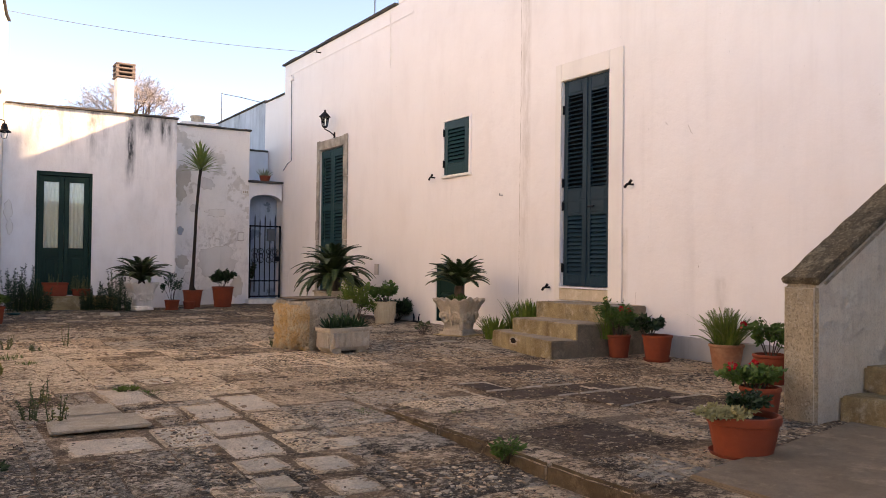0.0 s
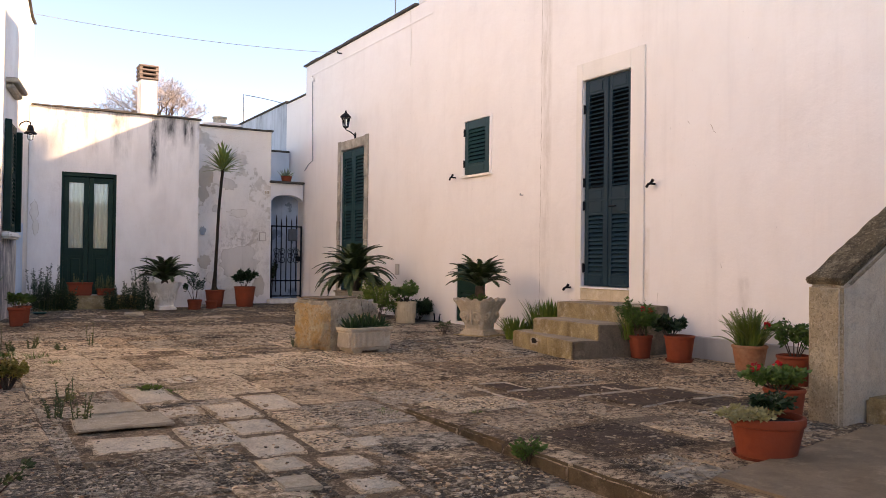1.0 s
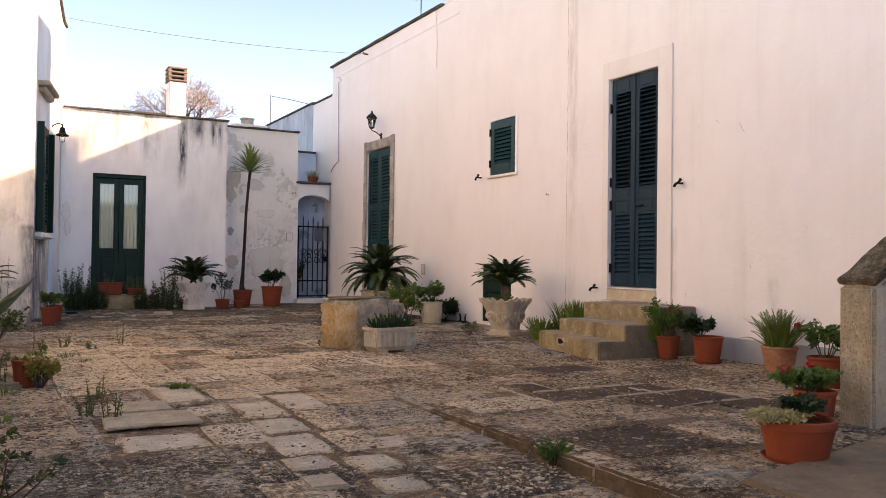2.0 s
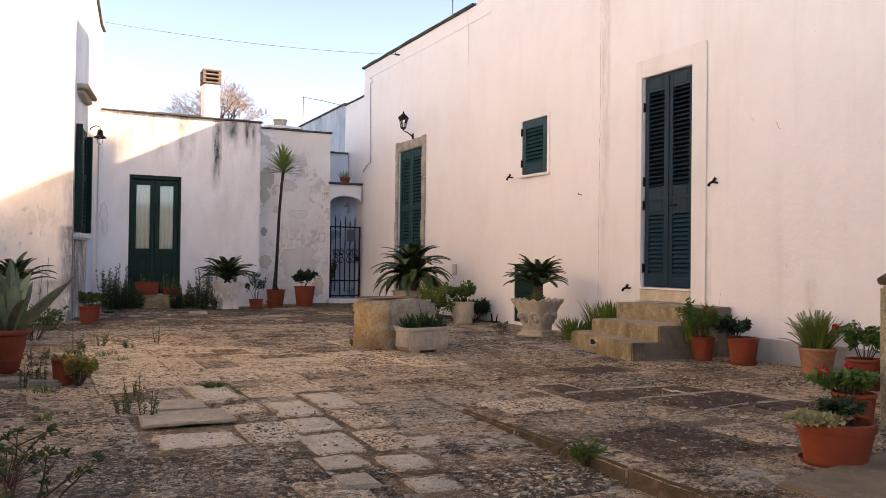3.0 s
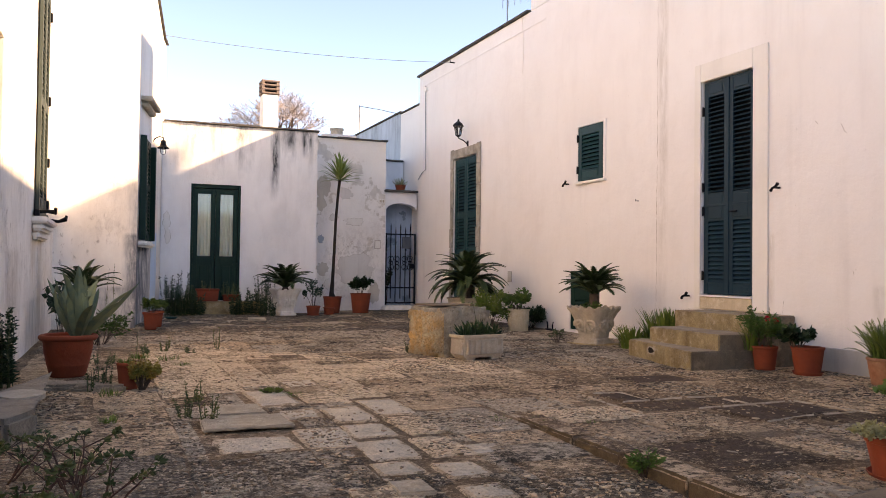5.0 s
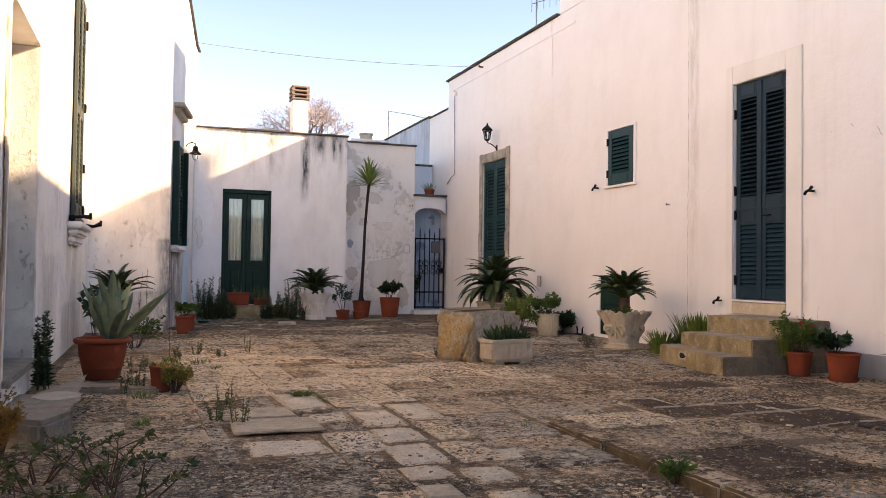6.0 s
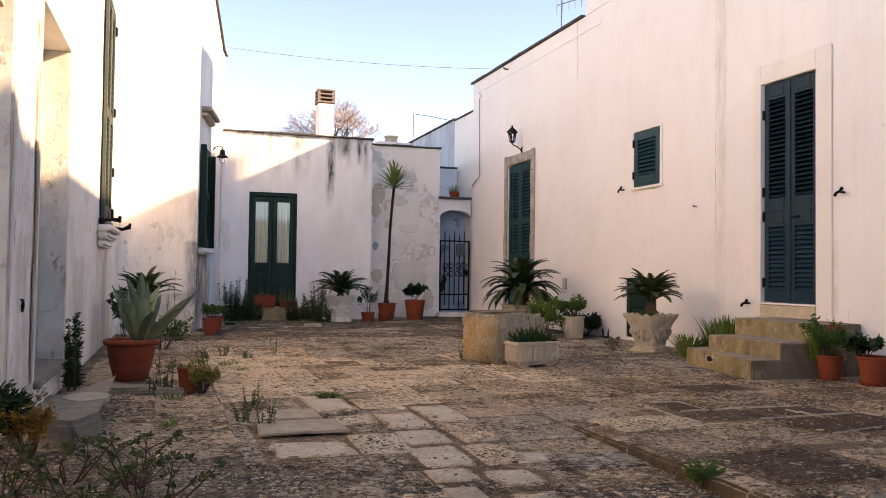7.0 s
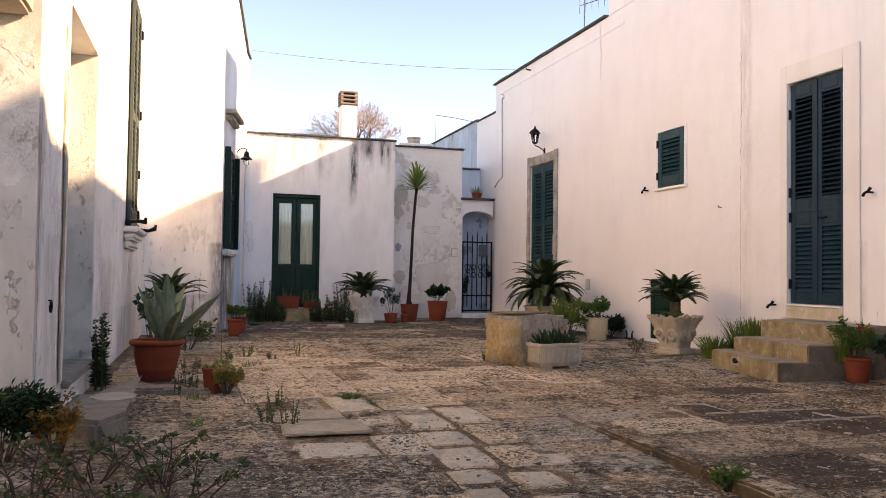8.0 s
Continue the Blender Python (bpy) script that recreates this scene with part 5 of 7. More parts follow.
cop = rough_block([(0.0, -0.008), (2.62, -0.008), (2.62, 0.255), (0.0, 0.255)], -0.03, 0.022, 0.012, 0.05, seed=9, bevel=0.012)
part("coping", cop, COPING, stair, "dark lichened stone coping", smooth=True, at=pose(4.725, 3.14, 0.905, 0, -30.0, 0))
for k in range(7):
    x0 = 4.96 + 0.27 * k
    part("tread", rough_block([(x0, 1.95), (7.0, 1.95), (7.0, 3.135), (x0, 3.135)], 0.175 * k - (0.05 if k == 0 else 0.0), 0.175 * (k + 1), 0.008, 0.14, seed=20 + k), STEPSTONE, stair, smooth=True)

solid("stair_apron", rough_block([(2.95, 1.2), (4.90, 1.2), (4.90, 3.02), (2.98, 2.62)], -0.06, 0.034, 0.006, 0.16, seed=55, bevel=0.012), CONCRETE, "smooth worn concrete apron before the stair", "apron", smooth=True)
well = thing("stone_well_block", pose(3.47, 8.43, 0, 0, 0, 14), "weathered yellow tuff block beside a planter", "stone block")
wb = rough_block([(0, 0), (0.74, 0), (0.74, 0.68), (0, 0.68)], -0.04, 0.555, 0.040, 0.018, seed=31, bevel=0.045)
for f in wb.faces:
    c = f.calc_center_median()
    f.material_index = 1 if c.y < 0.05 + 0.05 * noise.noise(c * 8) and c.x > 0.05 or c.z > 0.50 + 0.05 * noise.noise(c * 8) else 0
for v in wb.verts:
    v.co += v.normal * (0.026 * noise.noise(v.co * 11) + 0.024 * noise.noise(v.co * 24) + 0.012 * noise.noise(v.co * 50) - 0.06 * max(0.0, noise.noise(v.co * 5 + Vector((4, 0, 0))) - 0.30))
block = part("block", wb, [TUFF, TUFFGREY], well, smooth=True)
block.data.set_sharp_from_angle(angle=3.1)
solid("well_lid", boxed(0.08, 0.66, 0.22, 0.64, 0.562, 0.580, 0.006), WOOD, "dark wooden board lying on the stone block", "board", kind="", at=pose(3.47, 8.43, 0, 0, 0, 14))

lstep = solid("side_step", rough_block([(-0.85, 5.25), (-0.64, 5.02), (-0.47, 4.90), (-0.33, 5.22), (-0.36, 6.92)], -0.05, 0.165, 0.014, 0.06, seed=41, bevel=0.03),
              weathered("grey_worn_step", (0.31, 0.265, 0.21), (0.19, 0.16, 0.125), (0.44, 0.385, 0.31), 0.9), "worn grey stone step before the recessed doorway", "step", smooth=True)
random.seed(47)
bm = bmesh.new()
ring = [(-0.475 + 0.145 * random.uniform(0.88, 1.08) * math.cos(a), 5.83 + 0.19 * random.uniform(0.88, 1.08) * math.sin(a)) for a in [2 * math.pi * k / 26 for k in range(26)]]
top = [bm.verts.new((x, y, 0.172)) for x, y in ring]
low = [bm.verts.new((x * 1.0, y, 0.140)) for x, y in ring]
bm.faces.new(top)
for k in range(26):
    bm.faces.new((low[k], low[(k + 1) % 26], top[(k + 1) % 26], top[k]))
part("mortar_patch", bm, weathered("pale_mortar", (0.44, 0.385, 0.31), (0.33, 0.285, 0.225), (0.50, 0.44, 0.36), 0.6), lstep, "pale worn mortar patch")
solid("side_step_back", rough_block([(-0.90, 5.24), (-0.42, 5.40), (-0.42, 6.92), (-0.86, 6.98)], -0.05, 0.030, 0.012, 0.07, seed=43, bevel=0.02),
      weathered("grey_step_bed", (0.29, 0.25, 0.20), (0.18, 0.15, 0.12), (0.38, 0.33, 0.26), 0.9), "worn grey stone step bed at the wall foot", "step", smooth=True)
solid("green_door_step", rough_block([(1.40, 17.15), (3.05, 17.15), (3.05, 17.63), (1.40, 17.63)], -0.04, 0.255, 0.012, 0.09, seed=45), STEPSTONE, "low stone step before the green door", "step", smooth=True)


# ---------------------------------------------------------------- pots
def pot_round(name, at, r, h, label, mat=TERRA, rim=0.03, base=0.72, saucer=False, category="flower pot", group="terracotta pots", ribs=0):
    """A tapered pot with a rolled rim and soil; its foot stands at the pose."""
    t = thing(name, at, label, category, group)
    rb = r * base
    prof = [(rb, 0.0), (rb + 0.006, 0.008)]
    n = 6
    for k in range(1, n):
        s = k / n
        prof.append((rb + (r * 0.93 - rb) * (s ** 0.85) + (0.004 if ribs and k % 2 else 0), 0.008 + (h - rim - 0.008) * s))
    prof += [(r * 0.93, h - rim), (r - 0.004, h - rim + 0.004), (r, h - rim * 0.5), (r - 0.004, h - 0.003), (r - 0.018, h), (r - 0.026, h - 0.01), (r * 0.86, h - 0.035)]
    part("body", lathe(bmesh.new(), prof, 36), mat, t, smooth=True)
    bm = bmesh.new()
    lathe(bm, [(r * 0.87, h - 0.05), (r * 0.86, h - 0.035), (r * 0.5, h - 0.022), (0.01, h - 0.016)], 24)
    part("soil", bm, SOIL_AND_HOLLOW, t, "dark potting soil", smooth=True)
    if saucer:
        part("saucer", lathe(bmesh.new(), [(rb * 1.12, 0.0), (rb * 1.25, 0.028), (rb * 1.22, 0.03), (rb * 1.1, 0.012)], 32), mat, t, "terracotta saucer", smooth=True)
    return t


def pot_square(name, at, lx, ly, h, label, mat=TERRA, category="planter", group="", flutes=0, feet=0.0, flare=0.94):
    t = thing(name, at, label, category, group)
    bm = bmesh.new()
    vs = box(bm, -lx / 2, lx / 2, -ly / 2, ly / 2, feet, h, 0.012, seg=2)
    for v in bm.verts:
        k = flare + (1 - flare) * (v.co.z - feet) / (h - feet)
        v.co.x *= k
        v.co.y *= k
    body = part("body", bm, mat, t, smooth=True)
    bm = bmesh.new()
    for x0, x1, y0, y1 in ((-lx / 2 - 0.012, lx / 2 + 0.012, -ly / 2 - 0.012, -ly / 2 + 0.025), (-lx / 2 - 0.012, lx / 2 + 0.012, ly / 2 - 0.025, ly / 2 + 0.012),
                           (-lx / 2 - 0.012, -lx / 2 + 0.025, -ly / 2 + 0.025, ly / 2 - 0.025), (lx / 2 - 0.025, lx / 2 + 0.012, -ly / 2 + 0.025, ly / 2 - 0.025)):
        box(bm, x0, x1, y0, y1, h - 0.03, h + 0.008, 0.006)
    part("rim", bm, mat, t)
    part("soil", boxed(-lx / 2 + 0.026, lx / 2 - 0.026, -ly / 2 + 0.026, ly / 2 - 0.026, h - 0.025, h - 0.006, 0.004), SOIL_AND_HOLLOW, t, "dark potting soil")
    if flutes:
        me = mesh_of(boxed(-0.0065, 0.0065, -0.024, 0.004, feet + 0.035, h - 0.045, 0.0045), mat)
        for k in range(flutes):
            u = -lx / 2 + 0.035 + (lx - 0.07) * k / (flutes - 1)
            part("flute", me, mat, body, at=pose(u * 0.975, -ly / 2 * 0.985, 0, -2.5))
        nf = max(4, int(flutes * ly / lx))
        for k in range(nf):
            u = -ly / 2 + 0.03 + (ly - 0.06) * k / (nf - 1)
            part("flute", me, mat, body, at=pose(-lx / 2 * 0.985, u * 0.97, 0, 0, 0, -90) @ pose(0, 0, 0, -2.5))
    if feet:
        for sx in (-1, 1):
            part("foot", boxed(sx * lx * 0.30 - lx * 0.10, sx * lx * 0.30 + lx * 0.10, -ly * 0.42, ly * 0.42, 0, feet + 0.01, 0.006), mat, t)
    return t


def urn_square(name, at, w, h, label, mat):
    """Flared square urn with a scalloped rim, relief scrolls and a plinth."""
    t = thing(name, at, label, "urn", "stone urns")
    part("plinth", boxed(-w * 0.36, w * 0.36, -w * 0.36, w * 0.36, 0, h * 0.10, 0.012, seg=2), mat, t)
    prof = [(w * 0.33, h * 0.10), (w * 0.335, h * 0.14), (w * 0.30, h * 0.17), (w * 0.315, h * 0.30), (w * 0.36, h * 0.50), (w * 0.42, h * 0.70), (w * 0.49, h * 0.86), (w * 0.555, h * 0.955), (w * 0.56, h * 0.985), (w * 0.535, h), (w * 0.46, h * 0.97), (w * 0.42, h * 0.90)]
    body = part("body", lathe(bmesh.new(), prof, 64, square=0.9, wave=h * 0.035, waves=16), mat, t, smooth=True)
    part("soil", lathe(bmesh.new(), [(w * 0.43, h * 0.88), (w * 0.3, h * 0.905), (0.01, h * 0.92)], 32, square=0.9), SOIL_AND_HOLLOW, t, "dark potting soil", smooth=True)
    bm = bmesh.new()
    for sx in (-1, 1):
        pts = []
        for k in range(22):
            a = k / 21 * 2 * math.pi * 1.3
            rr = w * 0.125 * (1 - 0.62 * k / 21)
            zz = h * 0.48 + rr * math.sin(a) * 1.25
            pts.append((sx * (w * 0.16 + rr * math.cos(a)), -w * (0.318 + 0.24 * max(0, zz / h - 0.30)) - 0.004, zz))
        tube(bm, pts, [w * 0.042] * 22, 6)
    tube(bm, [(0, -w * 0.345, h * 0.28), (0, -w * 0.375, h * 0.55), (0, -w * 0.42, h * 0.80)], [w * 0.02, w * 0.045, w * 0.02], 8)
    relief = mesh_of(bm, mat, True)
    for a in (0, 90, 180, 270):
        part("relief", relief, mat, body, at=pose(0, 0, 0, 0, 0, a))
    return t


# ---------------------------------------------------------------- plants
def frond_mesh(length, rise, droop, leaflets=46, width=0.16, mat=CYCAD):
    """A cycad frond along +x: a bowed rib with stiff narrow leaflets."""
    bm = bmesh.new()
    pts = [Vector((length * s * (1 - 0.12 * s * s), 0, rise * s - droop * s * s)) for s in [k / 10 for k in range(11)]]
    tube(bm, pts, [0.007 - 0.0055 * k / 10 for k in range(11)], 5)
    for k in range(leaflets):
        s = 0.10 + 0.89 * k / (leaflets - 1)
        f = s * 10
        i = min(9, int(f))
        p = pts[i].lerp(pts[i + 1], f - i)
        d = (pts[i + 1] - pts[i]).normalized()
        w = width * (math.sin(math.pi * min(1, 0.18 + 0.80 * s)) ** 0.6)
        for sy in (-1, 1):
            q = p + d * w * (0.55 + 0.2 * random.random()) + Vector((0, sy * w, 0.20 * w - 0.05 * random.random() * w))
            up = Vector((0, 0, 1))
            m = p.lerp(q, 0.5) + up * 0.006
            side = d * 0.0058 * (length / 0.7)
            a, b = bm.verts.new(p - side), bm.verts.new(p + side)
            c, e = bm.verts.new(m - side * 1.05), bm.verts.new(m + side * 1.05)
            t = bm.verts.new(q)
            bm.faces.new((a, b, e, c))
            bm.faces.new((c, e, t))
    return mesh_of(bm, mat)


def cycad(at, size, count, label, spread=(8, 72), trunk=0.10, seed=1, trunk_r=0.07, arch=0.0, width=0.15):
    random.seed(seed)
    t = thing("cycad", at, label, "cycad", "cycads")
    bm = bmesh.new()
    lathe(bm, [(trunk_r * 0.95, -0.04), (trunk_r, trunk * 0.4), (trunk_r * 0.9, trunk), (0.02, trunk + 0.03)], 14)
    for v in bm.verts:
        v.co += v.normal * 0 + Vector((noise.noise(v.co * 60), noise.noise(v.co * 60 + Vector((5, 0, 0))), 0)) * 0.014
    part("trunk", bm, BARK, t, "shaggy brown trunk", smooth=False)
    kinds = [frond_mesh(size, size * (r + 0.26 * arch), size * (d + 0.46 * arch), width=size * width, leaflets=58) for r, d in ((0.52, 0.34), (0.46, 0.46), (0.58, 0.54))]
    for k in range(count):
        s = (k + 0.5) / count
        pitch = spread[0] + (spread[1] - spread[0]) * s + random.uniform(-5, 5)
        m = pose(0, 0, trunk, 0, 0, k * 137.5 + random.uniform(-12, 12)) @ pose(0.02, 0, 0, 0, -pitch + 24, 0) @ pose(0, 0, 0, random.uniform(-12, 12))
        ob = part("frond", kinds[k % 3], CYCAD, t, at=m @ Matrix.Scale(random.uniform(0.82, 1.05), 4))
    return t


def agave_leaf(length, width, bend):
    bm = bmesh.new()
    n = 9
    up, lo = [], []
    for k in range(n + 1):
        s = k / n
        w = width * (0.62 + 0.75 * s - 0.35 * s * s) * (1 - s ** 3.2) + 0.0006
        p = Vector((length * s * math.cos(bend * s), 0, length * s * math.sin(bend * s * 0.9) * 0.55))
        th = 0.024 * (1 - s) + 0.002
        up.append([bm.verts.new(p + Vector((0, y * w, abs(y) * w * 0.45))) for y in (-1, -0.5, 0, 0.5, 1)])
        lo.append([bm.verts.new(p + Vector((0, y * w * 0.98, abs(y) * w * 0.45 - th * (1 - abs(y) ** 2) - 0.001))) for y in (-1, -0.5, 0, 0.5, 1)])
    for k in range(n):
        for j in range(4):
            bm.faces.new((up[k][j], up[k + 1][j], up[k + 1][j + 1], up[k][j + 1]))
            bm.faces.new((lo[k][j], lo[k][j + 1], lo[k + 1][j + 1], lo[k + 1][j]))
        bm.faces.new((up[k][0], lo[k][0], lo[k + 1][0], up[k + 1][0]))
        bm.faces.new((up[k][4], up[k + 1][4], lo[k + 1][4], lo[k][4]))
        for j in (0, 4):
            q = up[k][j].co
            o = Vector((0.012, (-0.010 if j == 0 else 0.010), 0.003))
            a, b, c = bm.verts.new(q), bm.verts.new(q + Vector((0.012, 0, 0))), bm.verts.new(q + o)
            bm.faces.new((a, b, c))
    return mesh_of(bm, AGAVE, True)


def agave(at, size, count, label, seed=2, width=0.05, category="agave", pitch=(22, 84), bends=(0.25, 0.5, -0.2)):
    random.seed(seed)
    t = thing("agave", at, label, category, "agaves")
    kinds = [agave_leaf(size, width, b) for b in bends]
    for k in range(count):
        s = (k + 0.5) / count
        m = pose(0, 0, 0, 0, 0, k * 137.5 + random.uniform(-14, 14)) @ pose(0.015, 0, 0, 0, -(pitch[0] + (pitch[1] - pitch[0]) * s) + 8, 0) @ pose(0, 0, 0, random.uniform(-15, 15))
        part("leaf", kinds[k % 3], AGAVE, t, at=m @ Matrix.Scale(random.uniform(0.72, 1.04), 4))
    part("heart", tube(bmesh.new(), [(0, 0, -0.03), (0, 0, 0.06), (0, 0, size * 0.4)], [width * 0.9, width * 0.7, 0.004], 9), AGAVE, t, smooth=True)
    return t


def blades(name, at, count, height, spread, mat, label, category="grass", width=0.006, lean=0.55, kind="", group="", seed=3):
    """A tuft of narrow arching blades."""
    random.seed(seed)
    bm = bmesh.new()
    for _ in range(count):
        a = random.uniform(0, 2 * math.pi)
        r = spread * math.sqrt(random.random())
        h = height * random.uniform(0.5, 1.05)
        out = Vector((math.cos(a), math.sin(a), 0)) * h * lean * random.uniform(0.1, 1.0)
        b = Vector((r * math.cos(a), r * math.sin(a), -0.02))
        pts = [b + out * s ** 1.8 + Vector((0, 0, h * (s - 0.18 * s * s))) for s in (0, 0.3, 0.6, 0.85, 1.0)]
        strip(bm, pts, [width, width, width * 0.85, width * 0.5, 0.0006], (-math.sin(a + random.uniform(-0.6, 0.6)), math.cos(a), 0))
    return solid(name, bm, mat, label, category, kind=kind, at=at, group=group)


def bush(name, at, rx, ry, h, leaves, mat, label, category="shrub", leaf_len=0.05, leaf_w=0.028, stems=9, seed=4, flowers=0, flower_mat=None, base_h=0.0, lean=(0, 0), gap=0.35, group="", stem_mat=None):
    """Forked stems with separate leaves in uneven clumps."""
    random.seed(seed)
    t = thing(name, at, label, category, group)
    bs, bl, bf = bmesh.new(), bmesh.new(), bmesh.new()
    tips = []
    for k in range(stems):
        a = 2 * math.pi * k / stems + random.uniform(-0.4, 0.4)
        rr = random.uniform(0.35, 0.95)
        top = Vector((rx * rr * math.cos(a) + lean[0], ry * rr * math.sin(a) + lean[1], h * random.uniform(0.55, 0.95) * (1.05 - 0.3 * rr)))
        p0 = Vector((0.1 * rx * math.cos(a), 0.1 * ry * math.sin(a), -0.03))
        mid = p0.lerp(top, 0.5) + Vector((random.uniform(-0.1, 0.1) * rx, random.uniform(-0.1, 0.1) * ry, 0.08 * h))
        tube(bs, [p0, mid, top], [0.006, 0.0045, 0.002], 5)
        tips.append((mid, top))
        for _ in range(2):
            q = mid.lerp(top, random.uniform(0.1, 0.6))
            e = q + Vector((random.uniform(-1, 1) * rx * 0.5, random.uniform(-1, 1) * ry * 0.5, random.uniform(0.05, 0.35) * h))
            tube(bs, [q, e], [0.0035, 0.0015], 4)
            tips.append((q, e))
    for k in range(leaves):
        a, b = random.choice(tips)
        p = a.lerp(b, random.uniform(base_h, 1.0) ** 0.7) + Vector((random.gauss(0, gap * 0.18 * rx), random.gauss(0, gap * 0.18 * ry), random.gauss(0, gap * 0.14 * h)))
        p.z = max(p.z, 0.0)
        d = Vector((p.x * 0.8 + random.gauss(0, 0.35 * rx), p.y * 0.8 + random.gauss(0, 0.35 * ry), random.uniform(-0.25, 0.6) * rx))
        leaf(bl, p, d, leaf_len * random.uniform(0.6, 1.2), leaf_w * random.uniform(0.7, 1.2))
    tagged(part("stem_mass", bs, stem_mat or BARK, t), kind="stuff")
    foliage = tagged(part("foliage", bl, mat, t), kind="stuff")
    for k in range(flowers):
        a, b = random.choice(tips)
        c = b + Vector((random.gauss(0, 0.1 * rx), random.gauss(0, 0.1 * ry), random.uniform(0.01, 0.05)))
        bf = bmesh.new()
        for _ in range(16):
            d = Vector((random.gauss(0, 1), random.gauss(0, 1), random.gauss(0.5, 1)))
            leaf(bf, c + d.normalized() * 0.012, d, 0.026, 0.026)
        part("flower", bf, flower_mat, foliage, "red geranium flower head")
    return t


def weed(name, at, h, stalks, leaves, mat, label, spread=0.06, leaf_len=0.05, seed=5, category="weed", lean=0.15, group="weeds", leaf_w=0.014, tops=None):
    """Upright weed stalks set with narrow leaves."""
    random.seed(seed)
    t = thing(name, at, label, category, group)
    bs, bl = bmesh.new(), bmesh.new()
    for k in range(stalks):
        a = random.uniform(0, 2 * math.pi)
        r = spread * math.sqrt(random.random())
        hh = h * random.uniform(0.5, 1.0)
        p0 = Vector((r * math.cos(a), r * math.sin(a), -0.02))
        p1 = p0 + Vector((math.cos(a) * hh * lean * random.random(), math.sin(a) * hh * lean * random.random(), hh))
        pm = p0.lerp(p1, 0.5) + Vector((random.uniform(-1, 1), random.uniform(-1, 1), 0)) * 0.03 * hh
        tube(bs, [p0, pm, p1], [0.0045, 0.0035, 0.0012], 5)
        for j in range(leaves):
            s = random.uniform(0.08, 1.0)
            q = p0.lerp(pm, s * 2) if s < 0.5 else pm.lerp(p1, s * 2 - 1)
            b = random.uniform(0, 2 * math.pi)
            leaf(bl, q, Vector((math.cos(b), math.sin(b), random.uniform(0.0, 0.9))), leaf_len * random.uniform(0.5, 1.15) * (1.1 - 0.55 * s), leaf_w)
    tagged(part("stalk_mass", bs, WEED, t), kind="stuff")
    tagged(part("foliage", bl, mat, t), kind="stuff")
    return t


def G(x, y, rz=0):
    return pose(x, y, ground_z(x, y), 0, 0, rz)


# --- at the long house
pot_round("flower_pot", G(6.30, 6.52), 0.132, 0.245, "terracotta pot with leafy green plants against the steps")
bush("leafy_plant", pose(6.26, 6.50, 0.22), 0.25, 0.24, 0.42, 2400, FERN, "bright green bushy plant with one red flower in a terracotta pot", leaf_len=0.045, leaf_w=0.016, seed=11, flowers=2, flower_mat=RED, stems=12)
blades("spider_plant", pose(6.22, 6.62, 0.21), 90, 0.36, 0.07, GRASS, "thin green grassy plant in the terracotta pot", "plant", width=0.004, lean=0.6, seed=12)
weed("tall_stalk", pose(6.36, 6.48, 0.22), 0.52, 2, 18, WEED, "thin tall seeding stalk in a terracotta pot", spread=0.03, leaf_len=0.025, seed=13)
pot_round("flower_pot", G(6.40, 6.06), 0.160, 0.275, "wide terracotta pot with a dark leafy plant and saucer", saucer=True)
bush("dark_plant", pose(6.30, 6.10, 0.25), 0.19, 0.17, 0.24, 420, DARKLEAF, "dark glossy broad-leaved plant in a terracotta pot", leaf_len=0.075, leaf_w=0.05, seed=14)
pot_round("flower_pot", G(6.52, 5.28), 0.170, 0.245, "weathered terracotta pot with a spiky sword-leaved plant", mat=OLDTERRA)
fern = thing("fern", pose(6.52, 5.28, 0.22), "upright bright green sword fern in a weathered pot", "fern")
random.seed(15)
fern_kinds = [frond_mesh(0.42, 0.42 * r, 0.42 * d, leaflets=24, width=0.030, mat=FERNLEAF) for r, d in ((0.30, 0.22), (0.40, 0.45), (0.20, 0.10))]
for k in range(64):
    f = (k + 0.5) / 64
    part("frond", fern_kinds[k % 3], FERNLEAF, fern, at=pose(0, 0, 0, 0, 0, k * 137.5 + random.uniform(-15, 15)) @ pose(0.03 + 0.08 * (1 - f), 0, 0, 0, -(34 + 52 * f + random.uniform(-12, 12)), 0) @ pose(0, 0, 0, random.uniform(-40, 40)) @ Matrix.Scale(random.uniform(0.62, 1.05), 4))
blades("fern_fronds", pose(6.52, 5.28, 0.22), 110, 0.40, 0.13, GRASS, "upright pale green fronds in a weathered pot", "plant", width=0.007, lean=0.75, seed=17)
pot_round("flower_pot", G(6.02, 4.42), 0.15, 0.26, "terracotta pot with a leafy shrub behind the stair parapet")
bush("leafy_plant", pose(6.04, 4.44, 0.23), 0.22, 0.20, 0.36, 560, FERN, "green leafy shrub with a red flower in a terracotta pot", leaf_len=0.055, leaf_w=0.035, seed=16, flowers=1, flower_mat=RED)
pot_round("flower_pot", G(4.45, 3.34), 0.13, 0.24, "terracotta pot of geraniums beside the stair parapet")
bush("geranium", pose(4.42, 3.36, 0.21), 0.19, 0.18, 0.19, 1100, FERN, "green geranium with red flower heads beside the stair", "geranium", leaf_len=0.034, leaf_w=0.034, stems=16, seed=18, flowers=2, flower_mat=RED)
pot_round("flower_pot", G(3.62, 2.82), 0.192, 0.225, "large terracotta pot with trailing succulents standing on the paving", rim=0.05, saucer=True, base=0.74)
bush("succulent", pose(3.54, 2.84, 0.20), 0.19, 0.17, 0.075, 1300, PALE, "pale yellow-green trailing succulent in a large pot", "succulent", leaf_len=0.028, leaf_w=0.02, seed=19, stems=14, lean=(-0.06, 0.02))
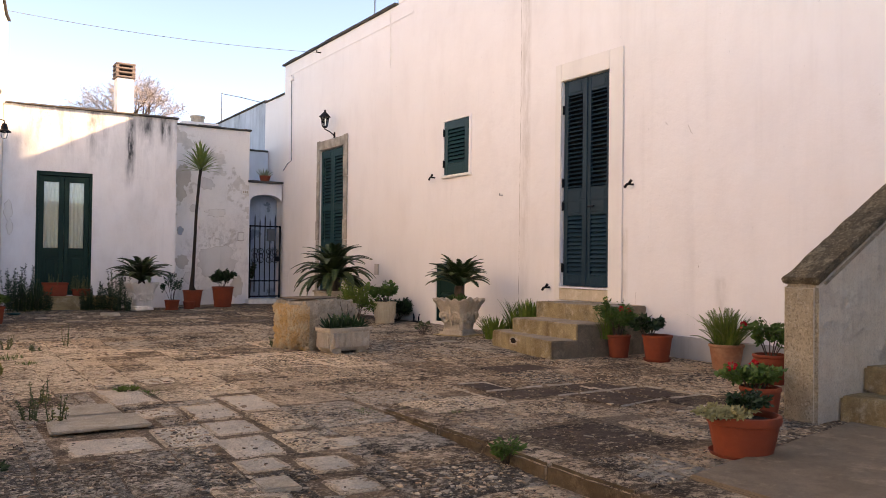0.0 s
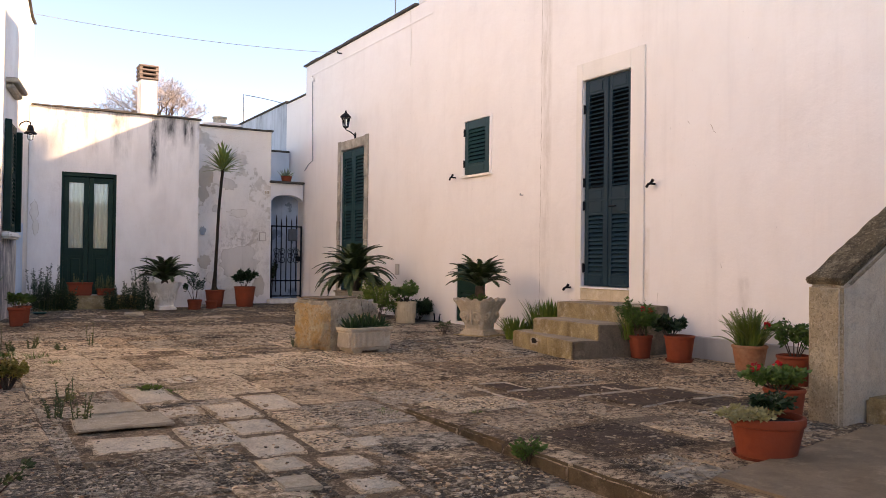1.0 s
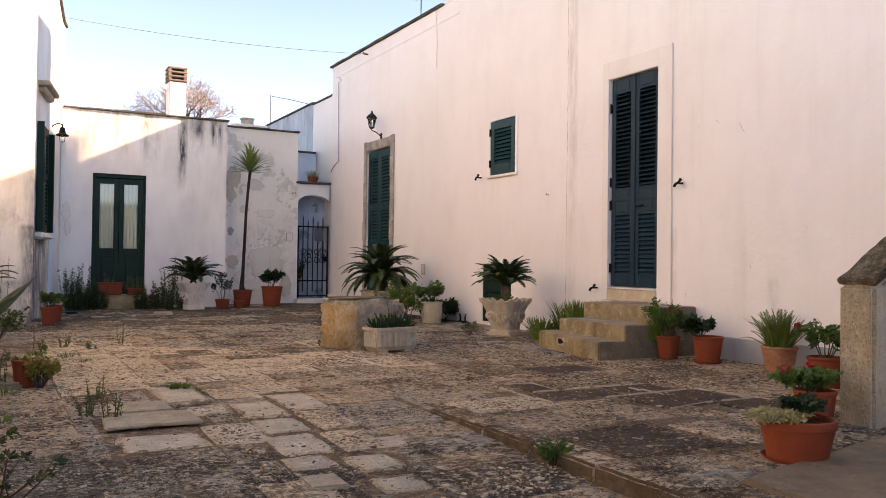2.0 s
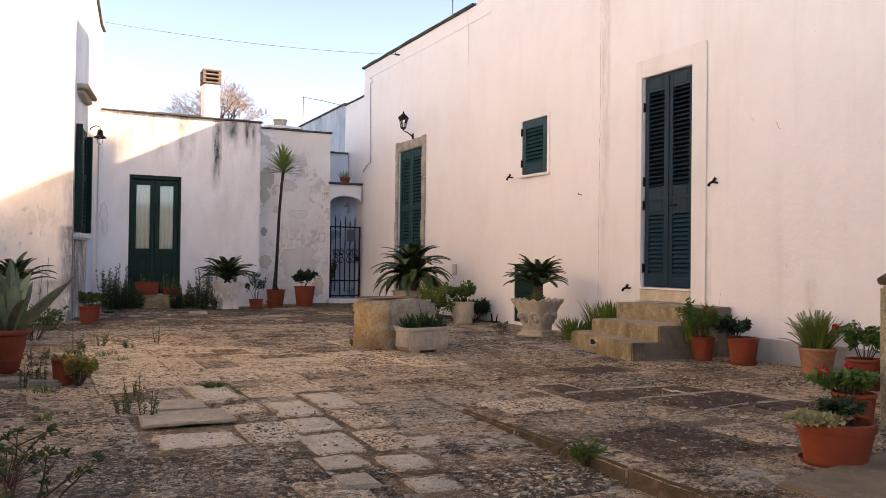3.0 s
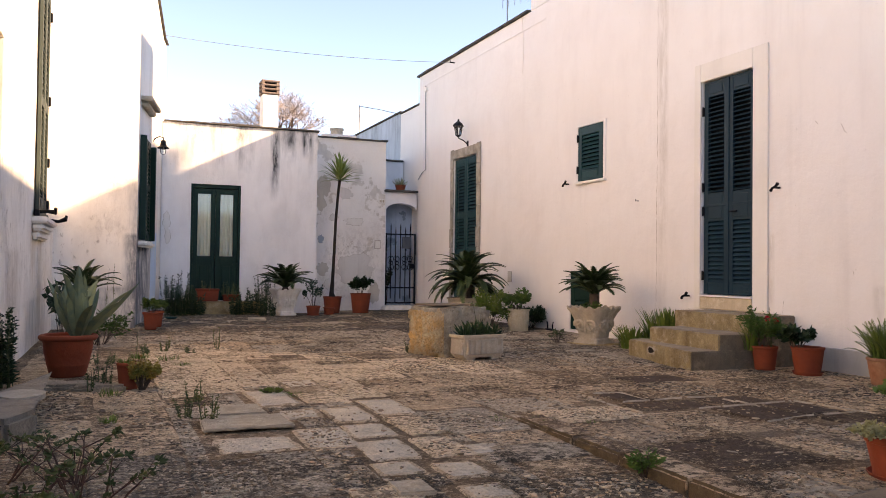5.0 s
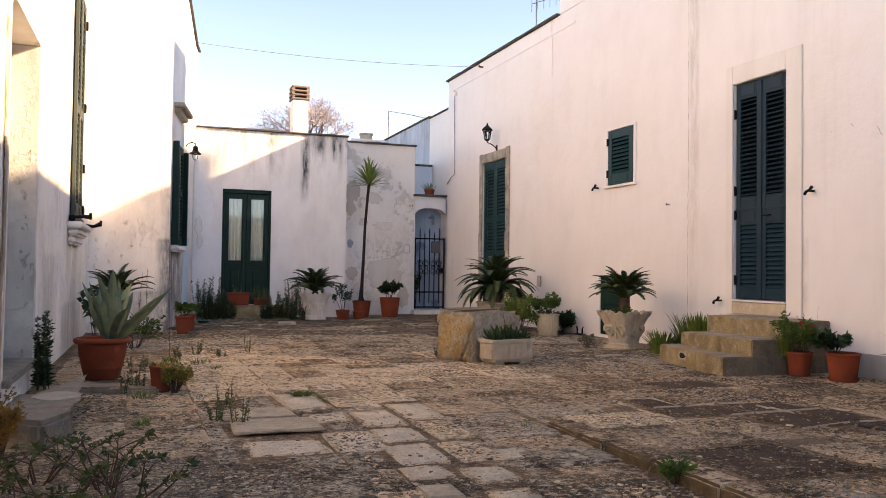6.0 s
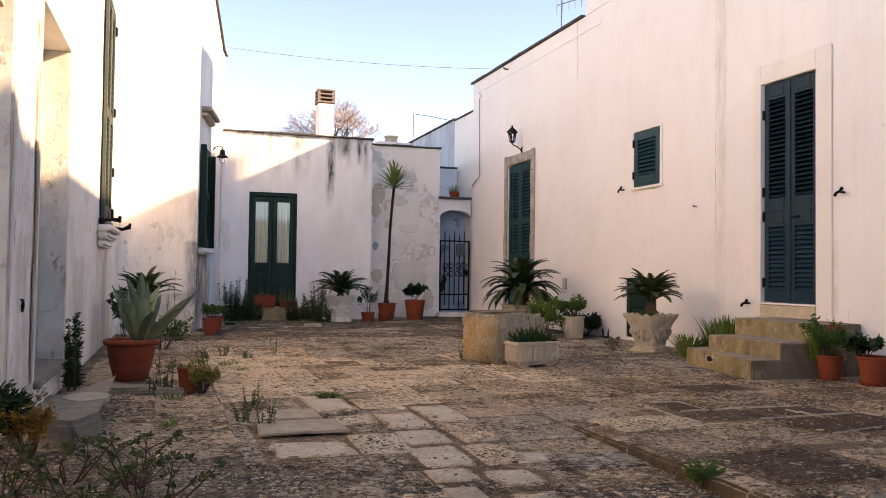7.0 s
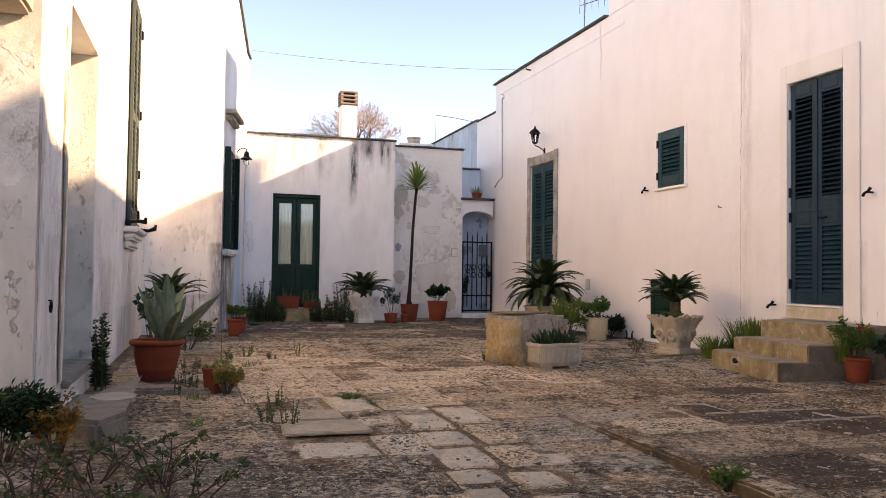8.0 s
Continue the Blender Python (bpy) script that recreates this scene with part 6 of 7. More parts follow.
bush("dark_plant", pose(3.70, 2.86, 0.20), 0.14, 0.13, 0.15, 800, DARKLEAF, "dark bushy succulent in the large terracotta pot", leaf_len=0.035, leaf_w=0.02, seed=20)

# grass beside the steps
blades("grass_clump", G(6.28, 8.80), 170, 0.38, 0.15, GRASS, "tall green grass clump growing beside the steps", "grass", width=0.010, lean=0.7, seed=21, group="grass clumps")
blades("grass_clump", G(6.62, 8.50), 330, 0.66, 0.26, GRASS, "tall dense green grass clump growing beside the steps", "grass", width=0.012, lean=0.42, seed=22, group="grass clumps")
weed("weed", G(6.72, 9.15), 0.16, 5, 10, DARKLEAF, "small dark weed at the wall foot", seed=24)

# urn with cycad
urn_square("stone_urn", G(6.13, 9.45, 24) @ pose(0, 0, 0.0), 0.54, 0.50, "flared square cast stone urn with scroll relief", CASTSTONE)
solid("urn_slab", rough_block([(-0.27, -0.27), (0.27, -0.27), (0.27, 0.27), (-0.27, 0.27)], -0.04, 0.010, 0.006, 0.1, seed=61), STEPSTONE, "flat stone slab under the urn", "slab", kind="", at=G(6.13, 9.45, 15), smooth=True)
cycad(pose(6.13, 9.45, 0.47), 0.55, 62, "dark green cycad with stiff feathery fronds in a stone urn", trunk=0.20, seed=25, spread=(28, 84), arch=0.35, width=0.13)
bush("leafy_plant", pose(6.02, 9.35, 0.455), 0.15, 0.12, 0.12, 130, LEAF, "small green weeds at the foot of the cycad", leaf_len=0.05, leaf_w=0.03, seed=26)
bush("leafy_plant", G(5.72, 9.72), 0.14, 0.12, 0.20, 60, WEED, "straggly weed growing beside the stone urn", "weed", leaf_len=0.05, leaf_w=0.025, seed=27)

# well corner
TROUGH = G(3.835, 8.24, 12)
pot_square("trough_planter", TROUGH, 0.56, 0.26, 0.27, "fluted pale cast stone trough planter beside the tuff block", CASTSTONE, flutes=30, feet=0.03)
for k, (x, s) in enumerate(((-0.18, 0.18), (-0.05, 0.23), (0.09, 0.22), (0.20, 0.16))):
    a = agave(TROUGH @ pose(x, 0.0, 0.26), s, 16, "small spiky green aloe in a stone trough", seed=30 + k, width=0.016, category="aloe", pitch=(15, 80))
    for c in a.children:
        c.data.materials[0] = DARKLEAF
weed("flower_stalk", TROUGH @ pose(0.06, 0.03, 0.26), 0.40, 2, 14, simple("dry_stalk", (0.16, 0.07, 0.05), 0.8), "dry reddish aloe flower stalk in the trough", spread=0.05, seed=36, leaf_len=0.025)
pot_round("cycad_pot", G(5.86, 13.05), 0.36, 0.50, "wide grey stone pot behind the tuff block", CASTSTONE, group="")
cycad(pose(5.86, 13.05, 0.48), 0.80, 76, "large dark green cycad with arching fronds in a stone pot", trunk=0.24, seed=37, spread=(-8, 90), trunk_r=0.12, arch=0.75, width=0.12)
bush("leafy_plant", G(5.75, 11.95), 0.44, 0.36, 0.72, 1900, GRASS, "loose yellow-green shrub behind the tuff block", leaf_len=0.055, leaf_w=0.026, seed=38, stems=16)
rp = pot_round("round_planter", G(6.26, 11.88), 0.190, 0.35, "round fluted cream cast stone planter with a green shrub", CREAMSTONE, base=0.80, group="")
fl = mesh_of(boxed(-0.007, 0.007, -0.007, 0.007, 0.09, 0.30, 0.004), CREAMSTONE)
for k in range(26):
    a = 2 * math.pi * k / 26
    part("flute", fl, CREAMSTONE, rp, at=pose(0.168 * math.cos(a), 0.168 * math.sin(a), 0, 0, 0, math.degrees(a)))
bush("leafy_plant", pose(6.24, 11.88, 0.32), 0.28, 0.26, 0.38, 800, FERN, "green leafy plant in a round stone planter", leaf_len=0.06, leaf_w=0.045, seed=39)
bush("low_shrub", G(6.68, 12.30), 0.42, 0.42, 0.44, 3200, DARKLEAF, "low dense dark green shrub at the wall foot", leaf_len=0.06, leaf_w=0.03, seed=40, stems=20)

# --- along the low house
urn_square("stone_urn", G(3.40, 16.62, 12), 0.50, 0.54, "flared square white stone urn with relief", WHITESTONE)
cycad(pose(3.40, 16.62, 0.50), 0.72, 44, "dark green cycad with spreading fronds in a white urn", trunk=0.06, seed=41, spread=(26, 78), arch=0.35, width=0.13)
pot_round("flower_pot", G(3.98, 16.60), 0.15, 0.20, "small terracotta pot with a thin rose bush", saucer=True)
bush("rose_bush", pose(3.98, 16.60, 0.17), 0.24, 0.20, 0.62, 300, DARKLEAF, "thin dark-leaved rose bush in a small pot", leaf_len=0.055, leaf_w=0.035, seed=42, stems=6, base_h=0.35)
pot_round("flower_pot", G(4.38, 16.85), 0.125, 0.16, "small terracotta pot with saucer on the paving", saucer=True)
pot_round("yucca_pot", G(4.62, 17.50), 0.21, 0.36, "dark brown pot of a tall yucca", TERRA)
yucca = thing("yucca", pose(4.62, 17.50, 0.33), "tall thin yucca with a spiky green crown", "yucca")
ypts = [(0, 0, -0.03), (-0.02, 0, 0.10), (0.0, 0, 0.4), (0.025, 0, 1.0), (0.05, 0, 1.7), (0.10, 0, 2.35), (0.13, 0, 2.62)]
part("trunk", tube(bmesh.new(), ypts, [0.085, 0.05, 0.036, 0.032, 0.030, 0.030, 0.034], 10), simple("dark_yucca_bark", (0.055, 0.04, 0.03), 0.9, 0.5, 40, grain=0.006), yucca, "thin dark ringed trunk", smooth=True)
random.seed(43)
yl = bmesh.new()
strip(yl, [(0, 0, 0), (0.2, 0, 0.03), (0.38, 0, 0.035), (0.50, 0, 0.0)], [0.014, 0.026, 0.018, 0.001], (0, 1, 0), fold=0.30)
ylm = mesh_of(yl, leaf_material("yucca_leaf", (0.10, 0.19, 0.05), (0.22, 0.27, 0.07), 0.45))
for k in range(72):
    s = (k + 0.5) / 72
    part("leaf", ylm, GRASS, yucca, at=pose(0.13, 0, 2.56 + 0.14 * s, 0, 0, k * 137.5) @ pose(0, 0, 0, 0, 4 - 90 * s, 0) @ Matrix.Scale(random.uniform(0.85, 1.12), 4))
pot_round("flower_pot", G(5.22, 17.35), 0.235, 0.43, "tall terracotta pot with a dark leafy shrub")
bush("dark_plant", pose(5.20, 17.35, 0.40), 0.30, 0.26, 0.42, 620, DARKLEAF, "dark glossy shrub in a tall terracotta pot", leaf_len=0.09, leaf_w=0.05, seed=44)
pot_square("window_box", pose(1.95, 17.38, 0.262), 0.44, 0.18, 0.25, "rectangular terracotta box planter on the door step", group="terracotta boxes")
weed("weed", pose(1.95, 17.38, 0.50), 0.22, 8, 5, WEED, "thin dry weeds in a box planter", spread=0.14, seed=45)
pot_square("window_box", pose(2.42, 17.36, 0.262), 0.32, 0.16, 0.13, "low terracotta box planter on the door step", group="terracotta boxes")
weed("weed", pose(2.40, 17.34, 0.38), 0.34, 16, 22, WEED, "feathery green weeds on the door step", spread=0.18, seed=46, leaf_len=0.07, leaf_w=0.008)
for k, (x, y, h, n) in enumerate(((1.22, 17.15, 1.00, 5), (1.34, 16.95, 1.42, 2), (1.44, 17.00, 1.00, 6), (1.50, 17.05, 0.62, 12), (1.14, 16.75, 0.80, 7), (1.72, 16.98, 0.50, 12), (1.36, 16.85, 0.60, 12))):
    weed("tall_weed", G(x, y), h, n + (4 if n > 2 else 0), 60, DARKLEAF, "tall dark leafy weeds beside the green door", spread=0.15, leaf_len=0.075, leaf_w=0.018, seed=50 + k, group="tall weeds")
for k, (x, y, h, n) in enumerate(((2.62, 16.95, 0.45, 9), (2.86, 17.05, 0.50, 10), (3.02, 16.95, 0.78, 8), (2.45, 16.90, 0.35, 8), (3.10, 17.2, 0.95, 3), (3.02, 16.40, 0.32, 7))):
    weed("tall_weed", G(x, y), h * 1.15, n + 5, 56, DARKLEAF, "dark green weeds growing along the house foot", spread=0.16, leaf_len=0.065, leaf_w=0.016, seed=60 + k, group="tall weeds")
bush("dark_plant", pose(6.27, 18.76, 0.02), 0.16, 0.12, 1.1, 200, DARKLEAF, "dark shrub growing behind the iron gate", leaf_len=0.08, leaf_w=0.06, seed=70, base_h=0.4)
pot_round("flower_pot", pose(6.52, 18.50, 2.85), 0.135, 0.135, "small terracotta bowl on the gate ledge", rim=0.025)
agave(pose(6.52, 18.50, 2.96), 0.26, 14, "small grey-green agave in a bowl on the ledge", seed=71, width=0.018)

# --- along the side house
bowl = thing("agave_bowl", G(-0.29, 7.98), "large terracotta bowl with a rolled rim, holding a grey-green agave", "flower pot", "terracotta pots")
part("body", lathe(bmesh.new(), [(0.135, 0.0), (0.147, 0.010), (0.170, 0.10), (0.173, 0.104), (0.174, 0.112), (0.192, 0.20), (0.196, 0.204), (0.206, 0.30), (0.210, 0.322), (0.209, 0.335)], 44), TERRA, bowl, smooth=True)
part("rim", lathe(bmesh.new(), [(0.203, 0.318), (0.230, 0.324), (0.243, 0.338), (0.245, 0.354), (0.238, 0.368), (0.224, 0.374), (0.210, 0.366), (0.203, 0.345)], 44), TERRA, bowl, smooth=True)
part("soil", lathe(bmesh.new(), [(0.207, 0.325), (0.17, 0.335), (0.10, 0.345), (0.01, 0.348)], 28), SOIL_AND_HOLLOW, bowl, "dark potting soil", smooth=True)
agave(pose(-0.205, 7.98, 0.33), 0.70, 24, "large grey-green agave with toothed pointed leaves in a bowl", seed=72, width=0.066, pitch=(46, 92), bends=(0.25, 0.75, -0.35))
pot_round("flower_pot", G(0.19, 7.05), 0.095, 0.215, "small terracotta pot with trailing yellowish sedum")
bush("sedum", pose(0.29, 6.93, 0.02), 0.135, 0.12, 0.24, 3200, SEDUM, "trailing yellow-orange sedum hanging from a small pot", "sedum", leaf_len=0.024, leaf_w=0.022, seed=73, stems=18)
blades("succulent", pose(0.16, 7.05, 0.19), 40, 0.11, 0.05, GRASS, "small green spiky succulent in a pot", "succulent", width=0.005, seed=74)
pot_stones = ((-0.02, 7.05, 0.20, 0.12, 0.05), (0.22, 6.90, 0.20, 0.10, 0.045), (-0.28, 7.2, 0.16, 0.12, 0.05))
for k, (x, y, a, b, h) in enumerate(pot_stones):
    solid("edging_stone", rough_block([(-a, -b), (a, -b), (a, b), (-a, b)], -0.05, h, 0.02, 0.06, seed=80 + k, bevel=0.02), EDGESTONE, "rough grey edging stone on the paving", "stone", kind="", at=G(x, y, random.uniform(-12, 12)) @ pose(0, 0, -0.045 if k == 1 else 0.0), smooth=True, group="edging stones")
solid("plant_saucer", lathe(bmesh.new(), [(0.085, 0.0), (0.118, 0.028), (0.122, 0.030), (0.114, 0.026), (0.08, 0.010), (0.01, 0.010)], 28), simple("teal_plastic", (0.02, 0.10, 0.095), 0.5, 0.2, 10, grain=0), "empty teal plastic plant saucer on the paving", "saucer", kind="", smooth=True, at=G(1.15, 15.93) @ pose(0, 0, 0.004))
for k, (x, y, a, b) in enumerate(((2.62, 15.35, 0.16, 0.30), (5.45, 8.70, 0.18, 0.08))):
    solid("loose_slab", rough_block([(-a, -b), (a, -b), (a, b), (-a, b)], -0.03, 0.030 - 0.018 * k, 0.006, 0.07, seed=95 + k, bevel=0.012), COVER, "small flat pale stone slab lying on the paving", "slab", kind="", at=G(x, y, 14 * k - 8), smooth=True, group="loose slabs")
pot_square("square_pot", G(0.66, 13.35), 0.21, 0.21, 0.26, "square terracotta pot with bright green basil", group="square pots", flare=0.78)
bush("basil", pose(0.66, 13.35, 0.26), 0.22, 0.20, 0.22, 300, LEAF, "bright green bushy herb in a square pot", "herb", leaf_len=0.06, leaf_w=0.045, seed=81)
pot_square("square_pot", G(0.77, 13.95), 0.21, 0.21, 0.25, "square terracotta pot with green leaves", group="square pots", flare=0.78)
bush("basil", pose(0.77, 13.95, 0.24), 0.20, 0.18, 0.20, 240, LEAF, "bright green bushy herb in a square pot", "herb", leaf_len=0.06, leaf_w=0.045, seed=82)
pot_round("cycad_pot", G(-0.30, 11.6), 0.22, 0.52, "white stone pot behind the agave bowl", WHITESTONE, group="")
cycad(pose(-0.26, 11.6, ground_z(-0.26, 11.6) + 0.50), 0.56, 26, "dark green cycad in a white pot behind the agave", trunk=0.12, seed=83, spread=(28, 84), arch=0.3, width=0.13)
bush("low_shrub", G(-0.05, 11.0), 0.40, 0.36, 0.42, 520, LEAF, "loose green shrub behind the agave bowl", leaf_len=0.06, leaf_w=0.03, seed=84, stems=12)
bush("low_shrub", G(-0.45, 10.6), 0.24, 0.24, 0.85, 190, DARKLEAF, "dark broad-leaved shrub against the side house", leaf_len=0.13, leaf_w=0.07, seed=85, stems=8)
weed("tall_weed", G(-0.705, 7.42), 0.72, 10, 120, DARKLEAF, "dense tall weed growing at the doorway threshold", spread=0.065, leaf_len=0.065, seed=86, leaf_w=0.014, lean=0.06)
weed("tall_weed", G(-0.02, 12.6), 1.05, 3, 24, WEED, "thin tall weed stalks near the cross wall", spread=0.1, seed=87, leaf_len=0.04)
bush("euphorbia", G(-0.92, 4.70), 0.30, 0.26, 0.46, 3200, DARKLEAF, "dark bushy plant at the corner of the side house", leaf_len=0.05, leaf_w=0.016, seed=88, stems=14)
bush("dry_shrub", G(-0.66, 4.72), 0.15, 0.15, 0.36, 1500, ORANGE, "dry orange-brown bush beside the grey step", leaf_len=0.03, leaf_w=0.014, seed=89, stems=12)
for k, (x, y, r, h) in enumerate(((-0.42, 4.20, 0.30, 0.20), (-0.12, 4.05, 0.32, 0.24), (-0.02, 3.5, 0.30, 0.24), (-0.32, 3.45, 0.32, 0.26), (-0.62, 3.7, 0.32, 0.30), (-0.16, 3.0, 0.28, 0.24), (-0.62, 3.0, 0.30, 0.26))):
    bush("yard_weed", G(x, y), r, r * 0.9, h * 1.15, 150, YARDWEED, "straggling dark weeds growing through the paving", "weed", leaf_len=0.036, leaf_w=0.018, stems=7, seed=90 + k, base_h=0.78, gap=0.12, stem_mat=REDSTEM, group="straggling weeds")

# thin stalks and tufts beside the pale lane
weed("dry_stalk", G(0.36, 9.75), 0.50, 1, 16, WEED, "thin dry stalk standing beside the pale lane", spread=0.02, leaf_len=0.02, seed=301, leaf_w=0.008, lean=0.05)
for k, (x, y, h, n) in enumerate(((0.64, 9.96, 0.20, 8), (0.45, 9.76, 0.14, 8), (1.28, 10.18, 0.30, 4), (0.93, 9.74, 0.12, 6), (0.63, 6.22, 0.20, 6), (0.50, 5.62, 0.20, 6), (0.62, 5.37, 0.24, 6))):
    weed("lane_weed", G(x, y), h, n, 18, (DRYWEED, WEED)[k % 2], "small leafy weed growing in a lane joint", spread=0.05, leaf_len=0.036, seed=310 + k, leaf_w=0.013, lean=0.4, group="joint weeds")
for k, (x, y) in enumerate(((-0.08, 6.97), (0.04, 7.10), (-0.02, 7.28))):
    weed("dark_weed", G(x, y), 0.26, 4, 14, YARDWEED, "dark upright weed beside the small pot", spread=0.05, leaf_len=0.036, seed=340 + k, leaf_w=0.014, lean=0.2, group="joint weeds")
bush("lane_tuft", pose(1.23, 6.46, 0.0), 0.10, 0.045, 0.05, 260, GRASS, "flat green tuft in a slab joint", "weed", leaf_len=0.024, leaf_w=0.010, seed=330, stems=10, group="joint weeds")

# weeds in the joints
bush("kerb_tuft", pose(2.57, 3.48, -0.045), 0.072, 0.07, 0.14, 420, FERN, "small bright green leafy tuft at the kerb", "weed", leaf_len=0.035, leaf_w=0.014, seed=119, stems=12, group="joint weeds")
tufts = [(2.70, 4.75, 0.06, 26, 0.07), (2.45, 4.90, 0.05, 20, 0.07), (2.95, 4.55, 0.05, 22, 0.06), (0.36, 9.3, 0.10, 26, 0.10), (0.62, 9.1, 0.09, 18, 0.12),
         (1.35, 6.35, 0.04, 36, 0.12), (0.75, 8.6, 0.06, 20, 0.1), (0.05, 6.75, 0.10, 14, 0.1), (0.05, 5.6, 0.07, 20, 0.06), (2.7, 5.6, 0.03, 20, 0.08), (0.0, 8.9, 0.12, 24, 0.16), (0.3, 8.2, 0.08, 18, 0.12), (3.35, 9.1, 0.14, 18, 0.05), (1.9, 7.4, 0.03, 24, 0.1)]
for k, (x, y, h, n, r) in enumerate(tufts):
    if h > 0.11:
        weed("joint_weed", G(x, y), h * 1.15, n // 3 + 3, 14, YARDWEED if k % 2 else WEED, "small green weed in a paving joint", spread=r * 0.8, leaf_len=0.036, seed=120 + k, group="joint weeds", leaf_w=0.012, lean=0.3)
    else:
        blades("joint_grass", G(x, y), n * 3, h, r, GRASS, "small grass tuft in a paving joint", "grass", width=0.0035, lean=0.8, seed=140 + k, group="joint weeds")

# bare tree beyond the roofs
def bare_tree(at, label, seed):
    random.seed(seed)
    t = thing("bare_tree", at, label, "tree")
    bt, bw = bmesh.new(), bmesh.new()

    def grow(p, d, length, r, depth):
        q = p + d * length
        tube(bw if depth < 4 else bt, [p, p.lerp(q, 0.5) + Vector((random.gauss(0, 0.05), random.gauss(0, 0.05), 0)) * length, q], [r, r * 0.85, r * 0.7], 3 if depth < 4 else 6)
        if depth == 0:
            return
        for _ in range(3):
            e = (d + Vector((random.gauss(0, 0.48), random.gauss(0, 0.48), random.gauss(0.06, 0.30)))).normalized()
            grow(q.lerp(p, random.uniform(0, 0.45)), e, length * random.uniform(0.66, 0.86), max(0.0052, r * 0.58), depth - 1)
    tube(bt, [(0, 0, -0.2), (0.1, 0, 3.2), (0.05, 0.1, 7.3)], [0.30, 0.24, 0.19], 9)
    for k in range(7):
        a = 2 * math.pi * k / 7
        grow(Vector((0.05, 0.1, 7.2)), Vector((math.cos(a) * 0.85, math.sin(a) * 0.85, random.uniform(0.35, 1.1))).normalized(), 1.0, 0.06, 6)
    part("trunk", bt, BARK, t)
    tagged(part("twig_crown", bw, TWIG, t, "fine pale winter twigs"), kind="stuff")
    return t


bare_tree(pose(7.75, 40.0, -0.15), "bare pale winter tree behind the roofs", 7)


# ---------------------------------------------------------------- paving stones
random.seed(77)


def slab_mesh(mat, k):
    """A worn slab, 1 x 1, with an uneven outline, rounded arris and a slightly dished top."""
    random.seed(200 + k)
    bm = bmesh.new()
    outline = []
    for ex, ey, dx, dy in ((-0.5, -0.5, 1, 0), (0.5, -0.5, 0, 1), (0.5, 0.5, -1, 0), (-0.5, 0.5, 0, -1)):
        for s in (0.06, 0.35, 0.65, 0.94):
            outline.append((ex + dx * s + random.uniform(-0.035, 0.03), ey + dy * s + random.uniform(-0.035, 0.03)))
    lo = [bm.verts.new((x, y, -0.05)) for x, y in outline]
    mid = [bm.verts.new((x, y, -0.006 + random.uniform(-0.003, 0.002))) for x, y in outline]
    top = [bm.verts.new((x * 0.955, y * 0.955, random.uniform(-0.002, 0.002))) for x, y in outline]
    n = len(outline)
    for a, b in ((lo, mid), (mid, top)):
        for i in range(n):
            bm.faces.new((a[i], a[(i + 1) % n], b[(i + 1) % n], b[i]))
    c = bm.verts.new((random.uniform(-0.15, 0.15), random.uniform(-0.15, 0.15), random.uniform(-0.006, 0.003)))
    for i in range(n):
        bm.faces.new((top[i], top[(i + 1) % n], c))
    return mesh_of(bm, mat, True)


PAVE_KINDS = [slab_mesh(PAVE, k) for k in range(10)]
LANE_KINDS = [slab_mesh(LANE, 20 + k) for k in range(8)]
FAR_KINDS = [slab_mesh(FARPAVE, 70 + k) for k in range(6)]
FLAT_KINDS = [slab_mesh(FLAT, 40 + k) for k in range(8)]
GREY_KINDS = [slab_mesh(GREYPAVE, 80 + k) for k in range(8)]
DARK_KINDS = [slab_mesh(DARKSLAB, 60 + k) for k in range(6)]
random.seed(78)


def stone_kind(x, y):
    """Which worn state a paving stone has: smooth pale, smooth dark, tan, grey or flaking."""
    r = random.random()
    if x < 1.15 and y < 4.5:
        return "grey" if r < 0.8 else "pave"
    if 2.1 < x < KERB_X and y < 5.6:
        return "grey" if r < 0.55 else "pave"
    if y + 1.3 * noise.noise(Vector((x * 0.6, y * 0.6, 9.0))) > 12.4:
        return "far" if r < 0.8 else "grey"
    if 0.35 < x < 1.45 and 6.6 < y < 10.6:
        return "lane"
    if 1.2 < x < 2.1 and 3.0 < y < 7.6:
        return "flat" if r < 0.55 else "lane"
    if 1.4 < x < 3.6 and 6.5 < y < 9.6:
        return "lane" if r < 0.45 else "pave"
    if y + 1.6 * noise.noise(Vector((x * 0.7, y * 0.7, 4.0))) > (10.2 if x < 2.6 else 7.8):
        return "grey"
    if x > KERB_X and r < 0.14:
        return "dark"
    return "pave" if r < 0.88 else "grey"


# slabs that stand out singly: (x0, x1, y0, y1, kind)
lane_slabs = ((0.68, 0.985, 5.52, 6.02, "flat"), (1.02, 1.355, 5.84, 6.66, "flat"), (0.58, 1.04, 4.50, 4.86, "flat"), (1.30, 1.54, 3.90, 4.13, "flat"),
              (1.33, 1.64, 4.17, 4.61, "flat"), (1.39, 1.68, 4.68, 5.04, "flat"), (1.40, 1.70, 5.10, 5.68, "flat"), (1.58, 1.83, 3.40, 3.64, "flat"), (1.60, 1.86, 3.75, 4.04, "flat"),
              (1.67, 1.95, 4.16, 4.60, "lane"), (1.93, 2.14, 4.15, 4.38, "flat"), (1.72, 1.98, 4.68, 5.20, "lane"), (1.98, 2.56, 4.62, 5.35, "grey"), (1.74, 2.04, 5.28, 5.95, "flat"))
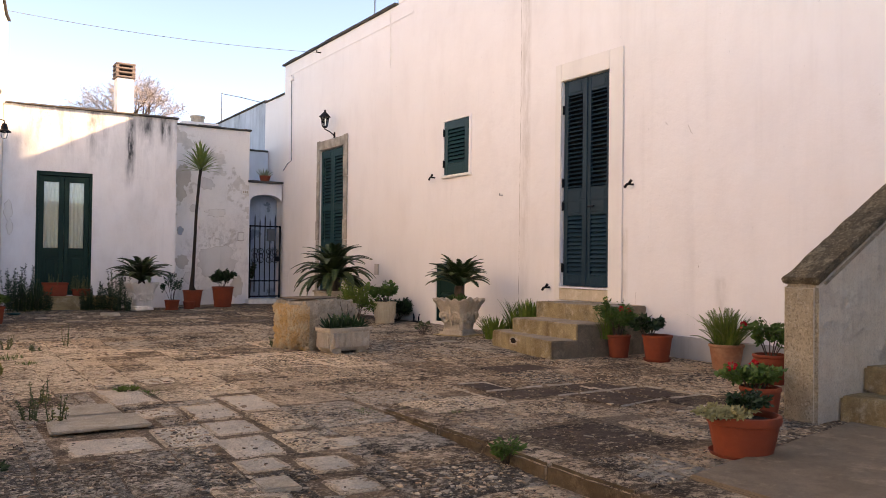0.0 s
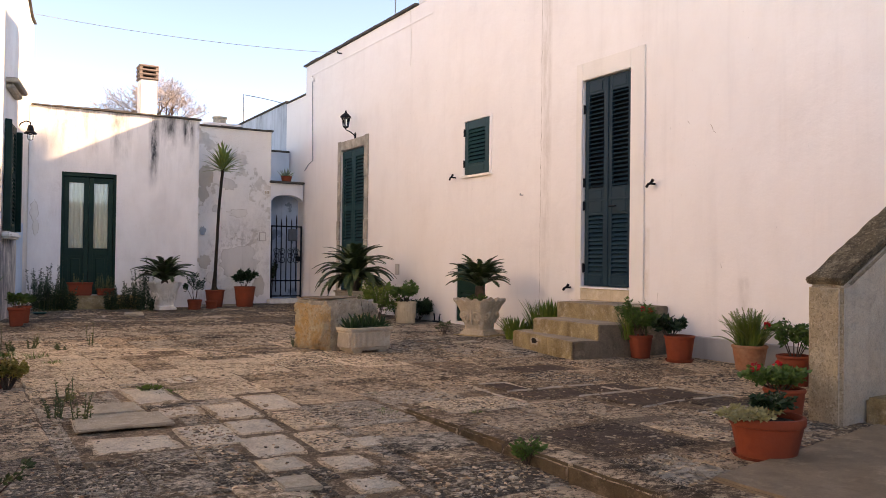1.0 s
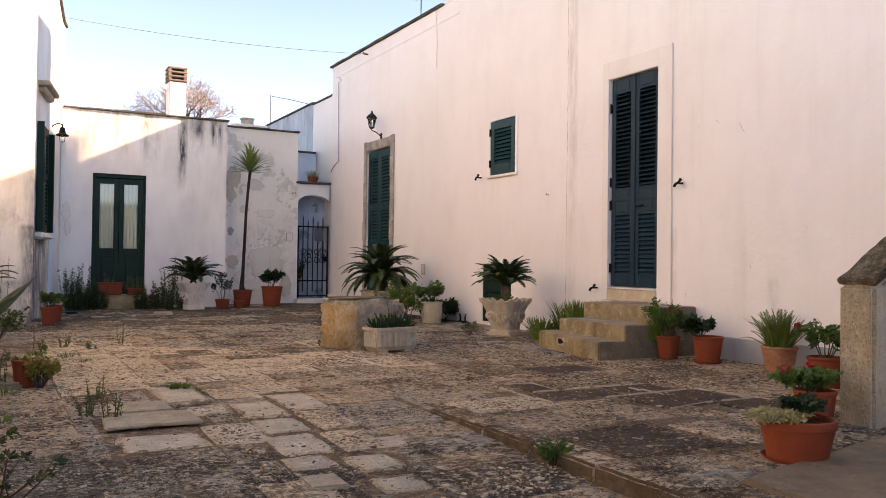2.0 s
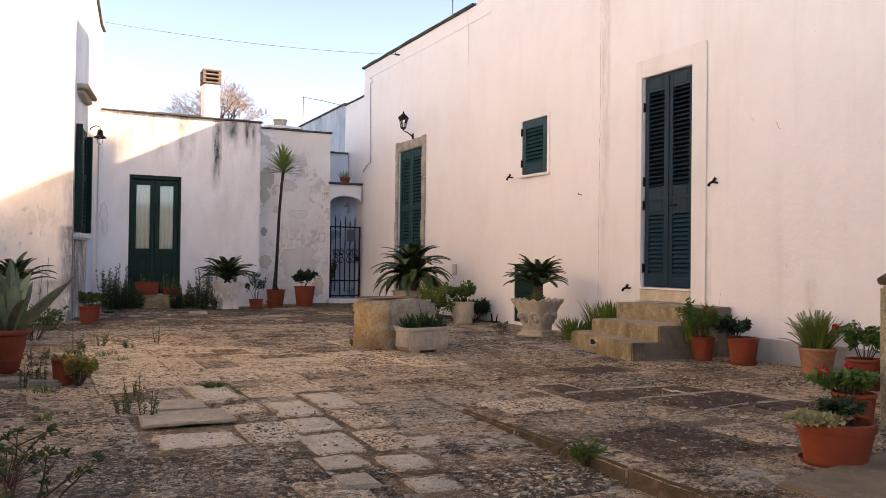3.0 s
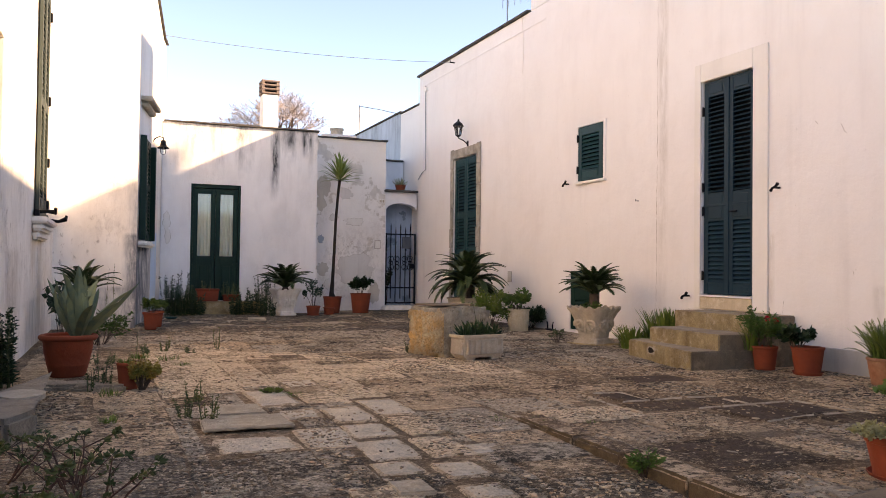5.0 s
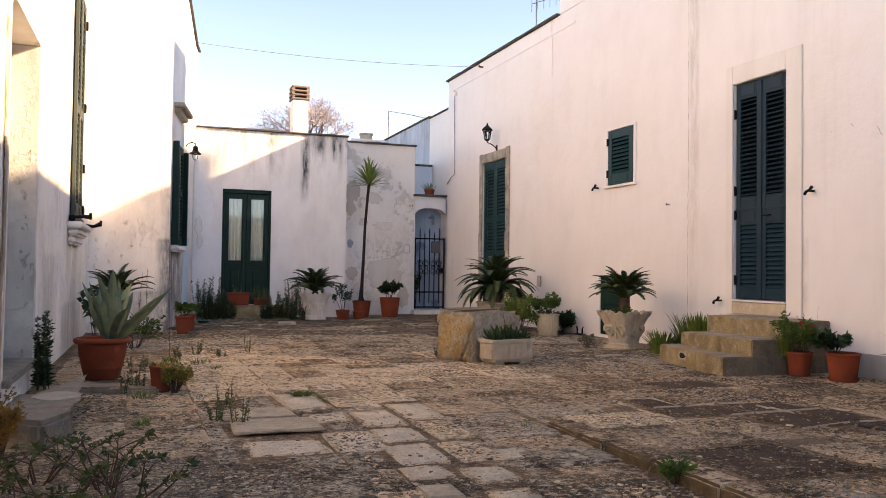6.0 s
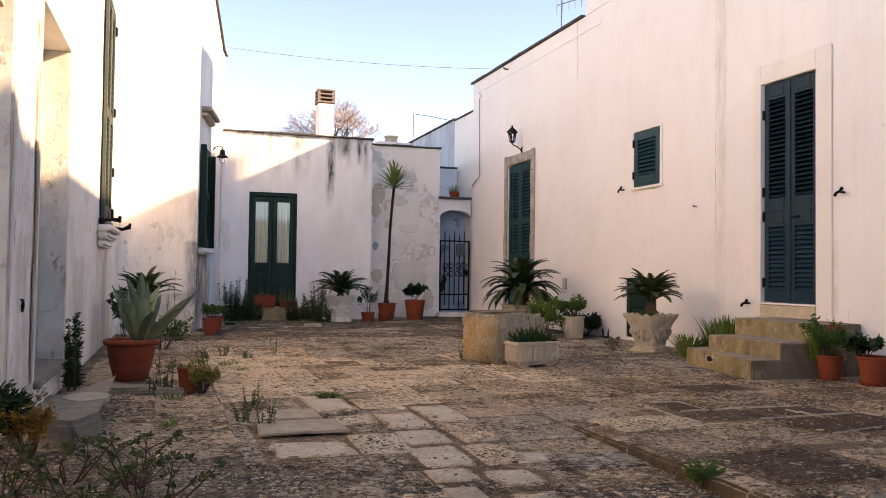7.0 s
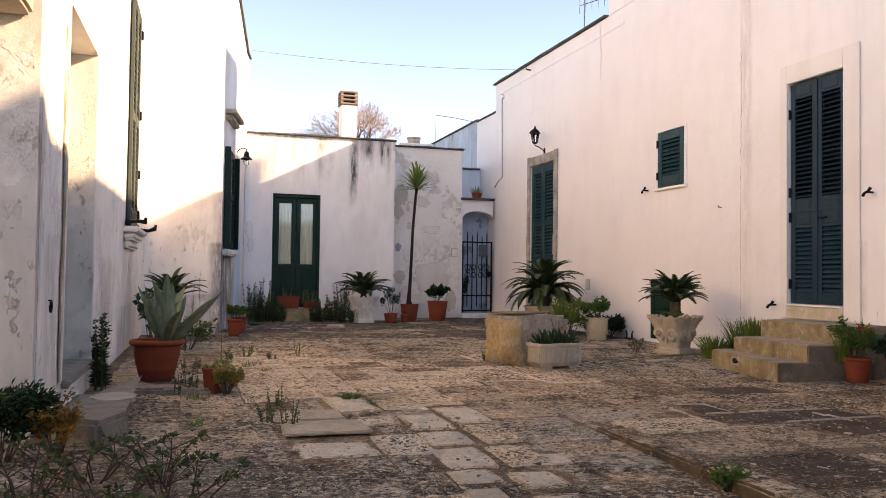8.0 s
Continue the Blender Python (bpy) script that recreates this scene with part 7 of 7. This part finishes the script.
yard_slabs = ((3.66, 3.89, 5.24, 5.63, "dark"), (3.56, 4.26, 4.80, 5.20, "dark"), (4.30, 4.86, 4.86, 5.22, "dark"), (4.06, 4.52, 4.22, 4.74, "dark"),
              (4.55, 4.92, 4.32, 4.78, "dark"), (4.55, 5.02, 3.86, 4.26, "dark"), (3.30, 3.98, 4.24, 4.74, "pave"), (2.80, 3.48, 4.62, 5.10, "lane"),
              (2.80, 3.24, 3.96, 4.56, "pave"), (2.82, 3.60, 3.20, 3.90, "dark"), (3.66, 4.00, 3.20, 3.80, "pave"), (4.40, 5.05, 6.05, 6.45, "dark"), (3.92, 4.34, 5.26, 5.70, "pave"))
placed = lane_slabs + yard_slabs
stones = [((a + b) / 2, (c + d) / 2, b - a, d - c, kind) for a, b, c, d, kind in placed]
clear = ((0.56, 1.14, 4.88, 5.48),)


def taken(x0, x1, y0, y1):
    """How much of a stone's plan is covered by a slab that is laid already."""
    got = 0.0
    for a, b, c, d in [p[:4] for p in placed] + list(clear):
        got += max(0.0, min(x1, b) - max(x0, a)) * max(0.0, min(y1, d) - max(y0, c))
    return got / ((x1 - x0) * (y1 - y0))


x = -1.9
while x < 6.85:
    lane = 0.25 < x < 2.3
    w = random.uniform(0.29, 0.36) if lane else random.uniform(0.42, 0.66)
    if x < KERB_X < x + w + 0.22:
        w = KERB_X - x
    y = 1.2 + random.uniform(-0.4, 0.1)
    while y < 18.2:
        l = random.uniform(0.28, 0.55) if lane else random.uniform(0.45, 1.0)
        got = taken(x, x + w, y, y + l)
        if got < 0.12:
            stones.append((x + w / 2, y + l / 2, w, l, stone_kind(x + w / 2, y + l / 2)))
        elif got < 0.95:
            # cut stones fill what is left beside a large slab
            for i in range(3):
                for j in range(3):
                    px, py, pw, pl = x + w * (i + 0.5) / 3, y + l * (j + 0.5) / 3, w / 3, l / 3
                    if taken(px - pw / 2, px + pw / 2, py - pl / 2, py + pl / 2) < 0.10:
                        stones.append((px, py, pw, pl, "pave" if x > KERB_X else "grey"))
        y += l
    x += w


def under_something(cx, cy):
    if cx < -0.9 + 0.0166 * (cy - 5.3) and cy > 5.2:
        return True
    if cy > 13.5 and cx < 0.3 + 0.19 * (cy - 13.75):
        return True
    return cy > 17.5 and cx < 4.3


stones = [s for s in stones if not under_something(s[0], s[1])]
stones.sort(key=lambda s: (s[1] + 0.5 * abs(s[0] - 1.8) + (6 if s[1] < 2.4 or s[0] < -1.0 or s[2] < 0.25 and s[3] < 0.35 and s[4] != "flat" else 0)))
KINDS = {"pave": (PAVE_KINDS, PAVE), "lane": (LANE_KINDS, LANE), "flat": (FLAT_KINDS, LANE), "dark": (DARK_KINDS, PAVE), "grey": (GREY_KINDS, GREYPAVE), "far": (FAR_KINDS, FARPAVE)}
rest = {PAVE: ([], []), LANE: ([], []), GREYPAVE: ([], []), FARPAVE: ([], [])}
laid = {}
for i, (cx, cy, w, l, kind) in enumerate(stones):
    z = ground_z(cx, cy) + random.uniform(-0.002, 0.003)
    if cy < KERB_Y and cx > KERB_X:
        z = max(z, -0.004) + 0.012
    small = w < 0.25 and l < 0.35 and kind != "flat"
    if small:
        z -= 0.004
    lean = 0.2 if small else 0.4
    rise_x = rise_y = 0.0
    if cx < KERB_X:
        rise_x = math.degrees((ground_z(min(cx + 0.1, KERB_X - 0.01), cy) - ground_z(cx - 0.1, cy)) / 0.2)
        rise_y = math.degrees((ground_z(cx, cy + 0.1) - ground_z(cx, cy - 0.1)) / 0.2)
    m = pose(cx, cy, z, rise_y + random.uniform(-lean, lean), -rise_x + random.uniform(-lean, lean), random.uniform(-2, 2))
    gap = random.uniform(0.000, 0.012) if kind in ("flat", "lane") else random.uniform(-0.004, 0.012)
    m = m @ Matrix.Diagonal((w - gap, l - gap, 1.6 if cy < KERB_Y and cx > KERB_X and cx < KERB_X + 0.9 else 1, 1))
    for gx in range(int(math.floor((cx - w / 2) * 2)), int(math.floor((cx + w / 2) * 2)) + 1):
        for gy in range(int(math.floor((cy - l / 2) * 2)), int(math.floor((cy + l / 2) * 2)) + 1):
            laid.setdefault((gx, gy), []).append((m, m.inverted()))
    me = random.choice(KINDS[kind][0])
    if i < 300:
        ob = new("paving_stone", me)
        ob.parent = ground
        ob.matrix_basis = m
    else:
        rest_v, rest_f = rest[KINDS[kind][1]]
        o = len(rest_v)
        rest_v += [m @ v.co for v in me.vertices]
        rest_f += [[o + q for q in p.vertices] for p in me.polygons]
for mat, (rest_v, rest_f) in rest.items():
    me = bpy.data.meshes.new("far_paving")
    me.from_pydata(rest_v, [], rest_f)
    me.materials.append(mat)
    fp = new("far_paving", me)
    fp.parent = ground
    tagged(fp, "worn pale paving stones farther off", kind="stuff")

# a loose cover slab that stands proud of the paving
solid("cover_slab", rough_block([(0.55, 5.00), (1.10, 5.02), (1.09, 5.42), (0.57, 5.44)], 0.010, 0.030, 0.006, 0.05, seed=71, bevel=0.008), COVER, "loose pale stone cover slab lying proud of the paving", "slab", kind="", smooth=True)
bm = boxed(0.66, 1.00, 5.16, 5.40, -0.02, 0.019, 0.004)
solid("slab_bed", bm, EARTH, "dark earth bed under the loose cover slab", "bed")
solid("cover_slab", rough_block([(0.62, 5.56), (1.04, 5.56), (1.03, 5.93), (0.64, 5.93)], -0.03, 0.016, 0.006, 0.08, seed=72, bevel=0.012), COVER, "flat pale stone slab in the lane", "slab", kind="", smooth=True)
solid("cover_slab", rough_block([(1.27, 3.56), (1.45, 3.54), (1.46, 3.76), (1.28, 3.78)], -0.12, ground_z(1.36, 3.66) + 0.013, 0.003, 0.08, seed=73, bevel=0.008), COVER, "small pale stone drain cover", "slab", kind="", smooth=True)

# pale mortar repairs in the joints of the raised paving
joints = ((3.53, 5.60, 3.46, 4.56), (3.65, 5.22, 4.28, 5.24), (3.895, 5.62, 3.885, 5.24), (3.66, 5.645, 3.92, 5.61), (4.28, 5.25, 4.52, 5.22), (4.52, 5.24, 4.46, 4.66), (3.96, 4.755, 4.90, 4.80),
          (4.93, 4.80, 5.04, 4.22), (4.08, 4.20, 4.55, 4.28), (4.54, 4.285, 5.06, 4.28), (2.70, 2.74, 3.05, 2.82), (3.26, 5.12, 3.26, 4.60))
for k, (x0, y0, x1, y1) in enumerate(joints):
    random.seed(500 + k)
    bm = bmesh.new()
    d = Vector((x1 - x0, y1 - y0, 0))
    n = max(8, int(d.length / 0.022))
    side = Vector((-d.y, d.x, 0)).normalized()
    rows = []
    for i in range(n + 1):
        p = Vector((x0, y0, 0)) + d * i / n + side * (0.016 * noise.noise(Vector((i * 0.12, k * 3.0, 5.0))) + random.gauss(0, 0.002))
        w = 0.002 + 0.014 * max(0.0, 0.5 + noise.noise(Vector((i * 0.33, k * 5.0, 8.0)))) * random.uniform(0.5, 1.2)
        z = ground_z(p.x, p.y) + (0.0165 if p.y < KERB_Y else 0.0055)
        rows.append([bm.verts.new((p.x - side.x * w, p.y - side.y * w, z - 0.008)), bm.verts.new((p.x, p.y, z + 0.004)), bm.verts.new((p.x + side.x * w, p.y + side.y * w, z - 0.008))])
    for i, (a, b) in enumerate(zip(rows, rows[1:])):
        if noise.noise(Vector((i * 0.16, k * 7.7, 1.0))) < -0.22:
            continue
        bm.faces.new((a[0], a[1], b[1], b[0]))
        bm.faces.new((a[1], a[2], b[2], b[1]))
    part("mortar_joint", bm, MORTAR, ground, smooth=True)

# kerb stones along the lower strip
random.seed(79)
y = 1.0
while y < KERB_Y - 0.1:
    l = random.uniform(0.45, 0.8)
    kb = rough_block([(0, 0), (0.20, 0), (0.20, l - 0.012), (0, l - 0.012)], -0.22, 0.0, 0.014, 0.05, seed=300 + y, bevel=0.016)
    ob = part("kerb_stone", kb, [PAVE, KERB], ground, smooth=True, at=pose(KERB_X - 0.02 - random.uniform(0, 0.02), y, 0.018 + random.uniform(-0.006, 0.006), 0, random.uniform(-1, 1), random.uniform(-1.5, 1.5)))
    for f in ob.data.polygons:
        f.material_index = 1 if f.normal.x < -0.5 else 0
    y += l

# scales, crumbs and pebbles of broken limestone that stand proud of the paving
def chip_material(name, stops):
    m, nt, bs = material(name)
    gi = nt.nodes.new("ShaderNodeNewGeometry")
    ramp = nt.nodes.new("ShaderNodeValToRGB")
    ramp.color_ramp.interpolation = "CONSTANT"
    for k, (pos, col) in enumerate(stops):
        e = ramp.color_ramp.elements[k] if k < 2 else ramp.color_ramp.elements.new(pos)
        e.position, e.color = pos, (*col, 1)
    nt.links.new(gi.outputs["Random Per Island"], ramp.inputs["Fac"])
    grain = noise_fac(nt, 110, 5, 0.7, lo=0.40, hi=0.66)
    patch = noise_fac(nt, 1.3, 5, 0.6, lo=0.35, hi=0.65, off=(3, 9, 0))
    col = mix(nt, calc(nt, "MULTIPLY", grain, 0.45), ramp.outputs["Color"], (0.09, 0.062, 0.040))
    col = mix(nt, calc(nt, "MULTIPLY", patch, 0.30), col, (0.15, 0.11, 0.075))
    nt.links.new(col, bs.inputs["Base Color"])
    bs.inputs["Roughness"].default_value = 0.9
    bs.inputs["Specular IOR Level"].default_value = 0.1
    return m


TANCHIPS = chip_material("tan_scales", ((0.0, (0.13, 0.09, 0.058)), (0.16, (0.36, 0.25, 0.155)), (0.36, (0.58, 0.43, 0.28)), (0.70, (0.70, 0.54, 0.365)), (0.92, (0.46, 0.285, 0.17))))
GREYCHIPS = chip_material("grey_scales", ((0.0, (0.080, 0.062, 0.047)), (0.26, (0.20, 0.155, 0.110)), (0.52, (0.36, 0.295, 0.215)), (0.76, (0.53, 0.435, 0.32)), (0.94, (0.32, 0.195, 0.115))))
smooth_plans = [(p[0], p[1], p[2], p[3]) for p in placed if p[4] in ("flat", "dark")] + [(0.56, 1.12, 4.90, 5.46), (2.95, 4.9, 1.2, 2.85), (1.24, 1.48, 3.5, 3.8)]


def stone_top(x, y):
    """The height of the highest stone that lies here, well inside its outline."""
    best = None
    for m, inv in laid.get((int(math.floor(x * 2)), int(math.floor(y * 2))), ()):
        q = inv @ Vector((x, y, m.translation.z))
        if abs(q.x) < 0.45 and abs(q.y) < 0.45:
            z = (m @ Vector((q.x, q.y, 0.0))).z
            best = z if best is None else max(best, z)
    return best


def scatter(label, mat, zones, seed):
    """zones: (x0, x1, y0, y1, scales to a square metre, half width)"""
    rng = np.random.default_rng(seed)
    cx, cy, size, base = [], [], [], []
    for x0, x1, y0, y1, dense, half in zones:
        n = int(dense * (x1 - x0) * (y1 - y0))
        for x, y, pick, a in zip(rng.uniform(x0, x1, n), rng.uniform(y0, y1, n), rng.uniform(0, 1, n), rng.lognormal(0, 0.45, n)):
            v = 0.5 + 0.75 * noise.noise(Vector((x * 1.3, y * 1.1, 9.0))) + 0.45 * noise.noise(Vector((x * 4.1, y * 3.3, 2.0)))
            if pick > v or (x > 5.35 and 6.5 < y < 8.3):
                continue
            if pick > 0.05 and any(q[0] < x < q[1] and q[2] < y < q[3] for q in smooth_plans):
                continue
            z = stone_top(x, y)
            if z is not None:
                cx.append(x), cy.append(y), size.append(half * a), base.append(z)
    cx, cy, size, base = (np.array(v) for v in (cx, cy, size, base))
    n, k = len(cx), 6
    ang = rng.uniform(0, 6.28, (n, 1)) + np.arange(k) * 2 * math.pi / k + rng.uniform(-0.4, 0.4, (n, k))
    rad = size[:, None] * rng.uniform(0.45, 1.4, (n, k))
    squash, turn = rng.uniform(0.35, 0.9, (n, 1)), rng.uniform(0, 3.14, (n, 1))
    u, v = rad * np.cos(ang), rad * np.sin(ang) * squash
    dx, dy = u * np.cos(turn) - v * np.sin(turn), u * np.sin(turn) + v * np.cos(turn)
    tilt = rng.normal(0, 0.04, (n, 2, 1))
    high = rng.uniform(0.0008, 0.0032, (n, 1))
    low = np.stack([cx[:, None] + dx, cy[:, None] + dy, np.repeat(base[:, None] - 0.006, k, 1)], 2)
    top = np.stack([cx[:, None] + dx * 0.92, cy[:, None] + dy * 0.92, base[:, None] + high + dx * tilt[:, 0] + dy * tilt[:, 1]], 2)
    verts = np.concatenate([low, top], 1).reshape(-1, 3)
    faces = []
    for i in range(n):
        o = i * 2 * k
        faces.append(tuple(range(o + k, o + 2 * k)))
        faces += [(o + j, o + (j + 1) % k, o + k + (j + 1) % k, o + k + j) for j in range(k)]
    me = bpy.data.meshes.new("scales")
    me.from_pydata(verts.tolist(), [], faces)
    me.materials.append(mat)
    tagged(new("stone_chips", me), label, "grit", kind="stuff")


scatter("pale tan scales of limestone flaking from the paving", TANCHIPS,
        ((2.62, 5.2, 2.6, 5.2, 1700, 0.0095), (2.62, 5.4, 5.2, 8.2, 1500, 0.012), (0.30, 1.45, 6.6, 10.8, 900, 0.014), (1.4, 2.6, 5.6, 10.0, 800, 0.013), (1.0, 2.6, 2.6, 5.6, 1000, 0.0095)), 5)
scatter("grey broken limestone crumbs covering the paving", GREYCHIPS,
        ((-0.95, 1.1, 2.6, 4.9, 2300, 0.0095), (-0.6, 0.5, 4.9, 7.4, 1400, 0.012), (2.62, 5.6, 2.6, 8.2, 1400, 0.0095), (1.0, 2.6, 2.6, 5.4, 1200, 0.0095), (5.2, 6.8, 4.6, 9.0, 800, 0.012),
         (2.2, 6.8, 8.2, 12.0, 650, 0.018), (0.2, 2.4, 10.0, 13.5, 650, 0.018), (0.9, 6.8, 12.0, 17.4, 300, 0.029)), 6)
